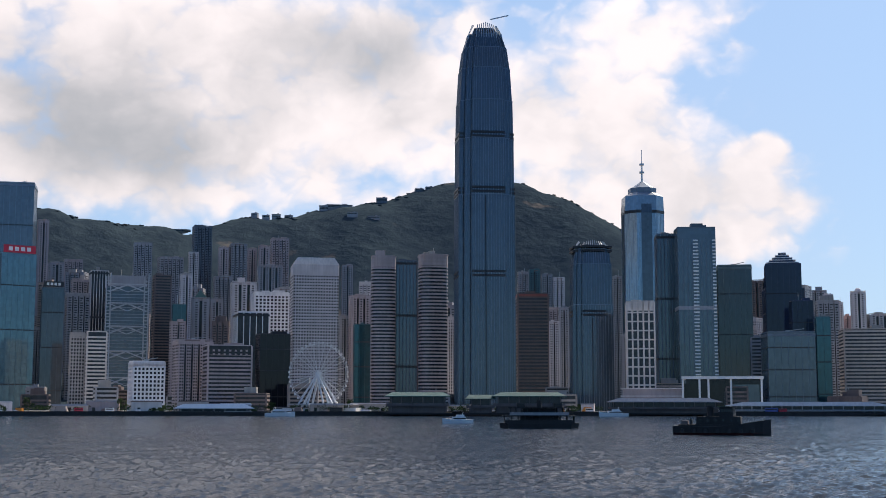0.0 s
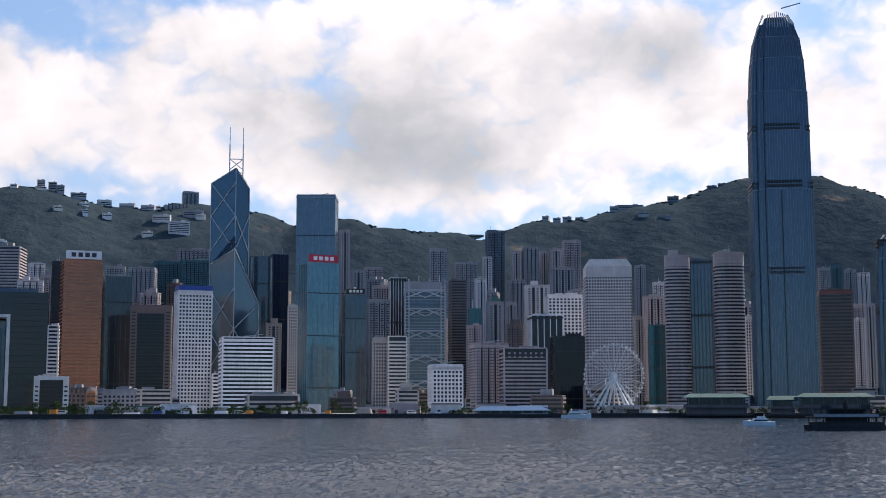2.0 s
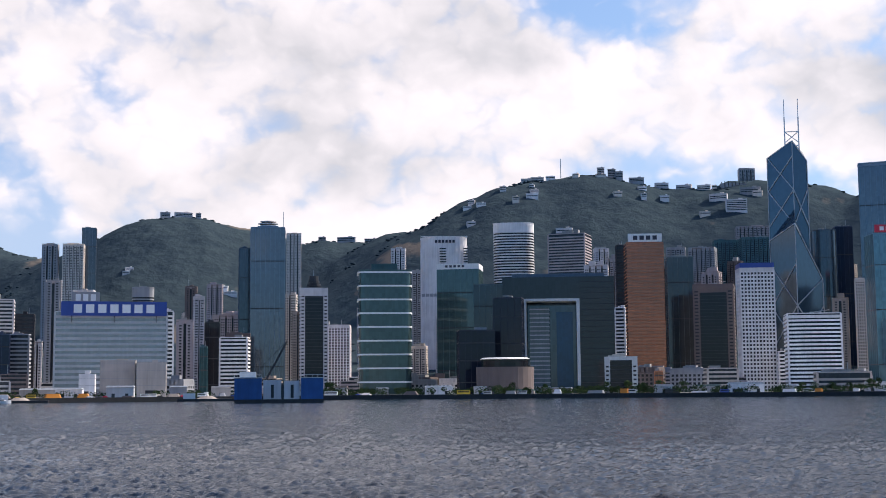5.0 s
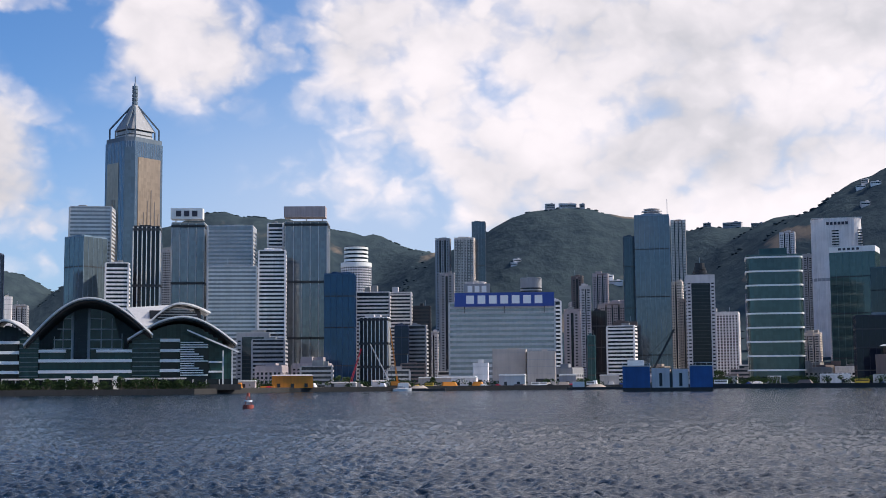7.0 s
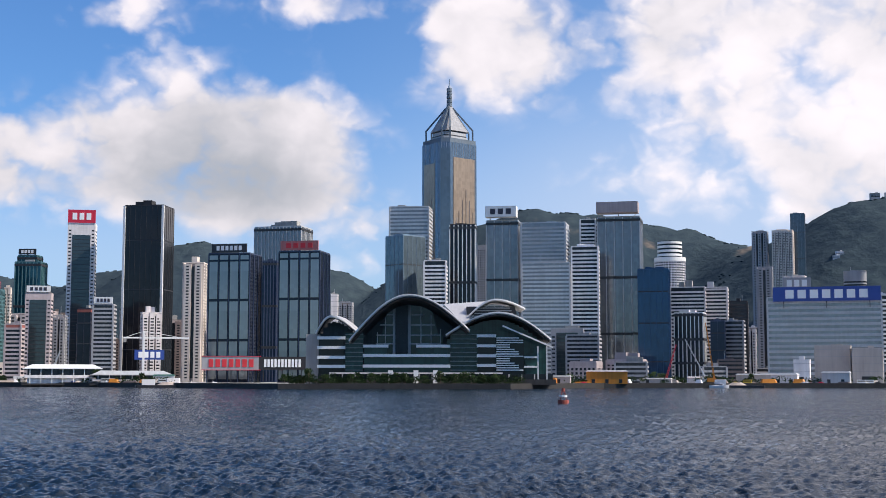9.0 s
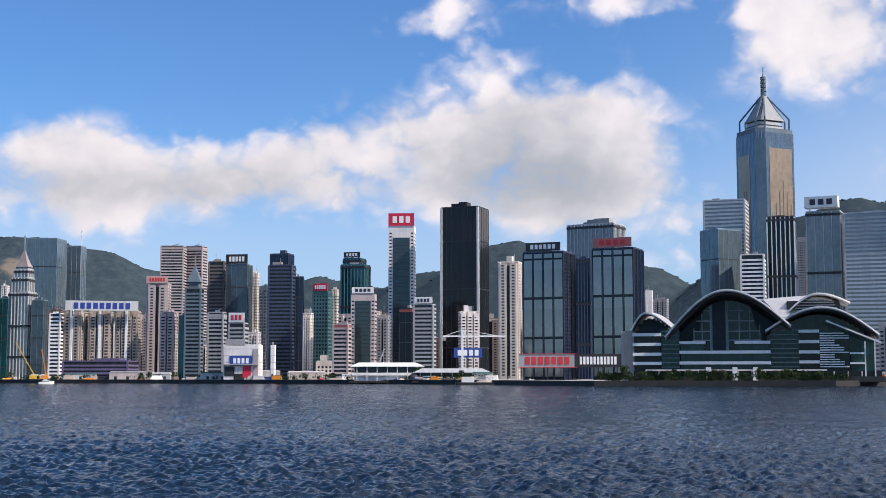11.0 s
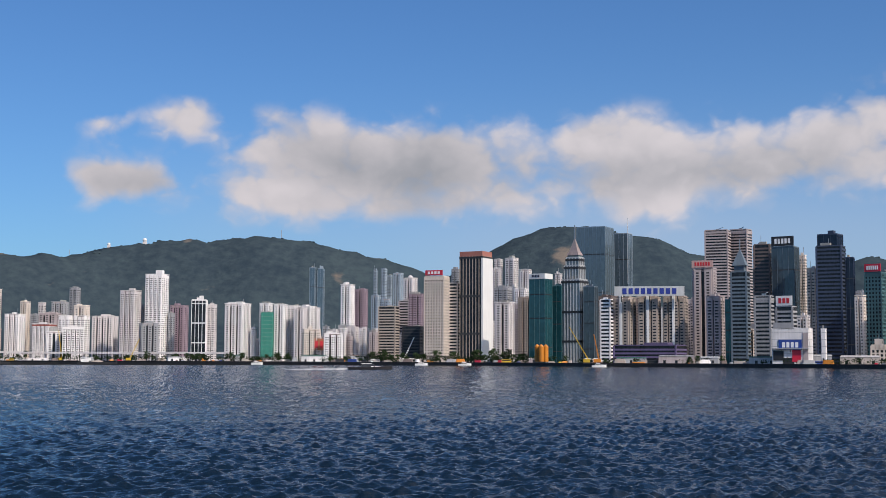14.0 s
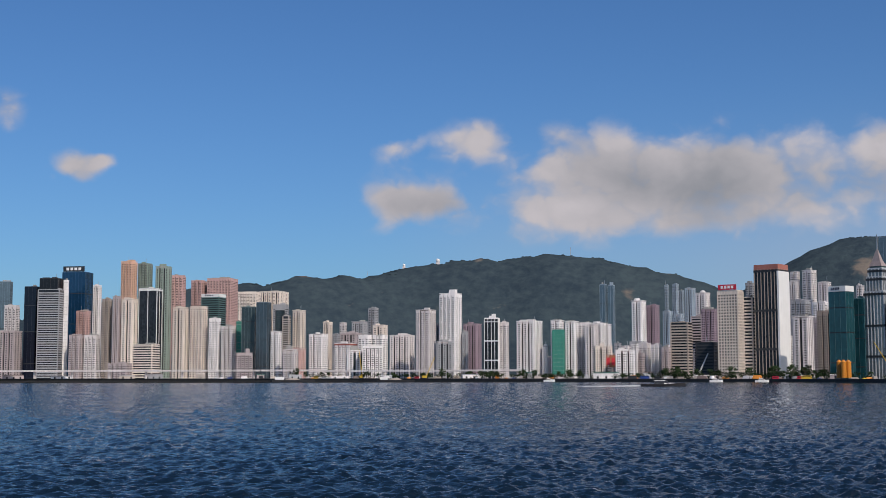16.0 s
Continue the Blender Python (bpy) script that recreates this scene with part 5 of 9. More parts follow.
tower("grey banded block behind the long slab", -1302, 1110, 26.7, 21.4, 137.3, 47.0, "bands", "grey", oval=True)
tower("pale apartment block behind the long slab", -1429, 1118, 27.3, 24.6, 141.3, 43.2, "flats", "pale")
tower("dark office block with white bands", -1184, 851, 19.1, 15.3, 88.7, 49.9, "bands", "black")
tower("pale low block among other towers", -1214, 889, 10.3, 9.2, 62.2, 50.5, "flats", "pale")
tower("silver ribbed office tower with a white sign box", -1230, 593, 32.5, 26.0, 168.1, 56.3, "fins", "silver", crown="box", sign="LG", bay=9)
tower("silver ribbed office tower with a dark top box", -1176, 700, 42.8, 34.2, 170.7, 53.9, "fins", "silver", crown="box", bay=9)
tower("silver banded office block between ribbed towers", -1189, 620, 44.7, 35.7, 162.2, 55.1, "bands", "silver")
tower("stepped silver banded office block", -1161, 607, 47.1, 37.7, 118.8, 58.1, "bands", "silver")
tower("bright banded glass office block", -1135, 636, 26.0, 20.8, 134.5, 56.8, "bands", "white")
tower("white banded stair block among other towers", -1191, 671, 15.9, 12.7, 169.6, 56.6, "bands", "white")
tower("grey podium with a dark gate", -1101, 597, 30.5, 24.4, 52.8, 59.3, "panel", "grey")
tower("grey banded podium among other towers", -1086, 606, 30.2, 24.2, 46.3, 54.1, "bands", "grey")
tower("deep blue glass office block", -1111, 699, 29.6, 23.7, 112.6, 53.3, "glass", "deepblue")
tower("white office block with rooftop dishes", -1179, 784, 35.7, 28.5, 101.3, 52.5, "bands", "pale", crown="plant")
tower("white stepped office block among other towers", -1175, 816, 24.3, 19.4, 102.1, 50.8, "bands", "pale", crown="plant")
tower("dark block with white fins and frame", -1118, 745, 28.1, 22.5, 71.2, 47.8, "fins", "white")
tower("dark blue glass block among other towers", -1072, 746, 13.3, 10.7, 61.5, 50.3, "glass", "navy")
tower("grey banded office block among other towers", -1081, 772, 18.1, 14.5, 62.3, 46.0, "bands", "grey")
tower("grey tower between office blocks", -1550, 714, 14.6, 13.1, 175.3, 62.1, "flats", "grey")
tower("silver banded hotel office tower", -1244, 495, 39.8, 31.8, 178.7, 60.2, "bands", "silver")
tower("reflecting blue glass office block", -1219, 479, 30.1, 25.6, 146.4, 111.7, "glass", "steel")
tower("white banded office block among other towers", -1189, 499, 21.4, 17.1, 120.3, 62.1, "bands", "white")
tower("black glass tower with white vertical lines", -1235, 549, 26.0, 20.8, 162.7, 61.5, "fins", "black")
tower("grey office block among other towers", -1549, 718, 15.0, 13.5, 176.8, 60.8, "flats", "grey")
tower("dark blue glass tower with tall framed window fields", -1136, 286, 37.5, 31.9, 114.1, 56.1, "window8", "navy", crown="sign", sign="OLYMPUS")
tower("dark blue glass tower with tall framed window fields", -1119, 344, 37.2, 31.6, 116.7, 56.2, "window8", "navy", crown="sign", sign="redtext")
tower("dark blue ribbed block between twin towers", -1259, 352, 14.9, 11.9, 120.6, 62.7, "fins", "navy", bay=3)
tower("tall grey ribbed office tower", -1369, 397, 52.8, 34.2, 166.9, 52.1, "fins", "silver", crown="plant", bay=4)
tower("cream apartment tower with bay windows", -1330, 293, 21.6, 19.4, 122.3, 65.2, "flats", "cream", crown="plant")
tower("narrow white tower among other towers", -1522, 506, 9.1, 7.3, 107.3, 69.8, "plain", "white")
tower("grey apartment blocks far behind", -1808, 618, 21.3, 19.2, 114.2, 63.2, "flats", "grey")
tower("tall black glass tower with white corner edges", -1400, 259, 41.7, 35.4, 186.3, 59.6, "glass", "black", crown="plant")
tower("white-edged tower with a green glass centre", -1449, 197, 28.5, 22.8, 170.1, 76.9, "panel", "white", crown="sign", sign="GAC")
tower("grey banded office block with a sign box", -1244, 191, 18.4, 14.7, 73.4, 70.3, "bands", "grey", crown="sign", sign="white")
tower("dark glass block with a brick top", -1294, 181, 12.5, 10.0, 72.1, 64.0, "glass", "navyblack", crown="redtop")
tower("small grey block with a stair tower", -1347, 164, 12.0, 10.8, 67.1, 68.0, "flats", "grey")
tower("teal glass tower with stepped shoulders", -1457, 146, 27.0, 21.6, 128.0, 66.9, "fins", "teal")
tower("teal glass upper part with a sign band", -1459, 145, 20.4, 16.3, 135.3, 63.1, "fins", "teal", crown="sign", sign="dark")
tower("grey stone tower with a white sign board", -1303, 139, 23.5, 18.8, 86.0, 77.4, "panel", "rosegrey", crown="sign", sign="white")
tower("teal office tower with a red sign band", -1355, 102, 16.0, 12.8, 91.7, 64.5, "grid", "teal", bay=3.4, crown="sign", sign="HAIER")
tower("cream apartment wing among other towers", -1359, 115, 6.4, 5.7, 94.2, 71.5, "flats", "cream")
tower("low banded block with a sloped roof", -1252, 113, 14.3, 11.5, 54.6, 68.2, "bands", "rosegrey", crown="redtop")
tower("cream apartment block with a pointed top", -1333, 86, 9.0, 8.1, 68.3, 65.9, "flats", "cream")
tower("dark banded office tower with a stepped top", -1361, 61, 24.2, 19.3, 118.6, 74.2, "bands", "navy")
tower("dark upper storeys of an office tower", -1370, 61, 20.2, 16.1, 131.0, 65.5, "glass", "navy", crown="plant")
tower("dark blue glass slab among other towers", -1361, 79, 7.5, 6.0, 107.3, 74.3, "glass", "navy")
tower("grey-green glass tower with a dark sign box", -1412, 18, 23.2, 18.5, 122.8, 72.2, "glass", "slate", crown="sign", sign="EPSON")
tower("brown banded office wing among other towers", -1429, -4, 16.9, 13.5, 127.2, 72.7, "bands", "brown")
tower("cream apartment tower among other towers", -1454, 36, 7.3, 6.6, 117.3, 76.4, "flats", "cream")
tower("grey office block with a white sign board", -1258, 16, 15.1, 12.1, 55.3, 70.2, "bands", "grey", crown="sign", sign="TCL")
tower("slim cream apartment tower among other towers", -1384, 43, 8.5, 7.6, 97.9, 76.0, "flats", "cream")
tower("pale low apartment block among other towers", -1306, 32, 10.6, 9.5, 48.0, 70.0, "flats", "pale")
tower("white low hall covered with adverts", -1211, 20, 31.9, 25.5, 33.6, 80.3, "plain", "white", crown="advert")
tower("white signboard tower among other towers", -1193, 46, 4.5, 3.6, 33.1, 79.1, "plain", "white")
tower("rose-brown apartment tower with a roof sign", -1461, -67, 22.9, 20.6, 105.0, 80.6, "flats", "rosegrey", crown="sign", sign="TOSHIBA")
tower("rose-grey apartment tower among other towers", -1388, -53, 15.3, 13.8, 70.9, 71.5, "flats", "rosegrey")
tower("tall banded office tower with rounded corner", -1763, -63, 29.2, 23.3, 175.0, 80.7, "bands", "rosegrey", crown="parapet")
tower("tall banded office tower with rounded corner", -1783, -34, 23.4, 18.7, 177.4, 69.5, "bands", "rosegrey", crown="parapet")
tower("slate banded tower with a pyramid top and spire", -1358, -27, 15.6, 12.5, 94.1, 75.3, "bands", "slate", crown="spire")
tower("grey office block with an open roof frame", -1308, -4, 15.0, 12.0, 67.5, 73.6, "bands", "grey", crown="parapet")
tower("turquoise glass block among other towers", -1363, -38, 7.6, 6.1, 66.7, 76.6, "glass", "teal")
tower("banded apartment tower with white balconies", -1396, -166, 10.8, 8.6, 69.5, 75.2, "bands", "white")
tower("brown-grey apartment block with white stair columns", -1405, -148, 19.7, 17.7, 71.4, 69.4, "flats", "tan")
tower("brown-grey apartment block with white stair columns", -1406, -122, 21.0, 18.9, 71.7, 84.1, "flats", "tan")
tower("brown-grey apartment block with white stair columns", -1409, -95, 22.8, 20.5, 72.0, 81.4, "flats", "tan")
tower("low podium with purple hoardings", -1352, -117, 64.8, 35.6, 20.7, 76.3, "bands", "purple")
tower("tall slate glass tower with a cut corner", -1808, -230, 41.1, 32.8, 186.4, 75.3, "glass", "steel")
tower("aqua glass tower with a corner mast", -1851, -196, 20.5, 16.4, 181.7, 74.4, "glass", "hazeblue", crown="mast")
tower("rose-grey low apartment block among other towers", -1503, -80, 9.2, 8.3, 72.5, 71.6, "flats", "rosegrey")
tower("pale grey-blue ribbed tower with a pointed copper roof", -1496, -214, 18.3, 14.6, 112.8, 68.5, "fins", "silver")
tower("pale grey-blue ribbed tower lower stage", -1489, -213, 23.2, 18.5, 96.1, 68.3, "fins", "silver")
tower("pale grey-blue upper stage with a copper roof", -1499, -214, 15.9, 12.7, 122.2, 71.1, "fins", "silver", crown="copper")
tower("slate glass wing with a stepped top", -1475, -193, 13.2, 10.6, 87.3, 72.7, "glass", "slate")
tower("dark teal glass tower with a white sign band", -1471, -249, 20.4, 16.3, 97.8, 68.2, "glass", "teal", crown="sign", sign="strip")
tower("teal glass wing among other towers", -1489, -232, 12.9, 10.3, 89.5, 74.0, "glass", "teal")
tower("office tower with a dark ribbed face and a white side", -1531, -337, 29.4, 25.0, 128.7, 75.8, "fins", "tan", crown="sign", sign="redband")
tower("cream hotel slab with a window grid and red sign", -1516, -381, 23.5, 18.8, 103.7, 83.3, "grid", "cream", bay=3.4, fl=3.4, crown="sign", sign="red")
tower("cream balconied side wing of a hotel", -1534, -364, 11.9, 9.6, 96.5, 82.6, "bands", "cream")
tower("apartment block with rows of small windows", -1869, -378, 10.7, 9.6, 150.0, 77.2, "flats", "pale")
tower("apartment block with rows of small windows", -1856, -356, 15.1, 13.6, 150.3, 69.6, "flats", "pale")
tower("apartment block with rows of small windows", -1819, -370, 10.7, 9.6, 132.7, 80.8, "flats", "pale")
tower("apartment block with rows of small windows", -1829, -331, 14.4, 12.9, 131.5, 78.6, "flats", "pale")
tower("apartment block with rows of small windows", -1576, -336, 20.3, 18.3, 52.3, 84.0, "flats", "pale")
tower("apartment block with rows of small windows", -1681, -331, 22.2, 20.0, 79.1, 78.6, "flats", "pale")
tower("apartment block with rows of small windows", -1632, -300, 15.3, 13.7, 74.3, 75.4, "flats", "rosegrey")
tower("apartment block with rows of small windows", -1761, -324, 17.7, 15.9, 100.8, 75.8, "flats", "white")
tower("apartment block with rows of small windows", -1778, -353, 20.4, 18.3, 104.8, 77.7, "flats", "grey")
tower("apartment block with rows of small windows", -1685, -262, 8.2, 7.4, 115.8, 80.3, "flats", "pale")
tower("apartment block with rows of small windows", -1856, -438, 10.8, 9.7, 135.6, 81.2, "flats", "grey")
tower("dark brown low slab among other towers", -1606, -433, 22.8, 18.2, 46.9, 81.5, "bands", "black")
tower("brown and cream banded office block", -1741, -505, 23.5, 18.8, 77.6, 87.0, "bands", "tan")
tower("rose-grey office block among other towers", -1790, -496, 14.1, 11.3, 87.5, 87.4, "bands", "rosegrey")
tower("mauve apartment tower with white outlines", -1750, -468, 19.0, 17.1, 94.6, 87.5, "flats", "mauve")
tower("pale apartment tower with rounded top", -1940, -529, 17.2, 15.5, 128.8, 76.1, "flats", "pale", crown="dome")
tower("white apartment tower with dark bays", -2104, -682, 19.5, 17.5, 129.4, 81.4, "flats", "white", crown="plant")
tower("white and mauve apartment tower", -2129, -666, 18.1, 16.2, 122.4, 85.3, "flats", "mauve")
# distance haze is painted on these far blocks as blue-grey walls
tower("tower block behind the bay, haze painted blue-grey", -2589, -780, 7.1, 6.4, 187.6, 85.5, "flats", "hazeblue")
tower("tower block behind the bay, haze painted blue-grey", -2596, -764, 10.2, 9.2, 190.1, 75.7, "flats", "hazeblue")
tower("tower block behind the bay, haze painted blue-grey", -2618, -758, 8.8, 7.9, 177.9, 81.5, "flats", "hazeblue")
tower("tower block behind the bay, haze painted blue-grey", -2657, -751, 18.2, 16.4, 184.6, 84.6, "flats", "hazeblue")
tower("tower block behind the bay, haze painted blue-grey", -2307, -694, 14.3, 12.9, 121.0, 76.7, "flats", "hazeblue")
tower("tower block behind the bay, haze painted blue-grey", -2313, -676, 15.5, 13.9, 115.2, 81.3, "flats", "hazeblue")
tower("weathered mid-rise apartment block with air conditioners", -1755, -600, 8.3, 7.4, 50.9, 86.0, "flats", "grey")
tower("weathered mid-rise apartment block with air conditioners", -1737, -582, 10.1, 9.1, 44.3, 76.9, "flats", "pale")
tower("weathered mid-rise apartment block with air conditioners", -1716, -562, 8.6, 7.8, 47.6, 84.2, "flats", "white")
tower("weathered mid-rise apartment block with air conditioners", -1770, -566, 13.6, 12.3, 50.4, 84.0, "flats", "pale")
tower("weathered mid-rise apartment block with air conditioners", -1750, -543, 10.9, 9.9, 47.6, 79.9, "flats", "white")
tower("weathered mid-rise apartment block with air conditioners", -1729, -523, 11.1, 10.0, 44.2, 84.7, "flats", "rosegrey")
tower("weathered mid-rise apartment block with air conditioners", -1782, -525, 11.6, 10.5, 43.7, 76.7, "flats", "white")
tower("weathered mid-rise apartment block with air conditioners", -1763, -502, 14.1, 12.7, 41.8, 87.4, "flats", "pale")
tower("weathered mid-rise apartment block with air conditioners", -1718, -555, 8.6, 7.7, 36.4, 82.4, "flats", "rosegrey")
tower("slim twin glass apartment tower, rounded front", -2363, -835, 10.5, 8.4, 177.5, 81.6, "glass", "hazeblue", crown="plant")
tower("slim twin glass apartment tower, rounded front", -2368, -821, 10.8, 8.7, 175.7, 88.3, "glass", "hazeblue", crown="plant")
tower("white apartment slab with stacked window bays", -1879, -715, 17.3, 15.6, 87.8, 90.8, "flats", "white")
tower("white apartment slab with stacked window bays", -1899, -701, 16.7, 15.0, 86.1, 93.9, "flats", "white")
tower("white apartment slab with stacked window bays", -1894, -677, 17.1, 15.4, 85.0, 78.5, "flats", "white")
tower("white apartment slab with stacked window bays", -1908, -670, 12.3, 11.1, 83.2, 88.4, "flats", "white")
tower("white apartment slab with stacked window bays", -1871, -735, 16.3, 14.6, 89.1, 80.6, "flats", "white")
tower("pale projecting apartment slab among other towers", -1875, -682, 16.9, 15.2, 81.8, 91.7, "flats", "pale")
tower("tower wrapped in green scaffold netting", -1860, -729, 18.2, 14.6, 74.8, 104.9, "plain", "scaffold")
tower("white apartment tower with beige bays", -1864, -778, 31.5, 28.3, 88.6, 86.1, "flats", "white")
tower("white low apartment block behind the shore", -1868, -754, 7.2, 6.5, 51.3, 80.6, "flats", "white")
tower("dark-windowed white tower with a notched top", -1832, -826, 21.0, 16.8, 93.4, 106.3, "window8", "white", crown="plant")
tower("pale apartment wing behind the shore", -1846, -812, 12.2, 11.0, 86.8, 97.1, "flats", "pale")
tower("blue glass tower with a rounded edge", -2069, -2048, 21.5, 17.2, 203.9, 116.5, "glass", "steel")
tower("pale apartment tower behind the shore", -1794, -1760, 21.4, 19.2, 134.2, 112.2, "flats", "pale")
tower("rose-grey apartment block behind the shore", -1654, -1630, 36.1, 32.5, 81.9, 110.9, "flats", "rosegrey")
tower("dark glass office tower with a flat overhanging roof", -1694, -1617, 20.5, 16.4, 157.5, 108.7, "glass", "navyblack")
tower("banded office tower on white columns", -1699, -1579, 35.9, 28.7, 151.3, 113.0, "bands", "grey")
tower("dark glass top storeys of an office tower", -1705, -1585, 31.7, 25.3, 171.0, 109.3, "glass", "black")
tower("white side wall of an office tower", -1718, -1565, 8.5, 6.8, 168.3, 125.7, "plain", "white")
tower("deep blue glass tower with a dark red sign box", -1805, -1618, 42.5, 34.0, 189.1, 108.0, "glass", "deepblue", crown="sign", sign="dark")
tower("brick-coloured apartment tower behind the shore", -1767, -1569, 19.9, 18.0, 118.4, 102.1, "flats", "pink")
tower("rose-grey apartment block behind the shore", -1707, -1530, 19.4, 17.5, 74.7, 104.3, "flats", "rosegrey")
tower("pale apartment block behind the shore", -1724, -1511, 21.1, 19.0, 74.8, 110.7, "flats", "pale")
tower("white slim apartment tower behind the shore", -1853, -1615, 13.1, 11.8, 169.1, 107.2, "flats", "white")
tower("tan apartment slab with deep recesses", -1736, -1491, 13.2, 11.8, 135.4, 98.8, "flats", "tan")
tower("grey apartment slab with deep recesses", -1730, -1465, 11.4, 10.2, 139.2, 106.0, "flats", "rosegrey")
tower("cream apartment slab with deep recesses", -1742, -1447, 22.9, 20.6, 134.2, 99.9, "flats", "cream")
tower("tall orange and white apartment tower", -1948, -1622, 23.3, 21.0, 219.9, 99.7, "flats", "peach")
tower("green-grey apartment tower with a crown", -1981, -1611, 21.3, 19.1, 217.9, 98.8, "flats", "greenflat", crown="plant")
tower("green-grey apartment tower with a crown", -2003, -1585, 25.8, 23.2, 213.1, 112.1, "flats", "greenflat", crown="plant")
tower("pink-brown apartment tower behind the shore", -2035, -1574, 22.3, 20.1, 197.9, 109.7, "flats", "pink")
tower("dark glass tower with white corner fins", -1765, -1423, 31.0, 24.8, 152.4, 108.4, "fins", "blackwhite", bay=14)
tower("low cream banded factory block", -1686, -1366, 33.4, 26.7, 57.1, 101.7, "bands", "cream")
tower("cream apartment tower with rounded bays", -1793, -1381, 22.2, 20.0, 120.9, 101.8, "flats", "cream")
tower("cream apartment tower with rounded bays", -1812, -1358, 23.6, 21.2, 123.0, 99.1, "flats", "cream")
tower("white apartment tower behind the shore", -1816, -1328, 16.9, 15.2, 102.9, 109.8, "flats", "white")
tower("pale apartment tower with grey gable", -1823, -1305, 19.9, 17.9, 89.4, 104.0, "flats", "pale")
tower("dark green glass office block with a white top", -1936, -1419, 33.9, 27.1, 148.0, 99.3, "bands", "green", crown="sign", sign="strip")
tower("pink apartment tower behind the shore", -2092, -1569, 23.8, 21.5, 191.5, 97.9, "flats", "pink")
tower("wide pink apartment slab behind the shore", -2114, -1529, 49.0, 44.1, 194.9, 107.8, "flats", "pink")
tower("cream apartment terrace on the hillside", -2403, -1667, 42.2, 38.0, 189.2, 108.7, "flats", "cream")
tower("cream apartment terrace on the hillside", -2482, -1654, 52.2, 47.0, 194.0, 98.8, "flats", "cream")
tower("block wrapped in green scaffold netting", -1836, -1292, 9.9, 7.9, 97.4, 114.3, "plain", "scaffold")
tower("grey glass office block behind the shore", -1802, -1248, 22.1, 17.7, 119.1, 107.0, "glass", "greengrey")
tower("dark slate glass office tower with a chamfered top", -1789, -1212, 18.7, 15.0, 124.9, 97.1, "glass", "slate")
tower("grey tower with a bare side wall", -1930, -1272, 24.7, 19.8, 129.4, 115.8, "panel", "grey")
tower("banded tower with a red base", -1923, -1255, 11.0, 8.8, 109.5, 100.3, "bands", "beige")
tower("cream apartment tower behind the shore", -1948, -1246, 18.5, 16.7, 119.8, 93.7, "flats", "cream")
tower("white apartment block behind the shore", -1799, -1194, 14.7, 13.2, 77.7, 98.0, "flats", "white")
tower("grey low block behind the shore", -1781, -1163, 11.0, 9.9, 44.4, 96.1, "flats", "grey")
tower("pink and white low apartment block", -1805, -1156, 20.4, 18.3, 50.0, 91.4, "flats", "pink")
tower("white apartment tower with pink bays", -1841, -1140, 24.6, 22.1, 74.1, 95.4, "flats", "white")
tower("cream apartment tower behind the shore", -2014, -1228, 13.6, 12.3, 101.4, 91.6, "flats", "cream")
tower("white mid-rise block with red roof", -1857, -1098, 27.7, 24.9, 59.3, 91.1, "flats", "white", crown="redtop")
tower("grey apartment block behind the shore", -1977, -1188, 10.7, 9.6, 78.9, 97.4, "flats", "grey")
tower("pale apartment tower behind the shore", -2069, -1229, 10.2, 9.2, 102.4, 93.8, "flats", "pale")
tower("white apartment tower with pink bays", -1868, -1067, 18.2, 16.4, 72.1, 92.2, "flats", "white")
tower("white apartment tower with cream bays", -1881, -1047, 19.4, 17.4, 72.1, 88.7, "flats", "white")
tower("cream and brown apartment tower", -2065, -1150, 22.0, 19.8, 96.5, 95.7, "flats", "cream")
tower("tall grey apartment tower behind the shore", -2143, -1208, 15.2, 13.7, 131.7, 91.3, "flats", "grey")
tower("grey apartment block behind the shore", -2091, -1207, 24.4, 22.0, 104.5, 99.1, "flats", "grey")
tower("pale brick apartment block behind the shore", -1913, -1024, 34.9, 31.4, 72.4, 102.1, "flats", "pale")
tower("pale apartment tower with a stepped top", -1838, -942, 24.8, 22.3, 108.7, 88.7, "flats", "pale", crown="plant")
tower("grey narrow block behind the shore", -1881, -942, 6.3, 5.6, 87.8, 91.3, "flats", "grey")
tower("tall white apartment tower with a roof tank", -1857, -908, 27.8, 25.0, 134.1, 89.7, "flats", "white", crown="plant")
tower("grey apartment block behind the shore", -1865, -887, 8.3, 7.4, 74.8, 91.9, "flats", "grey")
tower("mauve apartment tower behind the shore", -1915, -898, 24.3, 21.9, 88.6, 94.1, "flats", "mauve")
tower("rose-grey apartment block behind the shore", -2017, -1183, 31.9, 28.7, 81.5, 101.8, "flats", "rosegrey")


# the packed streets behind: plainer blocks that fill the gaps
def fill(seed, a0, a1, n, e0, e1, d0, d1, styles, pals):
    r = random.Random(seed)
    for _ in range(n):
        az, dist, el = r.uniform(a0, a1), r.uniform(d0, d1), r.uniform(e0, e1)
        if dist < shore(az) + 75:
            continue
        x, y = polar(az, dist)
        w = r.uniform(18, 34)
        if any(math.hypot(x - bx, y - by) < br + w * 0.62 for bx, by, br in BUILT):
            continue
        top = EYE + dist * math.tan(radians(el))
        if top - ground(x, y) < 12:
            continue
        style, pal = r.choice(styles), r.choice(pals)
        words_of = {"flats": "apartment tower with stacked window bays", "bands": "office block with banded floors", "grid": "office block with a window grid"}[style]
        tower(pal_word(pal) + " " + words_of, x, y, w, w * r.uniform(0.7, 1.0), top, -az + r.uniform(-25, 12), style, pal, crown=r.choice(("", "plant")))


def pal_word(pal):
    return {"rosegrey": "rose-grey", "tan": "tan", "pink": "pinkish", "mauve": "mauve"}.get(pal, pal)


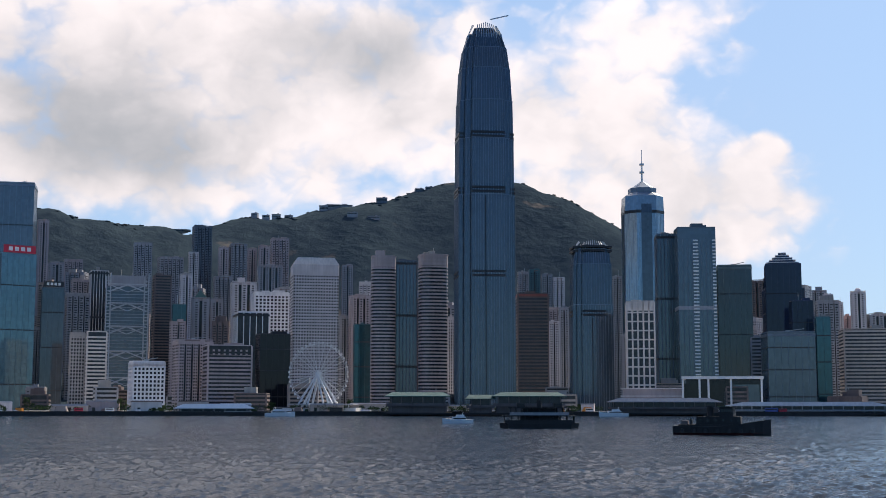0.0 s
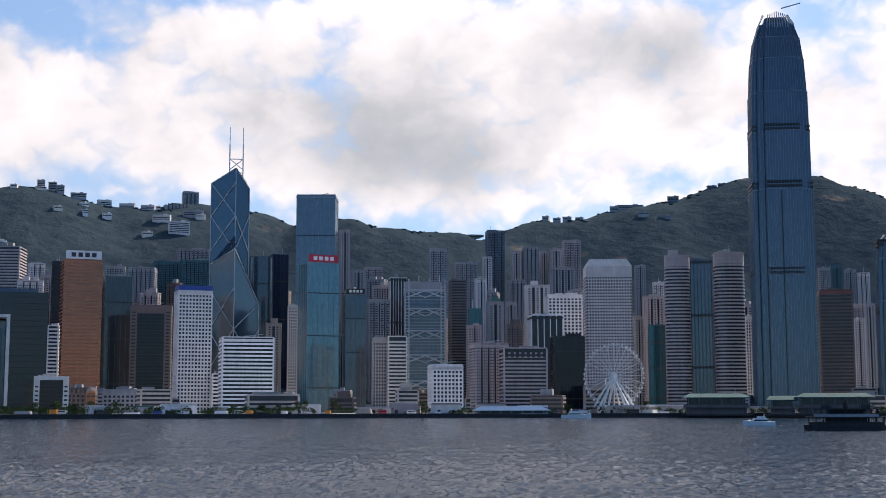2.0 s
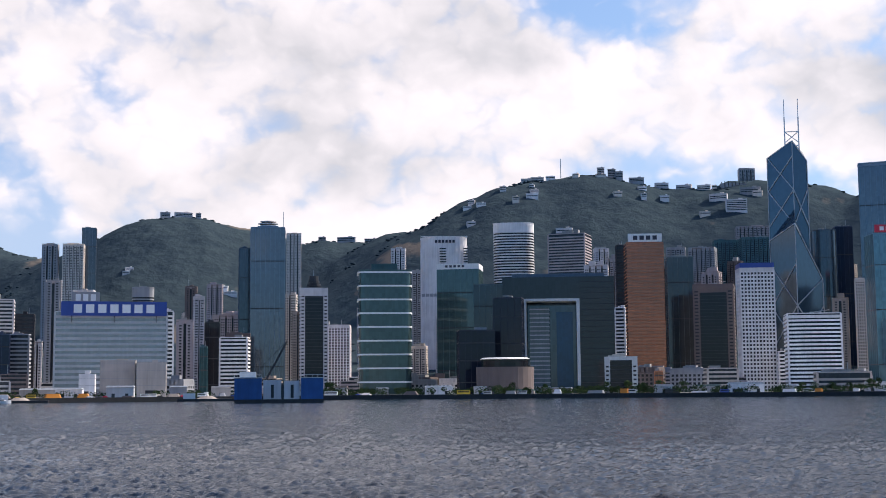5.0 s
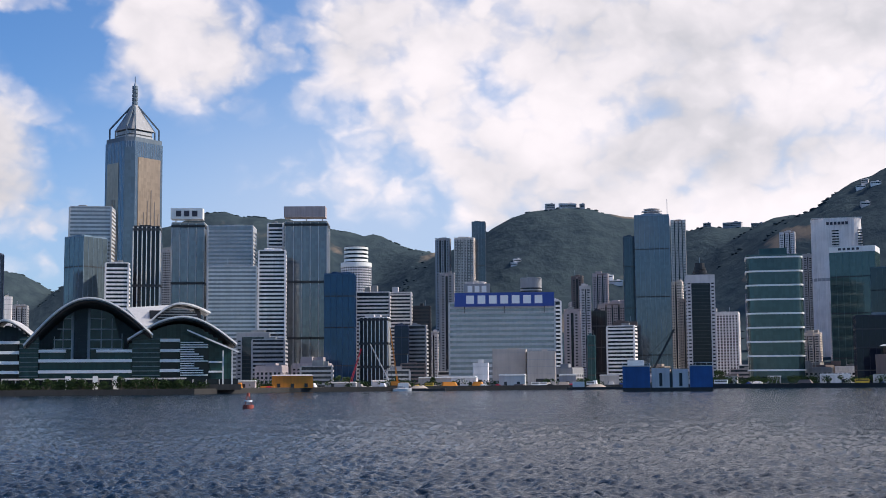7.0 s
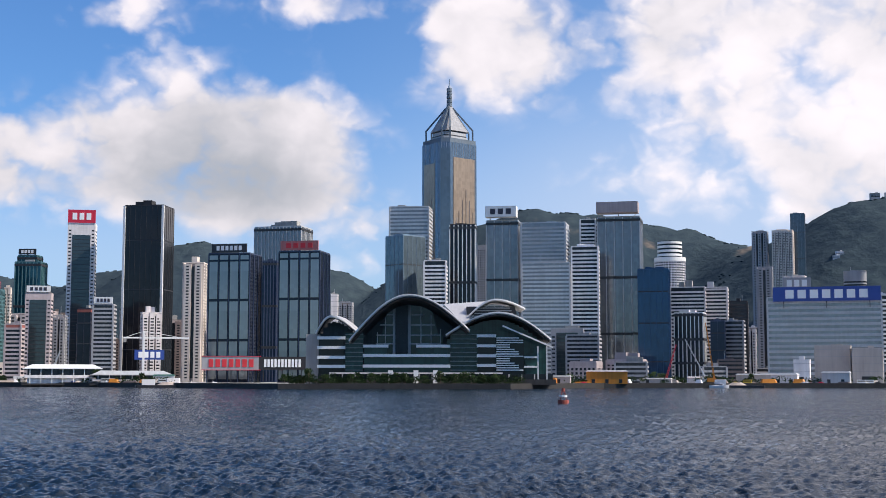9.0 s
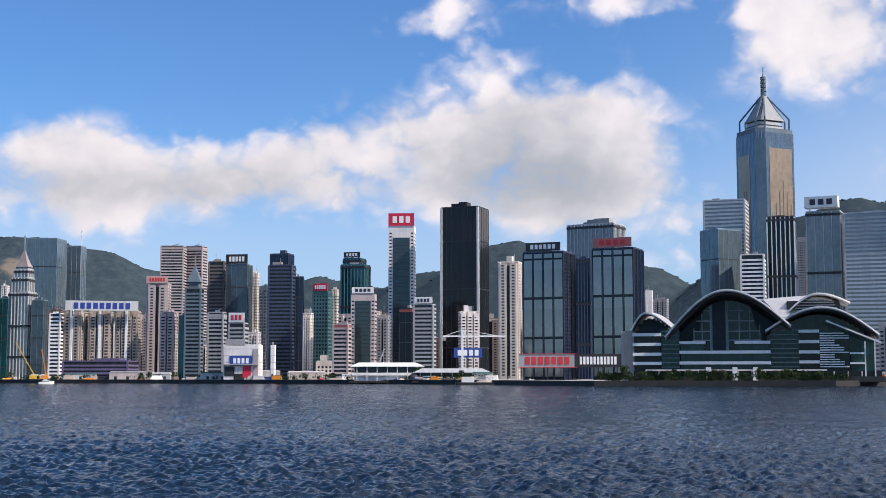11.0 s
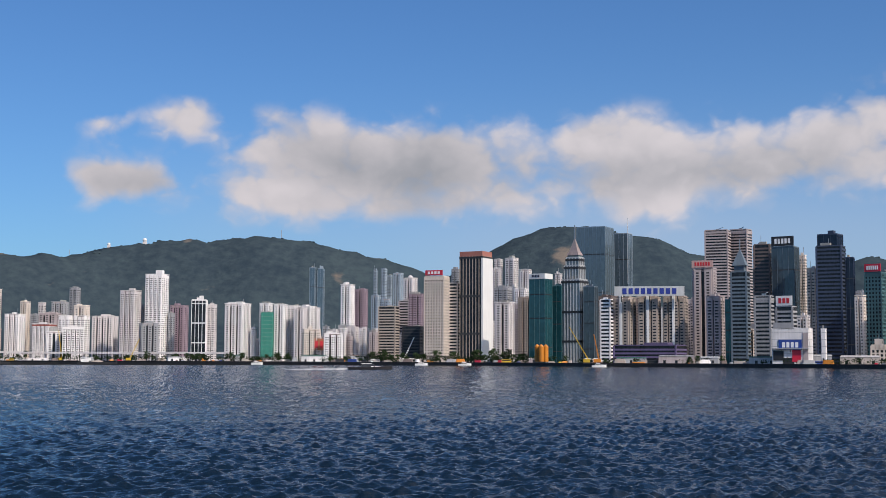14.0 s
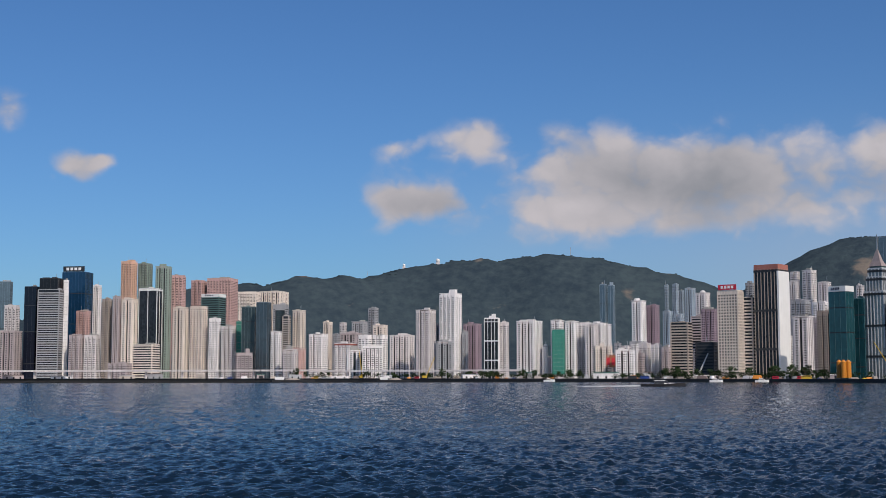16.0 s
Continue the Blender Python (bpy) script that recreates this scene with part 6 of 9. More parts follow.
CITY = ("grey", "rosegrey", "pale", "grey", "rosegrey", "tan", "brown")
BRIGHT = ("white", "pale", "cream", "white", "rosegrey", "pink", "grey")
fill(1, -32, 17, 95, 3.0, 5.6, 1650, 2350, ("flats",), CITY)
fill(2, -32, 17, 34, 0.3, 1.0, 1180, 1500, ("bands", "grid"), ("grey", "rosegrey", "brown", "tan"))
fill(3, -62, -32, 50, 1.6, 3.6, 1500, 2200, ("flats",), CITY + ("cream",))
fill(4, -62, -34, 40, 0.25, 0.8, 1150, 1450, ("bands", "grid"), CITY + ("white",))
fill(5, -100, -76, 70, 1.2, 2.8, 1350, 1900, ("flats",), CITY + ("cream", "pale"))
fill(6, -100, -80, 40, 0.25, 0.8, 1150, 1400, ("bands", "grid", "flats"), BRIGHT)
fill(7, -136, -98, 110, 0.5, 1.5, 1750, 2500, ("flats",), BRIGHT)


# ---- landmarks ----
def place(x, y, z=2.6, extra=0.0):
    """A pose that faces the harbour."""
    return pose(x, y, z, 0, 0, -math.degrees(math.atan2(x, y)) + extra)


def ribs(t, poly, z0, z1, top, step, mat, r=0.22, at=None, name="facade_rib"):
    """Upright ribs that follow a tapering outline."""
    g = Geo()
    k = len(poly)
    ox, oy = at or (0, 0)
    for i in range(k):
        (x0, y0), (x1, y1) = poly[i], poly[(i + 1) % k]
        n = max(1, int(math.hypot(x1 - x0, y1 - y0) / step))
        for j in range(n):
            f = (j + 0.5) / n
            x, y = x0 + (x1 - x0) * f, y0 + (y1 - y0) * f
            g.bar((x * 1.003, y * 1.003, z0), (x * top * 1.003 + ox, y * top * 1.003 + oy, z1), r)
    part(name, g, mat, t, "", "stuff")


def notched(w, n):
    """A square with stepped corners."""
    a, b = w / 2, w / 2 - n
    c = w / 2 - n * 0.45
    return [(-b, -a), (b, -a), (b, -c), (c, -c), (c, -b), (a, -b), (a, b), (c, b), (c, c), (b, c), (b, a), (-b, a), (-b, c), (-c, c), (-c, b), (-a, b), (-a, -b), (-c, -b), (-c, -c), (-b, -c)]


def waterfront_skyscraper(x, y, w, h, label, mat, rib, tall):
    t = thing("skyscraper", label, "skyscraper", place(x, y, 2.6, 9))
    base = notched(w, w * 0.2)
    stages = ((0, 0.545, 1.0, 0.98), (0.545, 0.69, 0.965, 0.955), (0.69, 0.79, 0.945, 0.925), (0.79, 0.875, 0.91, 0.85), (0.875, 0.93, 0.84, 0.745), (0.93, 0.968, 0.735, 0.57)) if tall else ((0, 0.62, 1.0, 0.985), (0.62, 0.86, 0.96, 0.93), (0.86, 0.95, 0.90, 0.82))
    for a, b, s0, s1 in stages:
        poly = [(px * s0, py * s0) for px, py in base]
        part("shaft_stage", Geo().prism(poly, a * h, b * h, s1 / s0), mat, t)
        ribs(t, poly, a * h, b * h, s1 / s0, 2.6, rib)
        for z in (b * h,):
            part("setback_ledge", Geo().prism([(px * s1 * 1.015, py * s1 * 1.015) for px, py in base], z - 0.8, z), rib, t)
    levels = (0.335, 0.548, 0.69) if tall else (0.55, 0.93)
    for f in levels:
        s = 0.99 if f < 0.6 else 0.955
        for k in (0, 1):
            z = f * h + k * 4.2
            part("louvre_band", Geo().box(-w * 0.29, w * 0.29, -w / 2 * s - 0.4, w / 2 * s + 0.4, z, z + 2.4), DARK, t)
            part("louvre_band", Geo().box(-w / 2 * s - 0.4, w / 2 * s + 0.4, -w * 0.29, w * 0.29, z, z + 2.4), DARK, t)
    part("dark_joint", Geo().box(-w * 0.05 - 0.4, -w * 0.05 + 0.4, -w / 2 - 0.5, -w / 2 + 1, 0, h * 0.54), DARK, t)
    # crown of inward-curving prongs
    s = stages[-1][3]
    n = 9
    z0, z1 = h * stages[-1][1], h
    for side in range(4):
        for i in range(n):
            u = (-0.5 + (i + 0.5) / n) * w * 0.68 * s
            drop = abs(i - (n - 1) / 2) / n * (z1 - z0) * 0.5
            g = Geo()
            rot = Matrix.Rotation(side * math.pi / 2, 3, "Z")
            low = 14 if tall else 4
            pts = [Vector((u * 1.12, -w / 2 * s * 1.16, z0 - low)), Vector((u, -w / 2 * s * 1.01, z0 + 1)), Vector((u * 0.8, -w / 2 * s * 0.72, z1 - drop))]
            for p, q in zip(pts, pts[1:]):
                g.bar(rot @ p, rot @ q, 0.4 if tall else 0.3)
            part("crown_prong", g, STEEL, t)
    part("roof_core", Geo().prism(rect(w * 0.45, w * 0.45, 4), z0, z0 + (z1 - z0) * 0.55, 0.85), mat, t)
    if tall:
        part("maintenance_crane", Geo().bar((6, -6, z0 + 18), (w * 0.42, -10, z0 + 22), 0.5), STEEL, t)
    return t


IFC_GLASS = material("tower_glass_blue_grey", (0.085, 0.118, 0.145), 0.12, 0.35, 0.14, 0.012, pane=(2.6, 4.0), spec=0.6)
RIB = material("brushed_rib", (0.17, 0.21, 0.25), 0.4, 0.5, 0.1)
waterfront_skyscraper(43.0, 1369.3, 59.5, 408.0, "very tall blue-grey glass tower with a claw-like crown", IFC_GLASS, RIB, True)
waterfront_skyscraper(160.8, 1431.0, 44.0, 184.0, "blue-grey glass tower with a toothed crown", IFC_GLASS, RIB, False)


def braced_tower(x, y):
    """Faceted prism tower with white diagonal bracing and two masts."""
    t = thing("skyscraper", "faceted blue glass tower with white diagonal bracing and twin masts", "skyscraper", place(x, y))
    glass = material("prism_glass", (0.06, 0.10, 0.13), 0.08, 0.4, 0.12, 0.02, pane=(2.7, 4.0), spec=0.7)
    a, b, c, d, o = (-31, 0), (0, -31), (31, 0), (0, 31), (0, 0)

    def wedge(name, poly, tops):
        n = len(poly)
        g = Geo()
        g.v = [(px, py, 0) for px, py in poly] + [(px, py, z) for (px, py), z in zip(poly, tops)]
        g.f = [tuple(reversed(range(n))), tuple(range(n, 2 * n))] + [(i, (i + 1) % n, n + (i + 1) % n, n + i) for i in range(n)]
        return part(name, g, glass, t)

    wedge("tall_prism", [a, (0, -12), (17, -3), (13, 12), (0, 16)], [293, 312, 287, 300, 305])
    wedge("left_prism", [a, b, o], [188, 205, 238])
    wedge("right_prism", [b, c, o], [205, 138, 222])
    wedge("back_prism", [c, d, o], [90, 90, 160])
    w = 0.55

    def line(p, q):
        part("bracing", Geo().bar(p, q, w), WALL["silver"], t)

    hs = (0, 52, 104, 156, 208)
    for p, top in ((a, 293), (b, 205), (c, 138)):
        line((p[0] * 1.01, p[1] * 1.01, 0), (p[0] * 1.01, p[1] * 1.01, top))
    line((0, -12.5, 205), (0, -12.5, 312))
    line((17.3, -3.3, 150), (17.3, -3.3, 287))
    for z0, z1 in zip(hs, hs[1:]):
        if z1 <= 190:
            line((a[0], a[1] - 0.8, z0), (b[0], b[1] - 0.8, z1))
            line((b[0], b[1] - 0.8, z0), (a[0], a[1] - 0.8, z1))
        if z1 <= 138:
            line((b[0], b[1] - 0.8, z0), (c[0], c[1] - 0.8, z1))
            line((c[0], c[1] - 0.8, z0), (b[0], b[1] - 0.8, z1))
    line((b[0], b[1] - 0.8, 104), (c[0], c[1] - 0.8, 138))
    line((b[0], b[1] - 0.6, 205), (c[0], c[1] - 0.6, 138))
    line((a[0], a[1] - 0.6, 188), (b[0], b[1] - 0.6, 205))
    for z0, z1 in ((205, 250), (250, 293)):
        line((a[0], -1.0, z0), (0, -13, z1))
        line((0, -13, z0), (a[0], -1.0, z1))
    line((0, -13, 205), (17, -4, 250))
    line((17, -4, 205), (0, -13, 250))
    line((a[0], a[1], 293), (0, -12, 312))
    line((0, -12, 312), (17, -3, 287))
    for mx in (-8.5, 8.5):
        m = part("mast", Geo().bar((mx, 2, 300), (mx, 2, 345), 0.8).bar((mx, 2, 345), (mx, 2, 368), 0.45), WHITE, t, "white roof mast")
    part("mast_frame", Geo().bar((-8.5, 2, 312), (8.5, 2, 326), 0.5).bar((8.5, 2, 312), (-8.5, 2, 326), 0.5).bar((-8.5, 2, 326), (8.5, 2, 326), 0.5).bar((-8.5, 2, 308), (8.5, 2, 308), 0.5), WHITE, t)


braced_tower(-630.0, 1583.3)


def octagon_tower(x, y):
    t = thing("skyscraper", "pale blue glass octagonal tower with a stepped top and mast", "skyscraper", place(x, y, 2.6, 12))
    glass = material("pale_blue_glass", (0.20, 0.29, 0.35), 0.08, 0.4, 0.18, 0.02, pane=(2.7, 4.0), spec=0.7)
    o = rect(53, 53, 13)
    part("shaft", Geo().prism(o, 0, 262), glass, t)
    ribs(t, o, 0, 262, 1.0, 3.2, WALL["steel"], 0.2)
    part("top_band", Geo().prism([(a * 1.012, b * 1.012) for a, b in o], 262, 266), DARK, t)
    part("upper_stage", Geo().prism(o, 266, 286, 0.97), glass, t)
    for r in range(4):
        rot = Matrix.Rotation(r * math.pi / 2, 4, "Z")
        g = Geo().box(-7, 7, -27.2, -26, 60, 262).prism([(-7, -27.2), (7, -27.2), (7, -26), (-7, -26)], 262, 275, 0.96)
        ob = part("arched_bay", g, GLASS["slate"], t, "darker arched window bay")
        ob.matrix_basis = rot
    part("stepped_roof", Geo().prism([(a * 0.97, b * 0.97) for a, b in o], 286, 291, 0.72).prism([(a * 0.66, b * 0.66) for a, b in o], 291, 298), WALL["steel"], t)
    part("pyramid_roof", Geo().prism([(a * 0.6, b * 0.6) for a, b in o], 298, 308, 0.15), WALL["steel"], t)
    part("mast", Geo().bar((0, 0, 306), (0, 0, 333), 1.0).bar((0, 0, 333), (0, 0, 352), 0.45), WHITE, t)
    for z in (320, 331):
        part("mast_ring", Geo().prism(ellipse(7, 7, 10), z, z + 2), STEEL, t)


octagon_tower(269.7, 1769.6)


def hanger_bank(x, y):
    t = thing("office_tower", "grey steel bank tower with exposed hanger trusses and ladder masts", "office tower", place(x, y, ground(x, y) - 1, 4))
    w, d, h = 57.0, 40.0, 158.0
    part("curtain_wall", Geo().box(-w / 2 + 4, w / 2 - 4, -d / 2, d / 2, 0, h - 8), GLASS["slate"], t)
    part("rear_block", Geo().box(-w / 2 + 8, w / 2 - 6, -d / 2 + 8, d / 2, h - 8, h + 6), WALL["grey"], t)
    for sx in (-1, 1):
        for k in (0, 1):
            part("mast_column", Geo().box(sx * (w / 2 - 6) + k * 5 - 3.4, sx * (w / 2 - 6) + k * 5 - 2.0, -d / 2 - 3, -d / 2 - 1.5, 0, h + 4 + k * 4), WALL["silver"], t)
        g = Geo()
        for z in np.arange(4, h, 4.0):
            g.box(sx * (w / 2 - 6) - 3, sx * (w / 2 - 6) + 3, -d / 2 - 2.8, -d / 2 - 1.8, z, z + 0.9)
        part("ladder_rungs", g, WALL["silver"], t, "", "stuff")
    for z in (30, 62, 92, 120, 143):
        c = w / 2 - 6
        part("hanger_truss", Geo().bar((-c, -d / 2 - 2.2, z), (0, -d / 2 - 2.2, z + 9), 0.8).bar((c, -d / 2 - 2.2, z), (0, -d / 2 - 2.2, z + 9), 0.8).bar((-c, -d / 2 - 2.2, z + 9), (0, -d / 2 - 2.2, z), 0.5).bar((c, -d / 2 - 2.2, z + 9), (0, -d / 2 - 2.2, z), 0.5).bar((-c, -d / 2 - 2.2, z + 9.5), (c, -d / 2 - 2.2, z + 9.5), 0.7), WALL["silver"], t)
    for z in np.arange(4, h - 10, 4.0):
        part("floor_edge", Geo().box(-w / 2 + 4, w / 2 - 4, -d / 2 - 0.25, -d / 2 + 0.2, z, z + 0.7), WALL["grey"], t)
    for k in range(4):
        part("roof_crane", Geo().bar((-20 + 13 * k, 0, h - 4), (-20 + 13 * k, -8, h + 9 + k % 2 * 4), 0.5), STEEL, t)


hanger_bank(-389.1, 1618.9)


def gate_offices(x, y):
    """Twin slabs joined by a roof beam: a huge doorway."""
    t = thing("government_offices", "dark glass gate-shaped office building with a white-edged opening", "office building", place(x, y))
    g = material("gate_glass", (0.022, 0.030, 0.034), 0.1, 0.0, 0.2, 0.02, pane=(3.0, 4.2), spec=0.4)
    part("right_slab", Geo().box(20, 54, -14, 22, 0, 113), g, t)
    part("left_slab", Geo().box(-54, -33, -14, 22, 0, 113), g, t)
    part("roof_beam", Geo().box(-33, 20, -14, 22, 92, 113), g, t)
    part("rear_wall", Geo().box(-33, 20, 18, 21, 0, 92), GLASS["slate"], t)
    part("opening_edge", Geo().box(-33.5, -31, -14.6, 14, 0, 92), WALL["frame"], t)
    part("opening_edge", Geo().box(17.5, 20.6, -14.6, 14, 0, 92), WALL["frame"], t)
    part("opening_edge", Geo().box(-31, 17.5, -14.6, 14, 89.5, 92), WALL["frame"], t)
    part("inner_wing", Geo().box(-28, -9, -2, 17, 0, 84), WALL["greengrey"], t)
    for z in np.arange(6, 82, 4.2):
        part("inner_wing_floor", Geo().box(-28.2, -8.8, -2.3, 17, z, z + 1.2), WALL["silver"], t)
    part("inner_wing", Geo().box(-2, 14, 6, 17, 0, 80), GLASS["deepblue"], t)
    for z in np.arange(5, 112, 5.4):
        part("floor_edge", Geo().box(20.2, 54.2, -14.2, -13, z, z + 0.5), DARK, t)
    part("plant_screen", Geo().box(-45, 45, -5, 15, 113, 117), WALL["slate"], t)


gate_offices(-684.1, 1105.4)


def round_assembly(x, y):
    t = thing("assembly_hall", "low round stone hall with a white saucer roof", "civic hall", place(x, y))
    part("stone_drum", Geo().prism(ellipse(50, 44, 28), 0, 24, 1.02), WALL["brown"], t)
    part("glass_ring", Geo().prism(ellipse(42, 38, 28), 24, 30), GLASS["black"], t)
    part("saucer_roof", Geo().prism(ellipse(36, 34, 28), 30, 31, 1.22).prism(ellipse(44, 41, 28), 31, 32.2, 0.9), WHITE, t)


round_assembly(-655.7, 969.0)


def spired_tower(x, y):
    t = thing("skyscraper", "tall glass tower with gold window fields, a pyramid top and mast", "skyscraper", place(x, y))
    glass = material("silver_blue_glass", (0.12, 0.17, 0.22), 0.16, 0.45, 0.2, 0.02, pane=(2.6, 3.7), spec=0.7)
    gold = material("gold_glass", (0.36, 0.26, 0.18), 0.3, 0.4, 0.2, 0.02, pane=(2.6, 3.7), spec=0.6)
    blue = GLASS["deepblue"]
    o = [(-31, 6), (-10, -24), (1, -24), (31, 2), (26, 22), (-24, 22)]
    part("shaft", Geo().prism(o, 0, 269), glass, t)
    ribs(t, o, 0, 269, 1.0, 2.6, WALL["silver"], 0.16)
    part("corner_glass", Geo().prism([(-10.2, -24.5), (1.2, -24.5), (1.2, -23), (-10.2, -23)], 0, 262), GLASS["steel"], t)

    def field(p, q, u0, u1, z0, z1, n):
        p, q = Vector((*p, 0)), Vector((*q, 0))
        nn = Vector(((q - p).y, -(q - p).x, 0)).normalized() * 0.35
        a, b = p + (q - p) * u0 + nn, p + (q - p) * u1 + nn
        part("gold_field", Geo().prism([(a.x, a.y), (b.x, b.y), (b.x - nn.x, b.y - nn.y), (a.x - nn.x, a.y - nn.y)], z0, z1), gold, t, "gold-tinted window field")
        for i in range(n):
            c = a + (b - a) * ((i + 0.5) / n)
            part("field_line", Geo().bar((c.x + nn.x * 0.5, c.y + nn.y * 0.5, z0), (c.x + nn.x * 0.5, c.y + nn.y * 0.5, z1 * (0.86 - 0.05 * abs(i - n / 2))), 0.4), WALL["tan"], t)

    field((1, -24), (31, 2), 0.12, 0.92, 40, 252, 6)
    field((-31, 6), (-10, -24), 0.1, 0.7, 40, 246, 5)
    part("roof_deck", Geo().prism([(a * 0.97, b * 0.97) for a, b in o], 269, 274), WALL["slate"], t)
    for k, s in enumerate((0.66, 0.62)):
        part("crown_storey", Geo().prism([(a * s, b * s) for a, b in o], 274 + 5 * k, 277.5 + 5 * k), WALL["silver"], t)
        part("crown_gap", Geo().prism([(a * s * 0.95, b * s * 0.95) for a, b in o], 277.5 + 5 * k, 279 + 5 * k), DARK, t)
    part("pyramid_top", Geo().prism([(a * 0.70, b * 0.70) for a, b in o], 284, 296, 0.62).prism([(a * 0.434, b * 0.434) for a, b in o], 296, 315, 0.2), WALL["grey"], t, "silver pyramid top")
    for a, b in o:
        part("crown_strut", Geo().bar((a * 0.86, b * 0.86, 272), (a * 0.86, b * 0.86, 286), 0.9).bar((a * 0.86, b * 0.86, 286), (a * 0.12, b * 0.12, 312), 0.8), WALL["slate"], t)
    for k in range(5):
        part("mast_drum", Geo().prism(ellipse(6.2, 6.2, 10), 314 + k * 4.4, 317.4 + k * 4.4), WALL["slate"], t)
    part("mast_core", Geo().prism(ellipse(4, 4, 8), 312, 338, 0.6), STEEL, t)
    part("mast", Geo().bar((0, 0, 336), (0, 0, 346), 0.5), STEEL, t)


spired_tower(-1367.9, 590.8)


def round_tower(x, y):
    t = thing("office_tower", "round ribbed concrete tower with a revolving-restaurant top", "office tower", place(x, y, ground(x, y) - 1))
    part("shaft", Geo().prism(ellipse(46, 46, 36), 0, 180), WALL["pale"], t)
    ribs(t, ellipse(46, 46, 36), 0, 180, 1.0, 3.5, WALL["white"], 0.5)
    g = Geo()
    for z in np.arange(6, 178, 3.8):
        g.prism(ellipse(46.5, 46.5, 36), z, z + 1.5)
    part("ring_glazing", g, GLASS_PLAIN, t, "", "stuff")
    part("top_drum", Geo().prism(ellipse(47.5, 47.5, 36), 180, 186), WHITE, t)
    for k in range(4):
        part("crown_ring", Geo().prism(ellipse(37, 37, 30), 188 + k * 6.2, 191.4 + k * 6.2), WHITE, t)
    part("crown_core", Geo().prism(ellipse(35, 35, 30), 186, 211), GLASS_PLAIN, t)


round_tower(-1696.7, 1096.1)


def shell(name, t, x0, x1, za, zp, zb, peak, y0, y1, fall, mat, label="", thick=1.6, n=22):
    """A curved roof wing: crest at peak (0 to 1) across, leaning back by fall."""
    g = Geo()
    m = 6

    def height(u):
        if u < peak:
            s = u / peak
            return za + (zp - za) * math.sin(s * math.pi / 2)
        s = (u - peak) / (1 - peak)
        return zb + (zp - zb) * math.cos(s * math.pi / 2)

    for layer in (0, 1):
        for j in range(m + 1):
            v = j / m
            for i in range(n + 1):
                u = i / n
                bow = (1 - (2 * u - 1) ** 2) * 7.0 * (1 - v)
                g.v.append((x0 + (x1 - x0) * u, y0 + (y1 - y0) * v - bow, height(u) - fall * v - layer * thick))
    k = (m + 1) * (n + 1)
    for j in range(m):
        for i in range(n):
            p = j * (n + 1) + i
            g.f.append((p, p + 1, p + n + 2, p + n + 1))
            g.f.append((k + p, k + p + n + 1, k + p + n + 2, k + p + 1))
    for i in range(n):
        g.f.append((i, k + i, k + i + 1, i + 1))
        q = m * (n + 1) + i
        g.f.append((q, q + 1, k + q + 1, k + q))
    for j in range(m):
        p = j * (n + 1)
        g.f.append((p, p + n + 1, k + p + n + 1, k + p))
        p += n
        g.f.append((p, k + p, k + p + n + 1, p + n + 1))
    ob = part(name, g, mat, t, label)
    for f in ob.data.polygons:
        f.use_smooth = len(f.vertices) == 4 and abs(f.normal.z) > 0.3
    if "soffit" in name:
        return ob
    # white bar along the front edge paints in the roof's highlight
    rim = Geo()
    for i in range(n):
        rim.bar(Vector(g.v[i]) + Vector((0, -0.3, -0.6)), Vector(g.v[i + 1]) + Vector((0, -0.3, -0.6)), 0.45)
    part("roof_rim", rim, WHITE, t, "painted highlight along the roof wing's rim")
    return ob


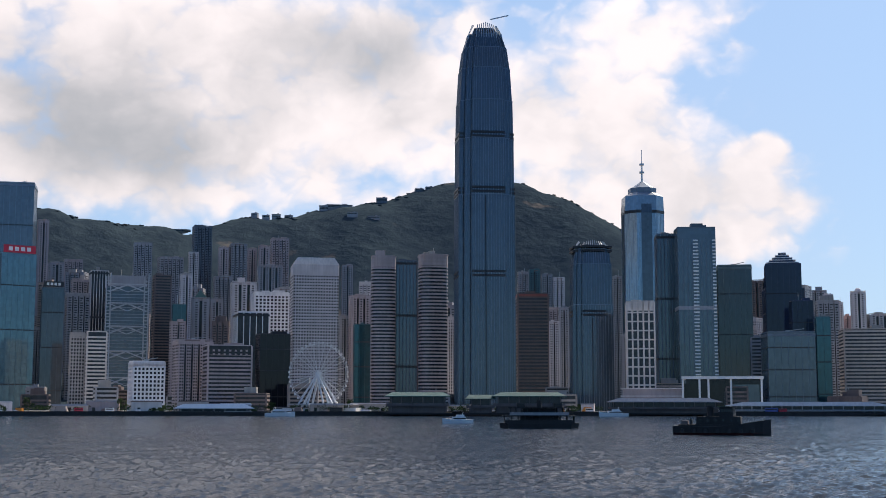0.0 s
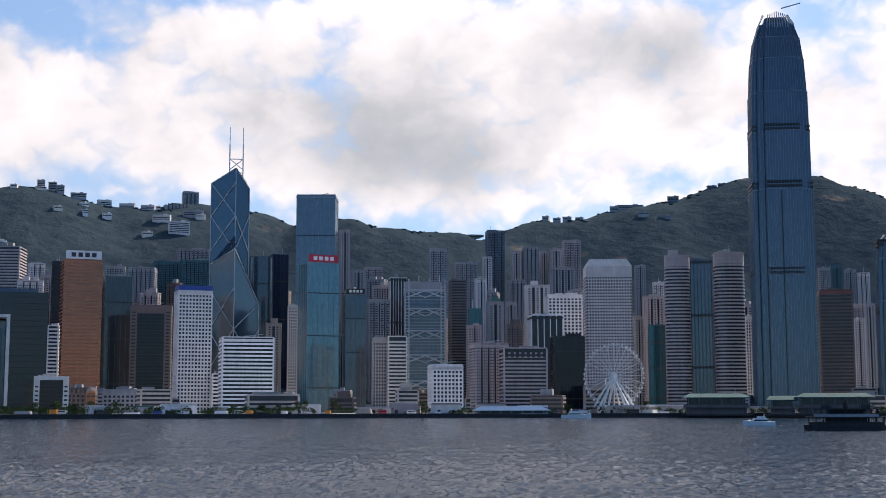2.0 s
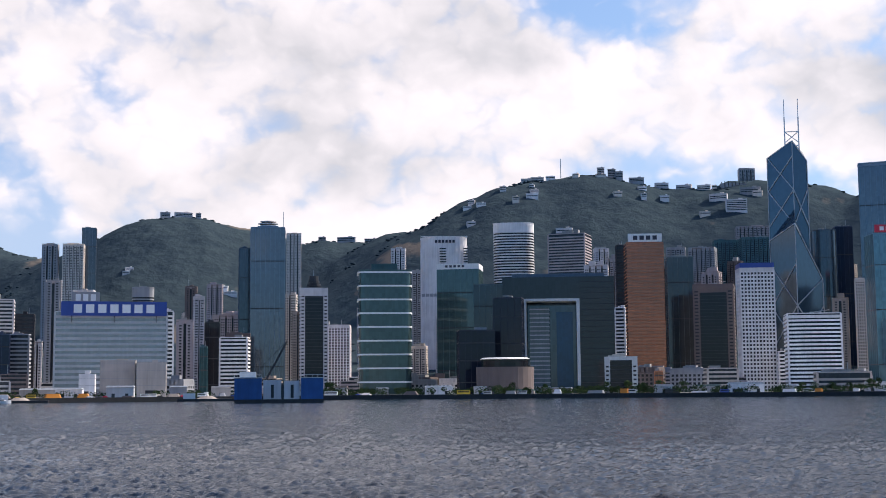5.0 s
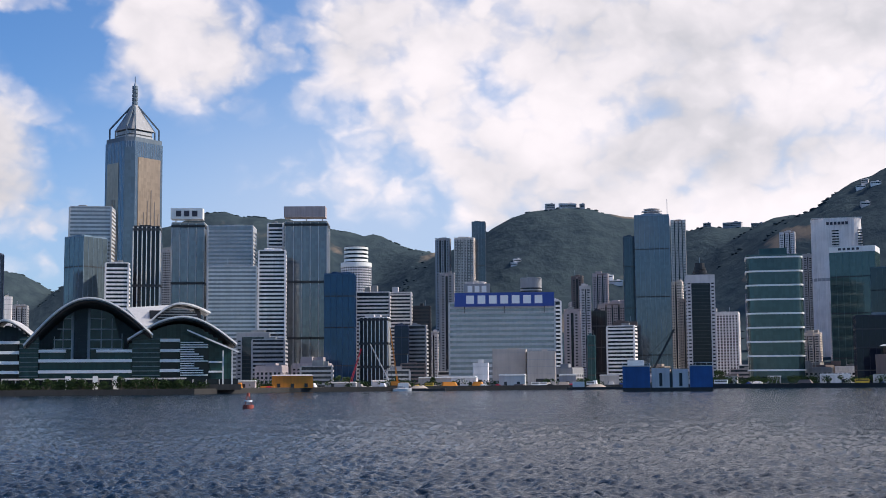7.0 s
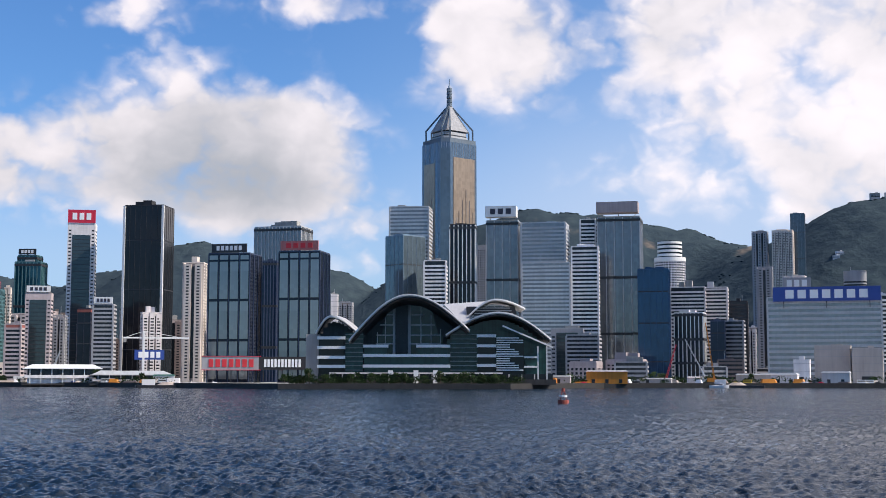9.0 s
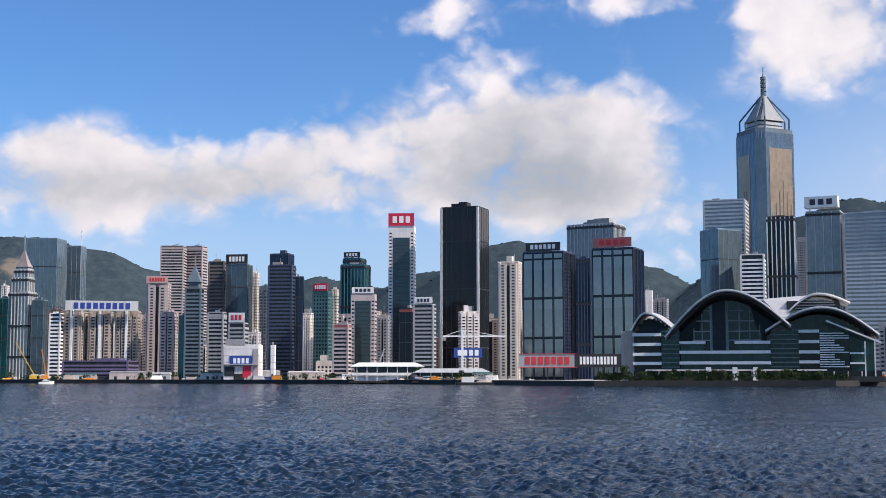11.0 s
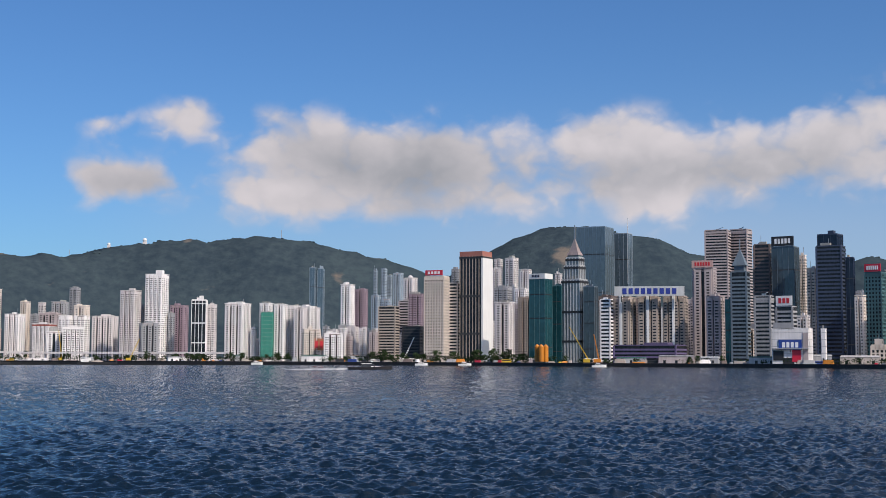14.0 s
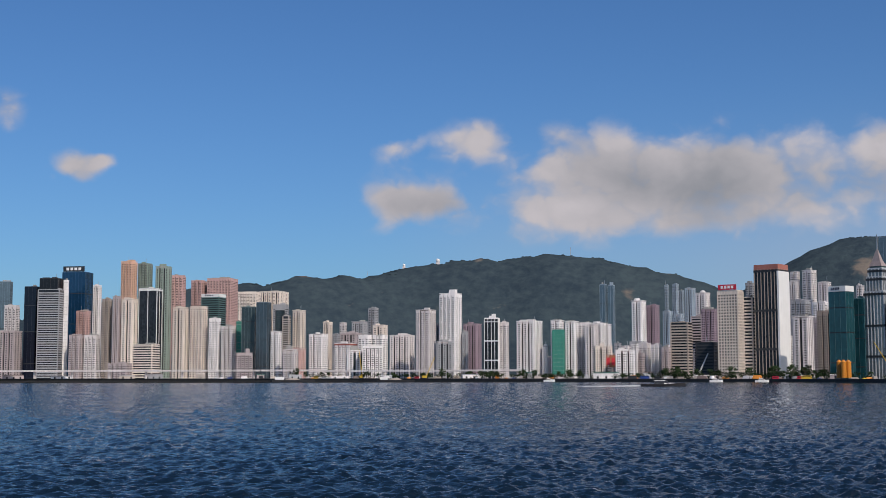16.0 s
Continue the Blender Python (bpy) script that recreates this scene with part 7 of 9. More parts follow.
def convention_centre(x, y):
    t = thing("convention_centre", "waterfront hall with sweeping gull-wing aluminium roofs and glass fronts", "convention centre", place(x, y))
    alu = material("aluminium_roof", (0.50, 0.49, 0.48), 0.4, 0.4, 0.15, 0.05)
    green = material("green_tinted_glass", (0.018, 0.055, 0.052), 0.1, 0.0, 0.3, 0.05, pane=(3.0, 3.6), spec=0.35)
    LEDGE = material("white_ledge_cladding", (0.86, 0.85, 0.83), 0.45, 0.0, 0.05)
    INNER = material("dark_hall_interior", (0.03, 0.04, 0.045), 0.4, 0.0, 0.3, 0.1, pane=(3.0, 4.0), spec=0.4)
    # body
    part("hall_body", Geo().box(-72, 74, 24, 90, 0, 30), GLASS["black"], t)
    part("end_block", Geo().box(-87, -78, 0, 40, 0, 34), WALL["beige"], t, "beige stone end block")
    part("great_window", Geo().box(-40, 6, 14, 24, 0, 34), green, t, "tall green glass front")
    part("great_window_upper", Geo().prism([(-36, 14), (3, 14), (3, 24), (-36, 24)], 34, 57, 0.72, (-5, 4)), green, t)
    for c, z1, r in ((-39, 36, 0.3), (-33.5, 46, 0.3), (-27.5, 57, 0.9), (-17, 58, 0.9), (-9, 54, 0.35), (-2, 48, 0.3), (4.5, 38, 0.3)):
        part("window_mullion", Geo().box(c - r, c + r, 12.4, 14, 0, z1), WALL["silver"], t)
    part("lift_core", Geo().box(-26.4, -18.2, 11, 14, 0, 56), INNER, t, "dark slatted centre bay")
    for z in np.arange(22, 54, 2.1):
        part("core_slat", Geo().box(-26.4, -18.2, 10.6, 11, z, z + 0.35), DARK, t)
    for z, half in ((27.5, 22.5), (33.5, 22.0), (40.5, 19.0), (47.5, 13.0)):
        part("window_transom", Geo().box(-22 - half * 0.8, -22 - 4.5, 12.8, 14, z, z + 0.8), WALL["silver"], t)
        part("window_transom", Geo().box(-22 + 4.5, -22 + half * 1.2, 12.8, 14, z, z + 0.8), WALL["silver"], t)
    # stacked galleries with white parapets
    for x0, x1, yy, zs, deep in ((-79, -60, -4, (11.3, 17.4, 24.0, 30.5), 2.0), (-48, 11, -6, (11.5, 18.6), 2.0), (-48, -31, -5.5, (25.0,), 1.9), (-12, 11, -5.5, (25.0,), 1.9), (29, 42, -4, (12.0, 18.5, 25.2, 32.0), 2.0), (61, 70, -2, (11.5, 18.0), 1.2)):
        part("dark_gallery", Geo().box(x0 + 0.8, x1 - 0.8, yy + 3.0, 24, 0, zs[-1] + 0.4), GLASS["black"] if x0 in (-79, 29) else green, t)
        for z in zs:
            part("white_ledge", Geo().box(x0, x1, yy, yy + 8, z, z + deep), LEDGE, t)
    for x0, x1 in ((-60, -48), (11, 29)):
        part("glazed_wing", Geo().box(x0, x1, -2, 24, 0, 35 if x0 < 0 else 37), green, t)
        for z in np.arange(9.5, 34.5, 3.0):
            part("wing_fin", Geo().box(x0, x1, -3.2, -2, z, z + 0.6), WALL["greengrey"], t)
    part("louvre_wing", Geo().box(42, 61, -1, 24, 0, 31.5), GLASS["black"], t)
    for z in np.arange(9.5, 32, 1.55):
        part("louvre", Geo().box(42.3 if int(z * 2) % 3 else 45.5, 60.5 - 3.0 * (int(z * 3) % 4), -2.6, -1.2, z, z + 0.75), LEDGE, t)
    part("podium", Geo().box(-78, 80, -8, 60, 0, 7.2), GLASS["black"], t)
    for i in range(17):
        c = -70 + i * 8.6
        part("podium_column", Geo().box(c - 0.35, c + 0.35, -9.4, -8.7, 0, 7.0), WALL["pale"], t)
    for c in (-29, -12, 1):
        part("gate_post", Geo().box(c - 1.6, c + 1.6, -14.5, -12.5, 1, 9.6), LEDGE, t)
    part("podium_roof", Geo().box(-70, 46, -11, -7, 7.2, 8.2), WALL["pale"], t)
    part("terrace", Geo().box(-78, 82, -11.5, -8, 0, 3.6), DARKSTONE, t)
    # walls added to close the open halls; INNER's dark colour paints the shade inside
    for i in range(26):
        u = (i + 0.5) / 26
        c = -55 + 77 * u
        top = 29 + 29.6 * math.sin(u / 0.50 * math.pi / 2) if u < 0.50 else 35.5 + 23.1 * math.cos((u - 0.50) / 0.50 * math.pi / 2)
        part("hall_wall", Geo().box(c - 1.5, c + 1.5, 20, 23, 0, top - 2.6), INNER, t)
    for i in range(22):
        u = (i + 0.5) / 22
        c = 9 + 68 * u
        top = 32.5 + 14 * math.sin(u / 0.5 * math.pi / 2) if u < 0.5 else 29 + 17.5 * math.cos((u - 0.5) / 0.5 * math.pi / 2)
        part("side_hall_wall", Geo().box(c - 1.56, c + 1.56, 10, 13, 0, top - 2.2), green, t)
    for i in range(9):
        u = (i + 0.5) / 9
        c = -79 + 26 * u
        top = 34 + 10.5 * math.sin(u / 0.38 * math.pi / 2) if u < 0.38 else 36 + 8.5 * math.cos((u - 0.38) / 0.62 * math.pi / 2)
        part("west_hall_wall", Geo().box(c - 1.46, c + 1.46, 10, 13, 0, top - 1.6), INNER, t)
    # roofs
    shell("main_roof", t, -57, 24, 30, 60.5, 37, 0.50, -12, 60, 8, alu, "arched main roof wing")
    shell("east_roof", t, 8, 79, 34, 48.8, 31, 0.5, -8, 50, 2, alu, "lower swept roof wing")
    shell("upper_roof", t, 22, 63, 46, 59, 53, 0.5, 16, 70, -1, alu, "upper swept roof wing")
    shell("west_roof", t, -80, -53, 35, 46.5, 37, 0.38, -2, 46, -2, alu, "small swept roof wing")
    saddle = Geo()
    saddle.v = [(7, 42, 57), (40, 46, 59.5), (22, 6, 43), (18, 6, 43), (7, 42, 55.6), (40, 46, 58.1), (22, 6, 41.6), (18, 6, 41.6)]
    saddle.f = [(0, 3, 2, 1), (4, 5, 6, 7), (0, 1, 5, 4), (1, 2, 6, 5), (2, 3, 7, 6), (3, 0, 4, 7)]
    part("saddle_roof", saddle, alu, t, "pale valley panel between the roof wings")
    # separate dark shells: the shade under the roofs is put into their colour
    shell("main_soffit", t, -55.5, 22.5, 29, 58.6, 35.5, 0.50, -11, 58, 8, DARK, "main roof underside with its shade painted dark", 0.6)
    shell("east_soffit", t, 9, 78, 32.5, 47, 29.4, 0.5, -7, 48, 2, DARK, "lower wing underside with its shade painted dark", 0.6)
    shell("west_soffit", t, -79, -54, 34, 45, 36, 0.38, -1, 44, -2, DARK, "small wing underside with its shade painted dark", 0.6)
    part("upper_hall", Geo().prism([(24, 20), (60, 20), (60, 60), (24, 60)], 30, 54, 0.94), DARK, t)
    for k in range(5):
        part("upper_slat", Geo().box(27 + k, 56 - k, 18.6, 19.2, 47 + 1.9 * k, 47.6 + 1.9 * k), WALL["silver"], t)
    part("side_strut", Geo().bar((46, -12, 39.5), (80, -10, 25), 0.5), WHITE, t)
    for c in (70, 76):
        part("porch_column", Geo().bar((c, -8, 0), (c, -8, 26), 0.4), WHITE, t)


convention_centre(-830.3, 347.3)


def observation_wheel(x, y):
    t = thing("observation_wheel", "white observation wheel with thin spokes and small cabins", "ferris wheel", place(x, y, 3.2, -22))
    r, zc = 25.5, 31.0
    for s in (-1.6, 1.6):
        g = Geo()
        n = 42
        for i in range(n):
            a, b = 2 * math.pi * i / n, 2 * math.pi * (i + 1) / n
            g.bar((r * math.cos(a), s, zc + r * math.sin(a)), (r * math.cos(b), s, zc + r * math.sin(b)), 0.14)
        part("rim", g, WHITE, t)
    for i in range(28):
        a = 2 * math.pi * i / 28
        part("spoke", Geo().bar((0, 1.6 if i % 2 else -1.6, zc), (r * math.cos(a), 0, zc + r * math.sin(a)), 0.18), WHITE, t)
    cab = None
    for i in range(42):
        a = 2 * math.pi * (i + 0.5) / 42
        if cab is None:
            cab = part("cabin", Geo().prism(ellipse(1.3, 1.6, 10), -0.9, 0.8, 0.8), WHITE, t)
            c = cab
        else:
            c = new("cabin", cab.data)
            c.parent = t
        c.matrix_basis = Matrix.Translation(((r + 1.3) * math.cos(a), 0, zc + (r + 1.3) * math.sin(a)))
    part("hub", Geo().prism(ellipse(5, 7, 14), zc - 2, zc + 2), WHITE, t)
    for sx in (-19, -9, 9, 19):
        for sy in (-5, 5):
            part("support_leg", Geo().bar((sx, sy * 1.3, 0), (0, sy * 0.5, zc), 0.6), WHITE, t)
    part("platform", Geo().box(-30, 36, -6, 8, 0, 3.0), WHITE, t)
    part("platform_roof", Geo().box(-24, 34, -8, 6, 5.6, 6.4), WALL["silver"], t)
    for c in range(-24, 35, 6):
        part("platform_post", Geo().box(c - 0.2, c + 0.2, -7.6, -7.2, 3, 5.6), WHITE, t)


observation_wheel(-104.7, 1115.1)


def board(label, x, y, w, z0, z1, back, ink, bars, frame_mat=None):
    t = thing("advertising_board", label, "sign", place(x, y, 0))
    h = z1 - z0
    b = part("panel", Geo().box(-w / 2, w / 2, -0.8, 0, z0, z1), back, t)
    n = bars
    for i in range(n):
        c = -w * 0.4 + w * 0.8 * (i + 0.5) / n
        q = w * 0.8 / n * 0.34
        g = Geo().box(c - q, c + q, -1.2, -0.8, z0 + h * 0.2, z0 + h * 0.8)
        part("plain_bar", g, ink, t)
    if frame_mat:
        for a in (z0 - 0.5, z1):
            part("edge", Geo().box(-w / 2 - 0.5, w / 2 + 0.5, -1.3, 0.2, a, a + 0.5), frame_mat, t)
    for c in (-w * 0.4, 0, w * 0.4):
        part("stand", Geo().box(c - 0.4, c + 0.4, 0.1, 0.9, 3.0 if z0 < 45 else z0 - 6, z1), DARK, t)


board("wide blue roof sign with white letter shapes", -965.2, 789.5, 94, 77, 90, BLUE, LETTER, 7)
board("red framed waterfront sign with letter shapes", -1102.2, 275.1, 49, 14, 25, WALL["grey"], LETTER_RED, 7, RED)
board("black waterfront sign with white letter shapes", -1091.0, 316.7, 40, 14, 25, HULL, LETTER, 11)
board("rooftop sign frame with dark blue letter shapes", -1386.8, -120.3, 72, 73, 83, WALL["silver"], LETTER_BLUE, 9)
board("dark sign with white letter shapes by the works", -1100.9, 206.0, 24, 22, 30, BLUE, LETTER, 4)
board("white block-letter sign on a roof", -1337.7, 1049.1, 34, 118, 132, WALL["grey"], LETTER, 3)
board("dark red brick board with dark letter shapes", -1692.8, -581.8, 34, 18, 34, WALL["orange"], LETTER_RED, 4)


# ---- waterfront ----
def ferry_pier(label, x, y, w, d, h, roof_mat, wall_mat):
    t = thing("ferry_pier", label, "ferry pier", place(x, y, 0))
    part("deck", Geo().box(-w / 2 - 2, w / 2 + 2, -d / 2 - 2, d / 2, 1.2, 2.6), DARKSTONE, t)
    for i in range(max(3, int(w / 8))):
        c = -w / 2 + w * (i + 0.5) / max(3, int(w / 8))
        part("pile", Geo().box(c - 0.6, c + 0.6, -d / 2 - 1.6, -d / 2 - 0.4, -3, 1.2), DARKSTONE, t)
        part("column", Geo().box(c - 0.35, c + 0.35, -d / 2, -d / 2 + 0.7, 2.6, h), WHITE if wall_mat is WALL["white"] else wall_mat, t)
    part("lower_hall", Geo().box(-w / 2 + 2, w / 2 - 2, -d / 2 + 3, d / 2, 2.6, h * 0.52), wall_mat, t)
    part("upper_hall", Geo().box(-w / 2 + 3, w / 2 - 3, -d / 2 + 2, d / 2, h * 0.56, h), GLASS_PLAIN, t)
    part("gallery_floor", Geo().box(-w / 2, w / 2, -d / 2, d / 2, h * 0.5, h * 0.56), wall_mat, t)
    part("balustrade", Geo().box(-w / 2, w / 2, -d / 2, -d / 2 + 0.3, h * 0.56, h * 0.66), wall_mat, t)
    part("roof", Geo().prism(rect(w + 3, d + 3), h, h + 0.6).prism(rect(w + 2, d + 2), h + 0.6, h + 3.6, 0.78), roof_mat, t)


ferry_pier("two-storey ferry pier with a green hipped roof", -20.2, 1064.8, 50, 40, 15, GREENROOF, WALL["brown"])
ferry_pier("two-storey ferry pier with a green hipped roof", 30.1, 1059.6, 22, 40, 13, GREENROOF, WALL["brown"])
ferry_pier("two-storey ferry pier with a green hipped roof", 68.8, 1057.8, 56, 40, 15, GREENROOF, WALL["brown"])
ferry_pier("small dark ferry pier with a flat roof", 182.0, 1095.0, 90, 26, 11, WALL["grey"], WALL["brown"])
ferry_pier("low grey ferry pier by the road", 303.8, 1109.1, 130, 20, 8, WALL["silver"], WALL["grey"])
ferry_pier("white ferry pier with open colonnades", -1096.5, 136.7, 58, 26, 14, WHITE, WALL["white"])
ferry_pier("low grey pier with dark openings", -1059.0, 185.0, 60, 20, 9, WALL["silver"], WALL["pale"])
ferry_pier("low pavilion with a white roof", -182.1, 1059.5, 60, 18, 5.5, WHITE, WALL["grey"])


def mall(x, y):
    t = thing("shopping_mall", "low mall with a thin white roof plane on columns", "mall", place(x, y))
    part("hall", Geo().box(-34, 34, 0, 40, 0, 26), GLASS["black"], t)
    part("roof_plane", Geo().box(-36, 37, -6, 40, 30, 32.5), WHITE, t)
    part("upper_hall", Geo().box(-32, 34, 2, 40, 26, 30), GLASS_PLAIN, t)
    for c in (-35, -20, -12, 8, 35):
        part("column", Geo().box(c - 0.9, c + 0.9, -5, -3.2, 0, 30), WHITE, t)
    part("glass_bay", Geo().box(10, 33, -2, 0, 4, 25), GLASS["slate"], t)
    part("terrace", Geo().box(-90, -36, 4, 40, 0, 22), WALL["rosegrey"], t)
    for z in (7, 14, 21):
        part("terrace_ledge", Geo().box(-92, -35, 2, 40, z, z + 1.2), WALL["pale"], t)


mall(254.0, 1208.6)


# sheds, site cabins and low clutter on the quay
ROOF_PICK = random.Random(5)


def shed(name, label, x, y, w, d, h, mat, extra=0.0):
    t = thing(name, label, name.replace("_", " "), place(x, y, ground(x, y) - 0.1, extra))
    part("wall", Geo().box(-w / 2, w / 2, -d / 2, d / 2, 0, h), mat, t)
    part("roof", Geo().prism([(-w / 2 - 0.5, -d / 2 - 0.5), (w / 2 + 0.5, -d / 2 - 0.5), (w / 2 + 0.5, d / 2 + 0.5), (-w / 2 - 0.5, d / 2 + 0.5)], h, h + 0.5 + d * 0.06, 0.9), ROOF_PICK.choice((WALL["pale"], WALL["silver"], WALL["grey"], GREENROOF, WALL["brown"])), t)
    for i in range(max(1, int(w / 9))):
        c = -w / 2 + w * (i + 0.5) / max(1, int(w / 9))
        part("opening", Geo().box(c - 1.2, c + 1.2, -d / 2 - 0.1, -d / 2 + 0.3, 0.6, min(h - 0.6, 3.4)), GLASS_PLAIN, t)


rq = random.Random(21)
for az in np.arange(-134, 19.5, 1.9):
    if -78 < az < -62:
        continue
    a = az + rq.uniform(-0.5, 0.5)
    d = shore(a) + rq.uniform(14, 60)
    m = rq.choice((WALL["white"], WALL["pale"], WALL["grey"], WALL["beige"], WALL["silver"], WALL["rosegrey"]))
    x, y = polar(a, d)
    shed(rq.choice(("quay_shed", "site_cabin", "pavilion")), rq.choice(("low quay shed with a flat roof", "small site cabin beside the sea wall", "low promenade pavilion with dark openings")), x, y, rq.uniform(9, 34), rq.uniform(6, 12), rq.uniform(3, 8.5), m, rq.uniform(-8, 8))


for az in np.concatenate([np.arange(-126, -78, 0.62), np.arange(-62, -44, 1.0), np.arange(-40, 18, 1.6)]):
    a = az + rq.uniform(-0.3, 0.3)
    d = shore(a) + rq.uniform(8, 30)
    x, y = polar(a, d)
    t = thing("material_stack", rq.choice(("stack of building material on the quay", "heap of brown spoil on the quay", "pile of crates on the quay")), "building material", place(x, y, 2.9, rq.uniform(-20, 20)))
    w, h = rq.uniform(4, 14), rq.uniform(1.5, 4.5)
    part("load", Geo().prism(rect(w, rq.uniform(3, 6), 0.8), 0, h, rq.uniform(0.5, 0.95)), rq.choice((WALL["tan"], WALL["white"], ORANGE, WALL["grey"], WALL["beige"], WALL["brown"])), t)
    part("timber_base", Geo().box(-w / 2 - 0.3, w / 2 + 0.3, -3, 3, -0.2, 0.15), BARK, t)


def vehicle(kind, label, x, y, mat, extra):
    t = thing(kind, label, kind, place(x, y, ground(x, y), extra))
    n, h = (10.5, 3.6) if kind == "bus" else ((6.5, 3.0) if kind == "truck" else (4.4, 1.5))
    if kind == "car":
        part("body", Geo().prism(rect(n, 1.8, 0.3), 0.35, 0.95).prism([(-1.6, -0.8), (1.3, -0.8), (1.3, 0.8), (-1.6, 0.8)], 0.95, 1.5, 0.8), mat, t)
    else:
        part("body", Geo().prism(rect(n, 2.5, 0.25), 0.5, h), mat, t)
        part("window_strip", Geo().box(-n * 0.45, n * 0.45, -1.3, 1.3, h * 0.55, h * 0.8), GLASS_PLAIN, t)
    for sx in (-0.32, 0.32):
        for sy in (-0.9, 0.9):
            ring = [(0.42 * math.cos(k * math.pi / 4), 0.42 * math.sin(k * math.pi / 4)) for k in range(8)]
            g = Geo()
            g.v = [(sx * n + a, sy - 0.12, 0.42 + b) for a, b in ring] + [(sx * n + a, sy + 0.12, 0.42 + b) for a, b in ring]
            g.f = [tuple(reversed(range(8))), tuple(range(8, 16))] + [(k, (k + 1) % 8, 8 + (k + 1) % 8, 8 + k) for k in range(8)]
            part("wheel", g, HULL, t)


CARPAINT = [WHITE, RED, WALL["silver"], DARK, BLUE, YELLOW]
for k in range(80):
    a = rq.uniform(-128, 18)
    if -76 < a < -64:
        continue
    d = shore(a) + rq.uniform(8, 13)
    kind = rq.choice(("bus", "truck", "truck", "car", "car"))
    x, y = polar(a, d)
    vehicle(kind, {"bus": "double-height coach parked on the quay road", "truck": "box truck parked on the quay road", "car": "small car parked on the quay road"}[kind], x, y, rq.choice(CARPAINT), rq.uniform(-10, 10))


# ---- cranes and barges ----
def crawler_crane(x, y, reach, height, mat, lean=1, z=2.8, label="crawler crane with a lattice jib on the quay"):
    t = thing("crane", label, "crane", place(x, y, z))
    part("crawler_track", Geo().box(-4, 4, -3, -1.6, 0, 1.3), HULL, t)
    part("crawler_track", Geo().box(-4, 4, 1.6, 3, 0, 1.3), HULL, t)
    part("cab", Geo().box(-3.6, 3, -2, 2, 1.3, 4.6), mat, t)
    a, b = Vector((lean * 2, 0, 3)), Vector((lean * reach, 0, height))
    g = Geo()
    side = Vector((0, 0.8, 0))
    up = Vector((-lean * 0.9, 0, 0.9))
    for s in (side, -side):
        for u in (up, -up * 0.2):
            g.bar(a + s + u, b + s * 0.3 + u * 0.3, 0.22)
    for k in range(14):
        p, q = a + (b - a) * (k / 14), a + (b - a) * ((k + 1) / 14)
        g.bar(p + side + up * 0.8, q - side, 0.14)
    part("jib", g, mat, t)
    part("hoist_rope", Geo().bar(b, b - Vector((0, 0, height * 0.5)), 0.08).bar(b, Vector((-lean * 3, 0, 5)), 0.1), DARK, t)


crawler_crane(-859.8, 585.1, -14, 34, WHITE)
crawler_crane(-848.3, 584.1, -4, 46, ORANGE)
crawler_crane(-876.8, 559.2, 10, 30, RED)
crawler_crane(-1248.8, -167.4, -16, 34, YELLOW)
crawler_crane(-1255.0, -158.4, -3, 28, ORANGE)
crawler_crane(-1521.9, -424.5, 14, 30, WHITE)
crawler_crane(-1637.8, -1112.7, -14, 48, DARK)
crawler_crane(-1668.3, -960.4, -3, 42, YELLOW)
crawler_crane(-1628.0, -835.8, 14, 30, YELLOW)
crawler_crane(-1112.9, 126.2, 10, 26, STEEL)


def tower_crane(x, y, h, jib):
    t = thing("tower_crane", "pale tower crane with a level jib over the works", "crane", place(x, y, 2.8))
    part("mast", Geo().box(-0.9, 0.9, -0.9, 0.9, 0, h + 6), WHITE, t)
    part("jib", Geo().box(-jib * 0.45, jib, -0.6, 0.6, h, h + 1.2).bar((0, 0, h + 6), (jib * 0.8, 0, h + 1), 0.2).bar((0, 0, h + 6), (-jib * 0.4, 0, h + 1), 0.2), WHITE, t)
    part("counterweight", Geo().box(-jib * 0.45, -jib * 0.38, -1, 1, h - 3, h), CONCRETE, t)


tower_crane(-1082.1, 197.7, 36, 36)

for k, (px, py) in enumerate(((-1222.6, -206.7), (-1227.0, -211.2), (-1228.3, -203.4))):
    t = thing("works_silo", "orange works silo on the quay", "silo", place(px, py, 2.8))
    part("drum", Geo().prism(ellipse(5, 5, 14), 2, 16), ORANGE, t)
    part("cone_top", Geo().prism(ellipse(5, 5, 14), 16, 18, 0.3), ORANGE, t)
    for sx in (-1.6, 1.6):
        part("leg", Geo().box(sx - 0.3, sx + 0.3, -0.3, 0.3, 0, 2.2), DARK, t)
shed("site_cabin", "orange stacked site cabins on the quay", -851.9, 494.4, 30, 8, 9, ORANGE)


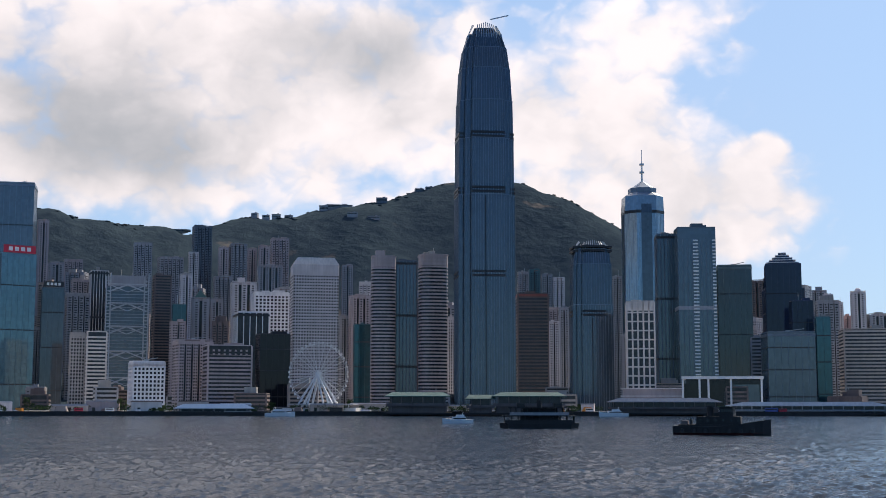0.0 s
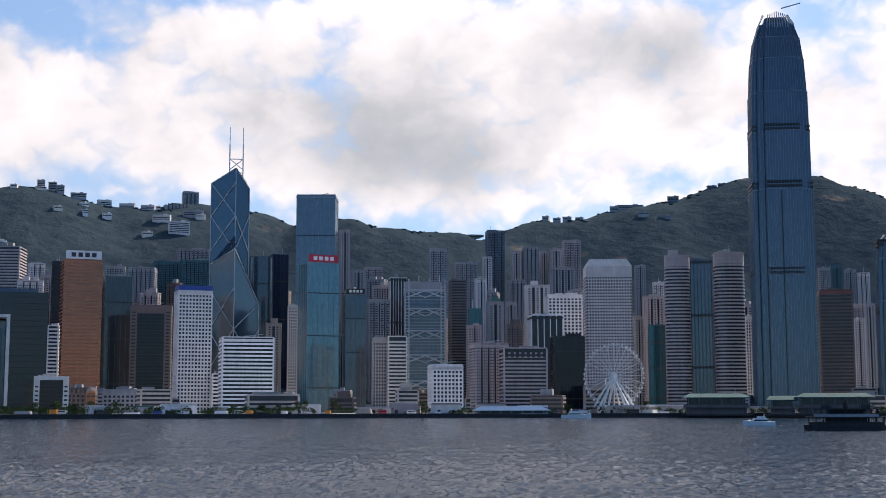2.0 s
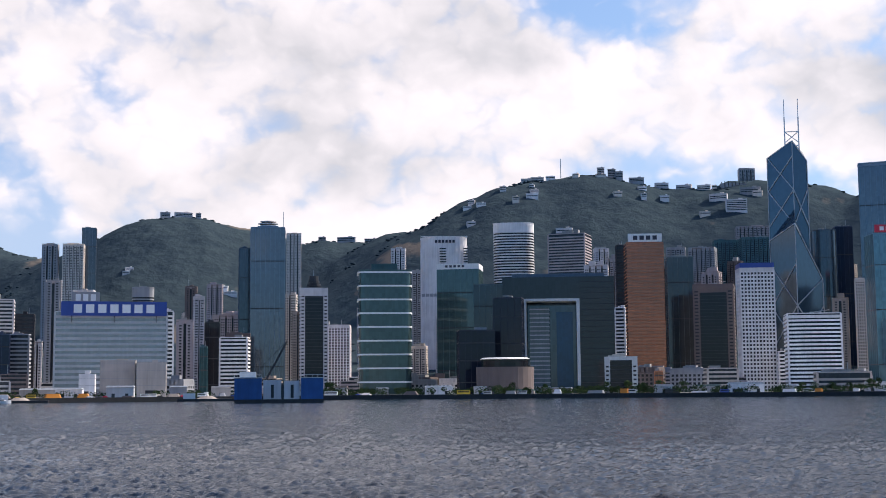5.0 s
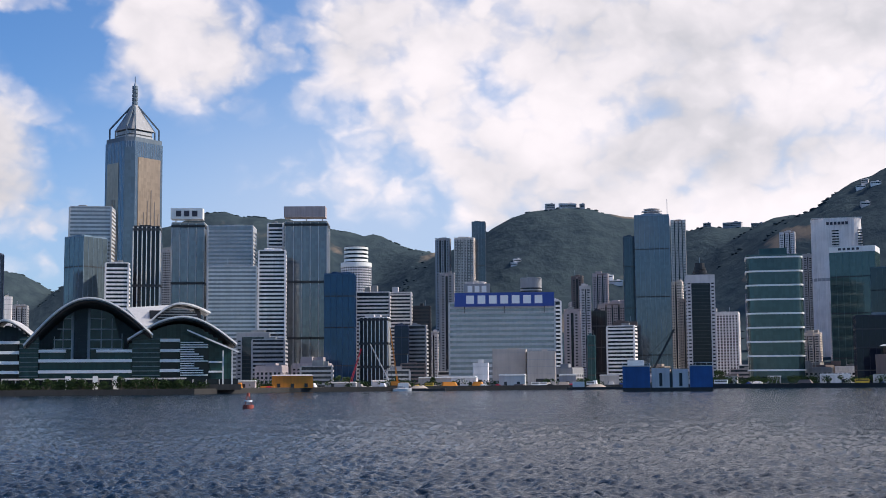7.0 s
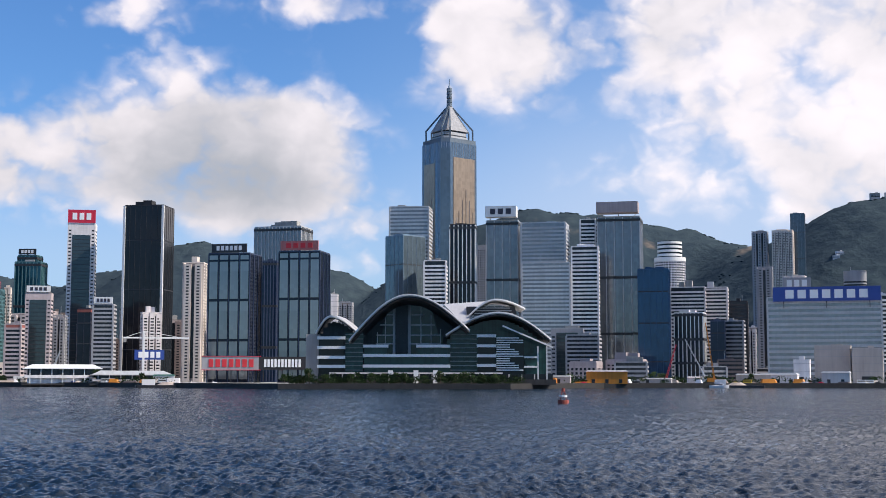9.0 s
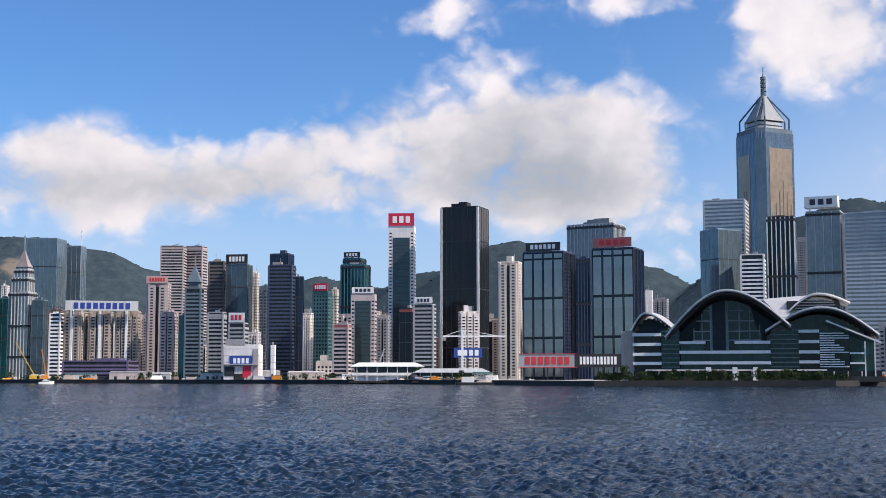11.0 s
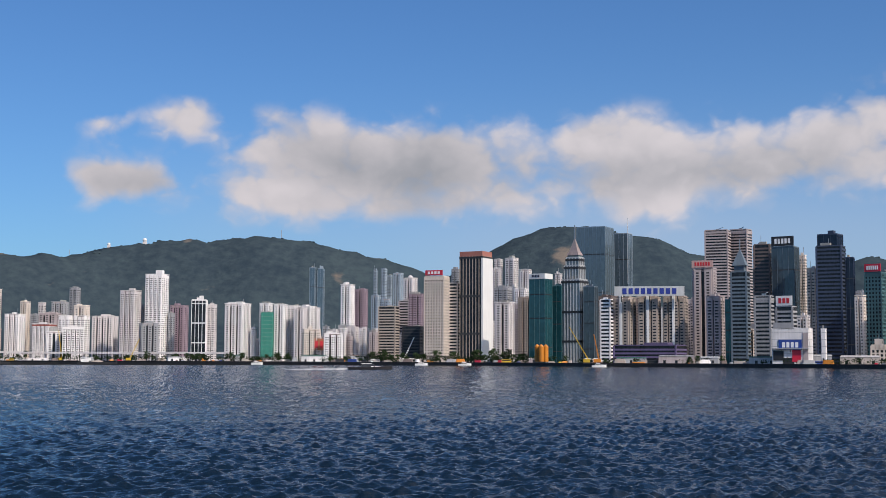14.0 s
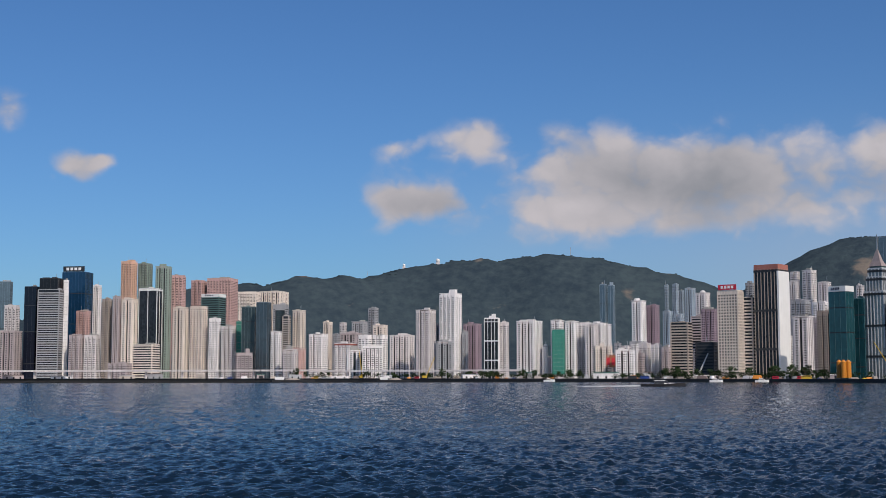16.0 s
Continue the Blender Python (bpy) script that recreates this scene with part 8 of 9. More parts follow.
def dock_barge(x, y):
    t = thing("floating_dock", "moored floating dock with bright blue end towers", "barge", place(x, y, 0))
    blue = material("dock_blue_paint", (0.015, 0.10, 0.30), 0.5, 0.0, 0.2, 0.15, bump=0.1)
    part("pontoon", Geo().box(-27, 27, -7, 7, -1, 2.2), DARKSTONE, t)
    for x0, x1 in ((-27, -10.5), (13.5, 27)):
        e = part("end_tower", Geo().prism([(x0, -7.2), (x1, -7.2), (x1, 7.2), (x0, 7.2)], 2.2, 15), blue, t, "bright blue steel end tower")
        part("walkway", Geo().box(x0 - 0.3, x1 + 0.3, -7.6, 7.6, 15, 15.6), WALL["silver"], e)
        for k in range(5):
            part("railing_post", Geo().box(x0 + (x1 - x0) * k / 4 - 0.1, x0 + (x1 - x0) * k / 4 + 0.1, -7.5, -7.3, 15.6, 17.2), WHITE, e)
        part("railing", Geo().box(x0, x1, -7.5, -7.35, 17, 17.2), WHITE, e)
    part("caisson", Geo().box(-9.5, 1.5, -5, 5, 2.2, 14), WALL["pale"], t, "pale concrete caisson block")
    part("caisson", Geo().box(3, 12.5, -5, 5, 2.2, 13.5), WALL["pale"], t, "pale concrete caisson block")
    for c in (-4, 2.2, 8):
        part("caisson_gap", Geo().box(c - 0.9, c + 0.9, -5.3, -4.9, 3, 11), DARK, t)
    part("deck_house", Geo().box(-24, -14, -3, 3, 15.6, 19), WHITE, t)
    part("crane_jib", Geo().bar((-8, 0, 14), (5, 0, 38), 0.6), DARK, t)
    part("crane_stay", Geo().bar((5, 0, 38), (-14, 0, 19), 0.12), DARK, t)


dock_barge(-571.1, 595.4)


def hull(n, w, h, sheer=0.8):
    """Outline of a small ship's hull as one closed mesh, bow to the right."""
    g = Geo()
    k = 12
    rings = []
    for z, s in ((-0.8, 0.8), (0.3, 0.95), (h, 1.0)):
        ring = []
        for i in range(k + 1):
            u = i / k
            half = w / 2 * s * (1 - max(0, (u - 0.62) / 0.38) ** 2) * (0.85 + 0.15 * min(1, u * 5))
            ring.append((-n / 2 + n * u * (0.96 + 0.04 * s), half, z + (sheer * max(0, u - 0.5) * 2 + sheer * 0.3 * max(0, 0.3 - u) if z == h else 0)))
        rings.append([(a, -b, c) for a, b, c in ring] + [(a, b, c) for a, b, c in reversed(ring)])
    m = len(rings[0])
    for r in rings:
        g.v += r
    for j in range(2):
        for i in range(m):
            g.f.append((j * m + i, j * m + (i + 1) % m, (j + 1) * m + (i + 1) % m, (j + 1) * m + i))
    g.f += [tuple(reversed(range(m))), tuple(range(2 * m, 3 * m))]
    return g


SOOTY = material("dark_painted_timber", (0.022, 0.02, 0.02), 0.7, 0.0, 0.3, 0.2)
MAROON = material("dull_red_boot_topping", (0.10, 0.02, 0.018), 0.6, 0.0, 0.3, 0.4)


def harbour_ferry(label, x, y, n, extra):
    """Double-ended ferry: two open galleries with posts, pilot houses at both ends."""
    t = thing("harbour_ferry", label, "boat", place(x, y, 0, extra))
    w = n * 0.27
    part("hull", Geo().prism([(-n * 0.5, -w * 0.16), (-n * 0.40, -w * 0.5), (n * 0.40, -w * 0.5), (n * 0.5, -w * 0.16), (n * 0.5, w * 0.16), (n * 0.40, w * 0.5), (-n * 0.40, w * 0.5), (-n * 0.5, w * 0.16)], -0.8, 1.7, 1.03), SOOTY, t)
    part("rubbing_strake", Geo().box(-n * 0.42, n * 0.42, -w * 0.53, w * 0.53, 1.3, 1.6), HULL, t)
    for k, (z, half) in enumerate(((1.7, 0.45), (4.3, 0.38))):
        part("gallery_wall", Geo().box(-n * half, n * half, -w * 0.48, w * 0.48, z, z + 0.95), SOOTY if k == 0 else WALL["grey"], t)
        part("cabin", Geo().box(-n * half * 0.55, n * half * 0.55, -w * 0.3, w * 0.3, z, z + 2.3), SOOTY, t)
        for i in range(11):
            c = -n * half + 2 * n * half * i / 10
            part("post", Geo().box(c - 0.12, c + 0.12, -w * 0.48, w * 0.48, z + 0.95, z + 2.35), SOOTY, t)
        part("deck", Geo().box(-n * half - 0.7, n * half + 0.7, -w * 0.52, w * 0.52, z + 2.35, z + 2.6), HULL, t)
    for s in (-1, 1):
        p = part("pilot_house", Geo().prism([(s * n * 0.24 - 1.4, -1.3), (s * n * 0.24 + 1.4, -1.3), (s * n * 0.24 + 1.4, 1.3), (s * n * 0.24 - 1.4, 1.3)], 6.9, 8.5), SOOTY, t)
        part("window", Geo().box(s * n * 0.24 - 1.1, s * n * 0.24 + 1.1, -1.36, 1.36, 7.7, 8.2), GLASS_PLAIN, p)
        part("mast", Geo().bar((s * n * 0.17, 0, 6.9), (s * n * 0.17, 0, 11.0), 0.1), DARK, t)
    part("funnel", Geo().prism(ellipse(1.7, 1.3, 12), 6.9, 9.3, 0.9), SOOTY, t)


def harbour_tug(label, x, y, n, extra):
    t = thing("harbour_tug", label, "boat", place(x, y, 0, extra))
    w = n * 0.3
    part("hull", hull(n, w, 2.1, 1.9), SOOTY, t)
    part("boot_topping", hull(n * 0.985, w * 1.02, 0.5, 0.2), MAROON, t, "dull red waterline band")
    part("bulwark", Geo().box(-n * 0.44, n * 0.12, -w * 0.48, w * 0.48, 2.0, 2.7), SOOTY, t)
    part("bow_fender", Geo().prism(ellipse(2.4, w * 0.42, 12), 2.2, 4.4).prism(ellipse(1.6, w * 0.3, 12), 4.4, 4.8), HULL, t)
    d = part("deckhouse", Geo().prism([(-n * 0.26, -w * 0.3), (n * 0.20, -w * 0.3), (n * 0.20, w * 0.3), (-n * 0.26, w * 0.3)], 2.2, 4.7, 0.98), SOOTY, t)
    for i in range(6):
        c = -n * 0.22 + n * 0.40 * i / 5
        part("porthole", Geo().box(c - 0.35, c + 0.35, -w * 0.3 - 0.06, w * 0.3 + 0.06, 3.4, 4.0), GLASS_PLAIN, d)
    h = part("wheelhouse", Geo().prism([(-n * 0.02, -w * 0.22), (n * 0.12, -w * 0.22), (n * 0.14, w * 0.22), (-n * 0.02, w * 0.22)], 4.7, 7.0, 0.95), SOOTY, t)
    for i in range(3):
        c = n * (0.01 + 0.04 * i)
        part("window", Geo().box(c - 0.38, c + 0.38, -w * 0.22 - 0.06, w * 0.22 + 0.06, 5.8, 6.6), GLASS_PLAIN, h)
    part("wheelhouse_roof", Geo().box(-n * 0.05, n * 0.15, -w * 0.26, w * 0.26, 7.0, 7.2), HULL, t)
    part("funnel", Geo().prism(ellipse(1.8, 1.4, 12), 4.6, 7.4, 0.85).prism(ellipse(1.9, 1.5, 12), 6.6, 6.9), SOOTY, t).location = (-n * 0.12, 0, 0)
    part("mast", Geo().bar((n * 0.03, 0, 7.2), (n * 0.03, 0, 11.0), 0.13).bar((n * 0.03, -1.2, 9.2), (n * 0.03, 1.2, 9.2), 0.08).bar((n * 0.03 - 1.0, 0, 8.6), (n * 0.03 + 1.0, 0, 8.6), 0.08), DARK, t)
    part("tow_post", Geo().box(-n * 0.33, -n * 0.31, -0.8, 0.8, 2.2, 4.0), HULL, t)
    part("deck_crates", Geo().box(-n * 0.42, -n * 0.35, -1.4, 1.4, 2.2, 3.6), WALL["brown"], t)
    for i in range(7):
        c = -n * 0.4 + n * 0.72 * i / 6
        part("tyre_fender", Geo().prism(ellipse(1.1, 0.5, 10), 0.5, 1.5), HULL, t).location = (c, -w * 0.5 - 0.12, 0)


harbour_ferry("dark double-deck harbour ferry on the water", 32.6, 450.8, 26, 3)
harbour_tug("black harbour tug with a dark red waterline", 71.8, 342.6, 24.5, -5)


def motor_yacht(label, x, y, n, extra, hull_mat, top_mat):
    t = thing("motor_yacht", label, "boat", place(x, y, 0, extra))
    w = n * 0.26
    part("hull", hull(n, w, n * 0.085 + 0.6, n * 0.05), hull_mat, t)
    part("cabin", Geo().prism([(-n * 0.3, -w * 0.36), (n * 0.22, -w * 0.3), (n * 0.22, w * 0.3), (-n * 0.3, w * 0.36)], n * 0.09 + 0.5, n * 0.15 + 1.0, 0.84), top_mat, t)
    part("window_strip", Geo().box(-n * 0.27, n * 0.15, -w * 0.36, w * 0.36, n * 0.11 + 0.5, n * 0.13 + 0.8), GLASS_PLAIN, t)
    part("flybridge", Geo().prism([(-n * 0.22, -w * 0.28), (n * 0.06, -w * 0.26), (n * 0.06, w * 0.26), (-n * 0.22, w * 0.28)], n * 0.15 + 1.0, n * 0.18 + 1.5, 0.9), top_mat, t)
    part("radar_arch", Geo().bar((-n * 0.14, -w * 0.25, n * 0.18 + 1), (-n * 0.17, 0, n * 0.24 + 1.6), 0.12).bar((-n * 0.14, w * 0.25, n * 0.18 + 1), (-n * 0.17, 0, n * 0.24 + 1.6), 0.12), WHITE, t)


motor_yacht("white motor yacht under way in the harbour", 6.3, 560.0, 13, 182, WHITE, WHITE)
motor_yacht("white motor launch moored beside the sea wall", -119.6, 977.7, 22, 5, WHITE, WHITE)
motor_yacht("white motor launch moored beside the piers", 128.5, 1001.8, 22, 185, WHITE, WHITE)
def speedboat(label, x, y, n, extra):
    t = thing("speedboat", label, "boat", place(x, y, 0, extra))
    w = n * 0.22
    part("hull", hull(n, w, 1.5, 1.0), HULL, t)
    part("foredeck", Geo().prism([(n * 0.02, -w * 0.42), (n * 0.40, -w * 0.1), (n * 0.40, w * 0.1), (n * 0.02, w * 0.42)], 1.5, 2.2, 0.8), WALL["pale"], t, "pale foredeck")
    part("cabin", Geo().prism([(-n * 0.22, -w * 0.4), (n * 0.12, -w * 0.32), (n * 0.12, w * 0.32), (-n * 0.22, w * 0.4)], 1.6, 3.7, 0.72), GLASS_PLAIN, t)
    part("cabin_roof", Geo().prism([(-n * 0.2, -w * 0.32), (n * 0.05, -w * 0.26), (n * 0.05, w * 0.26), (-n * 0.2, w * 0.32)], 3.7, 4.0, 0.9), WALL["pale"], t, "pale cabin roof")
    r = random.Random(12)
    foam = Geo()
    for k in range(150):
        u = r.random()
        px, py = -n * 0.45 - 42 * u, r.uniform(-1, 1) * (1.2 + 2.2 * u)
        q = r.uniform(0.3, 0.9) * (1.1 - 0.6 * u)
        foam.prism([(px - q * 2, py), (px, py - q), (px + q * 2, py), (px, py + q)], -0.1, 0.25 + r.uniform(0.1, 0.5) * (1 - u), 1.0)
    part("foam_wake", foam, WHITE, t, "white foam trail on the water", "stuff")
    part("roll_bar", Geo().bar((-n * 0.2, -w * 0.35, 2.4), (-n * 0.24, 0, 5.2), 0.12).bar((-n * 0.2, w * 0.35, 2.4), (-n * 0.24, 0, 5.2), 0.12), DARK, t)


speedboat("dark low speedboat with a pale deck on open water", -832.1, -254.1, 29, 4)
motor_yacht("small white boat near the works", -1180.8, -147.4, 13, 8, WHITE, WALL["silver"])
for px, py in ((-964.8, 198.6), (-954.8, 211.6), (-941.6, 224.3), (-1389.1, -317.8), (-1416.6, -373.5), (-808.4, 562.7), (-1522.5, -609.5)):
    motor_yacht("small pale boat moored beside the sea wall", px, py, 14, rq.uniform(-12, 12), WHITE, WALL["pale"])


def work_barge(x, y, n, label):
    t = thing("work_barge", label, "barge", place(x, y, 0, rq.uniform(-6, 6)))
    part("pontoon", Geo().prism(rect(n, n * 0.3, 1.0), -0.8, 1.9), HULL, t)
    part("deck_house", Geo().box(-n * 0.4, -n * 0.2, -2, 2, 1.9, 6), WHITE, t)
    part("cargo_heap", Geo().prism(ellipse(n * 0.35, n * 0.2, 12), 1.9, 4.0, 0.5), WALL["tan"], t)
    part("bollard", Geo().prism(ellipse(0.8, 0.8, 8), 1.9, 2.8), HULL, t)


work_barge(-813.4, 581.7, 40, "dark work barge moored at the works")
work_barge(-736.6, 691.0, 44, "flat dark work barge by the sea wall")
work_barge(-960.7, 193.5, 46, "flat work barge loaded with spoil")
work_barge(-1545.6, -998.3, 60, "long work barge beside the quay")
work_barge(-1547.4, -838.5, 50, "work barge beside the quay")


def buoy(x, y):
    t = thing("channel_buoy", "rusty red channel buoy with a cage top", "buoy", place(x, y, 0))
    red = material("rusty_red_paint", (0.30, 0.06, 0.04), 0.7, 0.0, 0.35, 1.5)
    part("float", Geo().prism(ellipse(3.0, 3.0, 14), -0.5, 1.0), red, t)
    for k in range(4):
        a = math.pi / 4 + k * math.pi / 2
        part("cage_leg", Geo().bar((1.2 * math.cos(a), 1.2 * math.sin(a), 1), (0.5 * math.cos(a), 0.5 * math.sin(a), 3.4), 0.12), red, t)
    part("lantern", Geo().prism(ellipse(1.1, 1.1, 10), 3.3, 4.3, 0.7), red, t)
    part("band", Geo().prism(ellipse(2.2, 2.2, 10), 1.8, 2.3), WHITE, t)


buoy(-325.9, 175.2)


# ---- elevated road ----
def flyover(label, a0, a1, d0, d1, z, lit):
    t = thing("flyover", label, "elevated road", Matrix.Identity(4))
    n = max(4, int(abs(a1 - a0) / 0.5))
    for i in range(n):
        p = polar(a0 + (a1 - a0) * i / n, d0 + (d1 - d0) * i / n)
        q = polar(a0 + (a1 - a0) * (i + 1) / n, d0 + (d1 - d0) * (i + 1) / n)
        k = 1 + 12 / math.hypot(*p)
        part("deck_span", Geo().prism([p, q, (q[0] * k, q[1] * k), (p[0] * k, p[1] * k)][::-1], z, z + 1.6), lit, t)
        part("parapet", Geo().prism([p, q, (q[0] * 1.0003, q[1] * 1.0003), (p[0] * 1.0003, p[1] * 1.0003)][::-1], z + 1.6, z + 2.6), lit, t)
        if i % 3 == 0:
            x, y = p[0] * (1 + 6 / math.hypot(*p)), p[1] * (1 + 6 / math.hypot(*p))
            part("pier", Geo().box(x - 1.2, x + 1.2, y - 1.2, y + 1.2, 0, z), lit, t)


flyover("pale concrete elevated road along the shore", -136.5, -121.5, 2185, 1960, 14, WALL["pale"])
flyover("pale concrete elevated road along the shore", -122, -113, 1960, 1800, 13, WALL["pale"])


# ---- on the hills ----
def hill_house(label, x, y, w, h, mat, n=1):
    t = thing("hill_house", label, "house", place(x, y, ground(x, y) - 3, rq.uniform(-15, 15)))
    part("wall", Geo().box(-w / 2, w / 2, -6, 6, -4, h + 3), mat, t)
    for k in range(max(1, int(h / 3.4))):
        part("ribbon_window", Geo().box(-w * 0.46, w * 0.46, -6.15, -5.8, 4 + 3.4 * k, 5.6 + 3.4 * k), GLASS_PLAIN, t)
    part("roof", Geo().box(-w / 2 - 0.4, w / 2 + 0.4, -6.4, 6.4, h + 3, h + 3.7), mat, t)
    part("stair_head", Geo().box(w * 0.1, w * 0.3, -2, 3, h + 3.7, h + 6), mat, t)


hill_house("pale hillside house among trees", -1461.0, 2246.8, 22, 6, WALL["pale"])
hill_house("pale hillside house among trees", -1443.1, 2258.3, 26, 8, WALL["pale"])
hill_house("grey ridge-top apartment house", -1337.2, 2334.1, 14, 16, WALL["grey"])
hill_house("grey ridge-top apartment house", -1318.1, 2344.9, 16, 14, WALL["grey"])
hill_house("grey ridge-top apartment house", -1300.7, 2343.2, 14, 12, WALL["grey"])
hill_house("grey ridge-top apartment house", -1274.5, 2368.9, 30, 8, WALL["grey"])
hill_house("pale hillside house among trees", -1225.5, 2383.4, 26, 10, WALL["pale"])
hill_house("pale hillside house among trees", -1181.2, 2394.5, 30, 10, WALL["pale"])
hill_house("pale hillside house among trees", -1141.6, 2402.6, 26, 9, WALL["pale"])
hill_house("pale hillside house among trees", -1091.1, 2360.0, 34, 10, WALL["pale"])
hill_house("pale hillside house among trees", -1044.7, 2337.1, 40, 22, WALL["pale"])
hill_house("grey ridge-top apartment house", -1055.8, 2430.6, 40, 10, WALL["grey"])
hill_house("pale hillside house among trees", -1277.7, 2090.4, 30, 6, WALL["pale"])
hill_house("tan hillside house among trees", -1241.2, 2077.5, 34, 8, WALL["tan"])
hill_house("white hillside villa among trees", -1387.0, 2151.7, 24, 6, WALL["white"])
hill_house("white hillside villa among trees", -1079.0, 2087.7, 20, 5, WALL["white"])
hill_house("white hillside villa among trees", -1184.1, 2314.7, 18, 6, WALL["white"])
hill_house("white hillside villa among trees", -1231.8, 2312.4, 18, 5, WALL["white"])
hill_house("grey ridge-top apartment house", -424.4, 2949.6, 14, 6, WALL["grey"])
hill_house("grey ridge-top apartment house", -400.8, 2963.0, 16, 5, WALL["grey"])
hill_house("grey ridge-top apartment house", -378.2, 2966.0, 20, 6, WALL["grey"])
hill_house("grey ridge-top apartment house", -351.7, 2979.3, 18, 5, WALL["grey"])
hill_house("grey ridge-top apartment house", -276.5, 3027.4, 20, 9, WALL["grey"])
hill_house("grey ridge-top apartment house", -241.0, 3040.5, 60, 7, WALL["grey"])
hill_house("dark building on the ridge top", -145.9, 3106.6, 26, 9, WALL["slate"])
hill_house("dark building on the ridge top", -57.8, 3189.5, 22, 5, WALL["slate"])
hill_house("dark building on the ridge top", -33.2, 3199.8, 20, 6, WALL["slate"])
hill_house("grey ridge-top apartment house", -204.8, 2952.9, 24, 4, WALL["grey"])
hill_house("grey ridge-top apartment house", -156.7, 2955.9, 28, 5, WALL["grey"])
hill_house("grey ridge-top apartment house", -2189.5, 2021.5, 10, 8, WALL["grey"])
hill_house("pale hillside house among trees", -2216.5, 2006.7, 34, 8, WALL["pale"])
hill_house("white hillside villa among trees", -1954.6, 1862.7, 36, 5, WALL["white"])
hill_house("white hillside villa among trees", -1932.6, 1871.2, 30, 4, WALL["white"])
hill_house("grey ridge-top apartment house", -1933.0, 2148.4, 16, 8, WALL["grey"])
hill_house("grey ridge-top apartment house", -1892.7, 2184.0, 40, 8, WALL["grey"])
hill_house("grey ridge-top apartment house", -1851.5, 2219.1, 30, 7, WALL["grey"])
hill_house("grey ridge-top apartment house", -2245.4, 1974.4, 20, 9, WALL["grey"])
hill_house("pale hillside house among trees", -2219.8, 2003.1, 36, 9, WALL["pale"])
hill_house("white hillside villa among trees", -2115.1, 1757.5, 14, 5, WALL["white"])
hill_house("white hillside villa among trees", -2118.5, 1769.1, 16, 5, WALL["white"])
hill_house("cream hillside terrace block", -2575.2, -1725.8, 60, 16, WALL["cream"])
hill_house("cream hillside terrace block", -2586.8, -1797.5, 60, 14, WALL["cream"])


# villas and small blocks scattered below the ridge line
rh = random.Random(44)
for k in range(18):
    i = rh.randrange(30, 45)
    (x0, y0, _), (x1, y1, _) = SPURS[i], SPURS[i + 1]
    f, back = rh.random(), rh.uniform(15, 150) / 2600
    x, y = (x0 + (x1 - x0) * f) * (1 - back), (y0 + (y1 - y0) * f) * (1 - back)
    hill_house("white hillside villa among trees", x, y, rh.uniform(9, 20), rh.choice((3, 4, 5, 7)), WALL[rh.choice(("white", "pale", "cream"))])


def lookout(x, y, z):
    t = thing("lookout_tower", "wok-shaped lookout building on the ridge", "lookout", place(x, y, z))
    part("base", Geo().box(-14, 6, -7, 7, -6, 9), WALL["pale"], t)
    for c in (-12, 3):
        part("leg", Geo().box(c - 2, c + 2, -6, 6, 9, 14), WALL["grey"], t)
    g = Geo()
    for k in range(7):
        u = k / 6
        g.v += [(px, py, 14 + 8 * u) for px, py in ellipse(26 + 28 * math.sqrt(u), 14 + 8 * u, 18)]
    g.f = [(k * 18 + i, k * 18 + (i + 1) % 18, k * 18 + 18 + (i + 1) % 18, k * 18 + 18 + i) for k in range(6) for i in range(18)]
    g.f += [tuple(reversed(range(18))), tuple(range(108, 126))]
    part("bowl", g, WALL["grey"], t)
    part("window_band", Geo().prism(ellipse(52, 21, 18), 17.6, 19.2), GLASS_PLAIN, t)


lookout(-552.9, 2734.7, 352.3)


def ridge_mast(label, x, y, z, h, r):
    t = thing("radio_mast", label, "mast", place(x, y, z - 6))
    part("pole", Geo().bar((0, 0, 0), (0, 0, h + 6), r), STEEL, t)
    for k in (0.4, 0.7):
        part("crossarm", Geo().bar((-2, 0, h * k), (2, 0, h * k), r * 0.6), STEEL, t)


ridge_mast("tall thin radio mast on the summit", -1412.6, 2301.0, 442.8, 36, 0.7)
ridge_mast("lattice radio mast on the far ridge", -4065.3, -1547.8, 407.1, 20, 0.9)
ridge_mast("thin radio mast on the far ridge", -3692.5, -2104.2, 330.6, 12, 0.5)


def radar_dome(x, y, z, r):
    t = thing("radar_dome", "white radar dome on the far ridge", "dome", place(x, y, z - 5))
    g = Geo()
    for k in range(6):
        a0, a1 = math.pi * (k / 6 - 0.5) * 0.98, math.pi * ((k + 1) / 6 - 0.5) * 0.98
        g.prism(ellipse(2 * r * math.cos(a0), 2 * r * math.cos(a0), 12), 8 + r + r * math.sin(a0), 8 + r + r * math.sin(a1), math.cos(a1) / math.cos(a0))
    part("dome", g, WHITE, t)
    part("base", Geo().box(-r, r, -r, r, 0, 9), WALL["pale"], t)


radar_dome(-3889.3, -1948.4, 375.8, 7)
radar_dome(-3837.8, -2047.8, 362.8, 5)


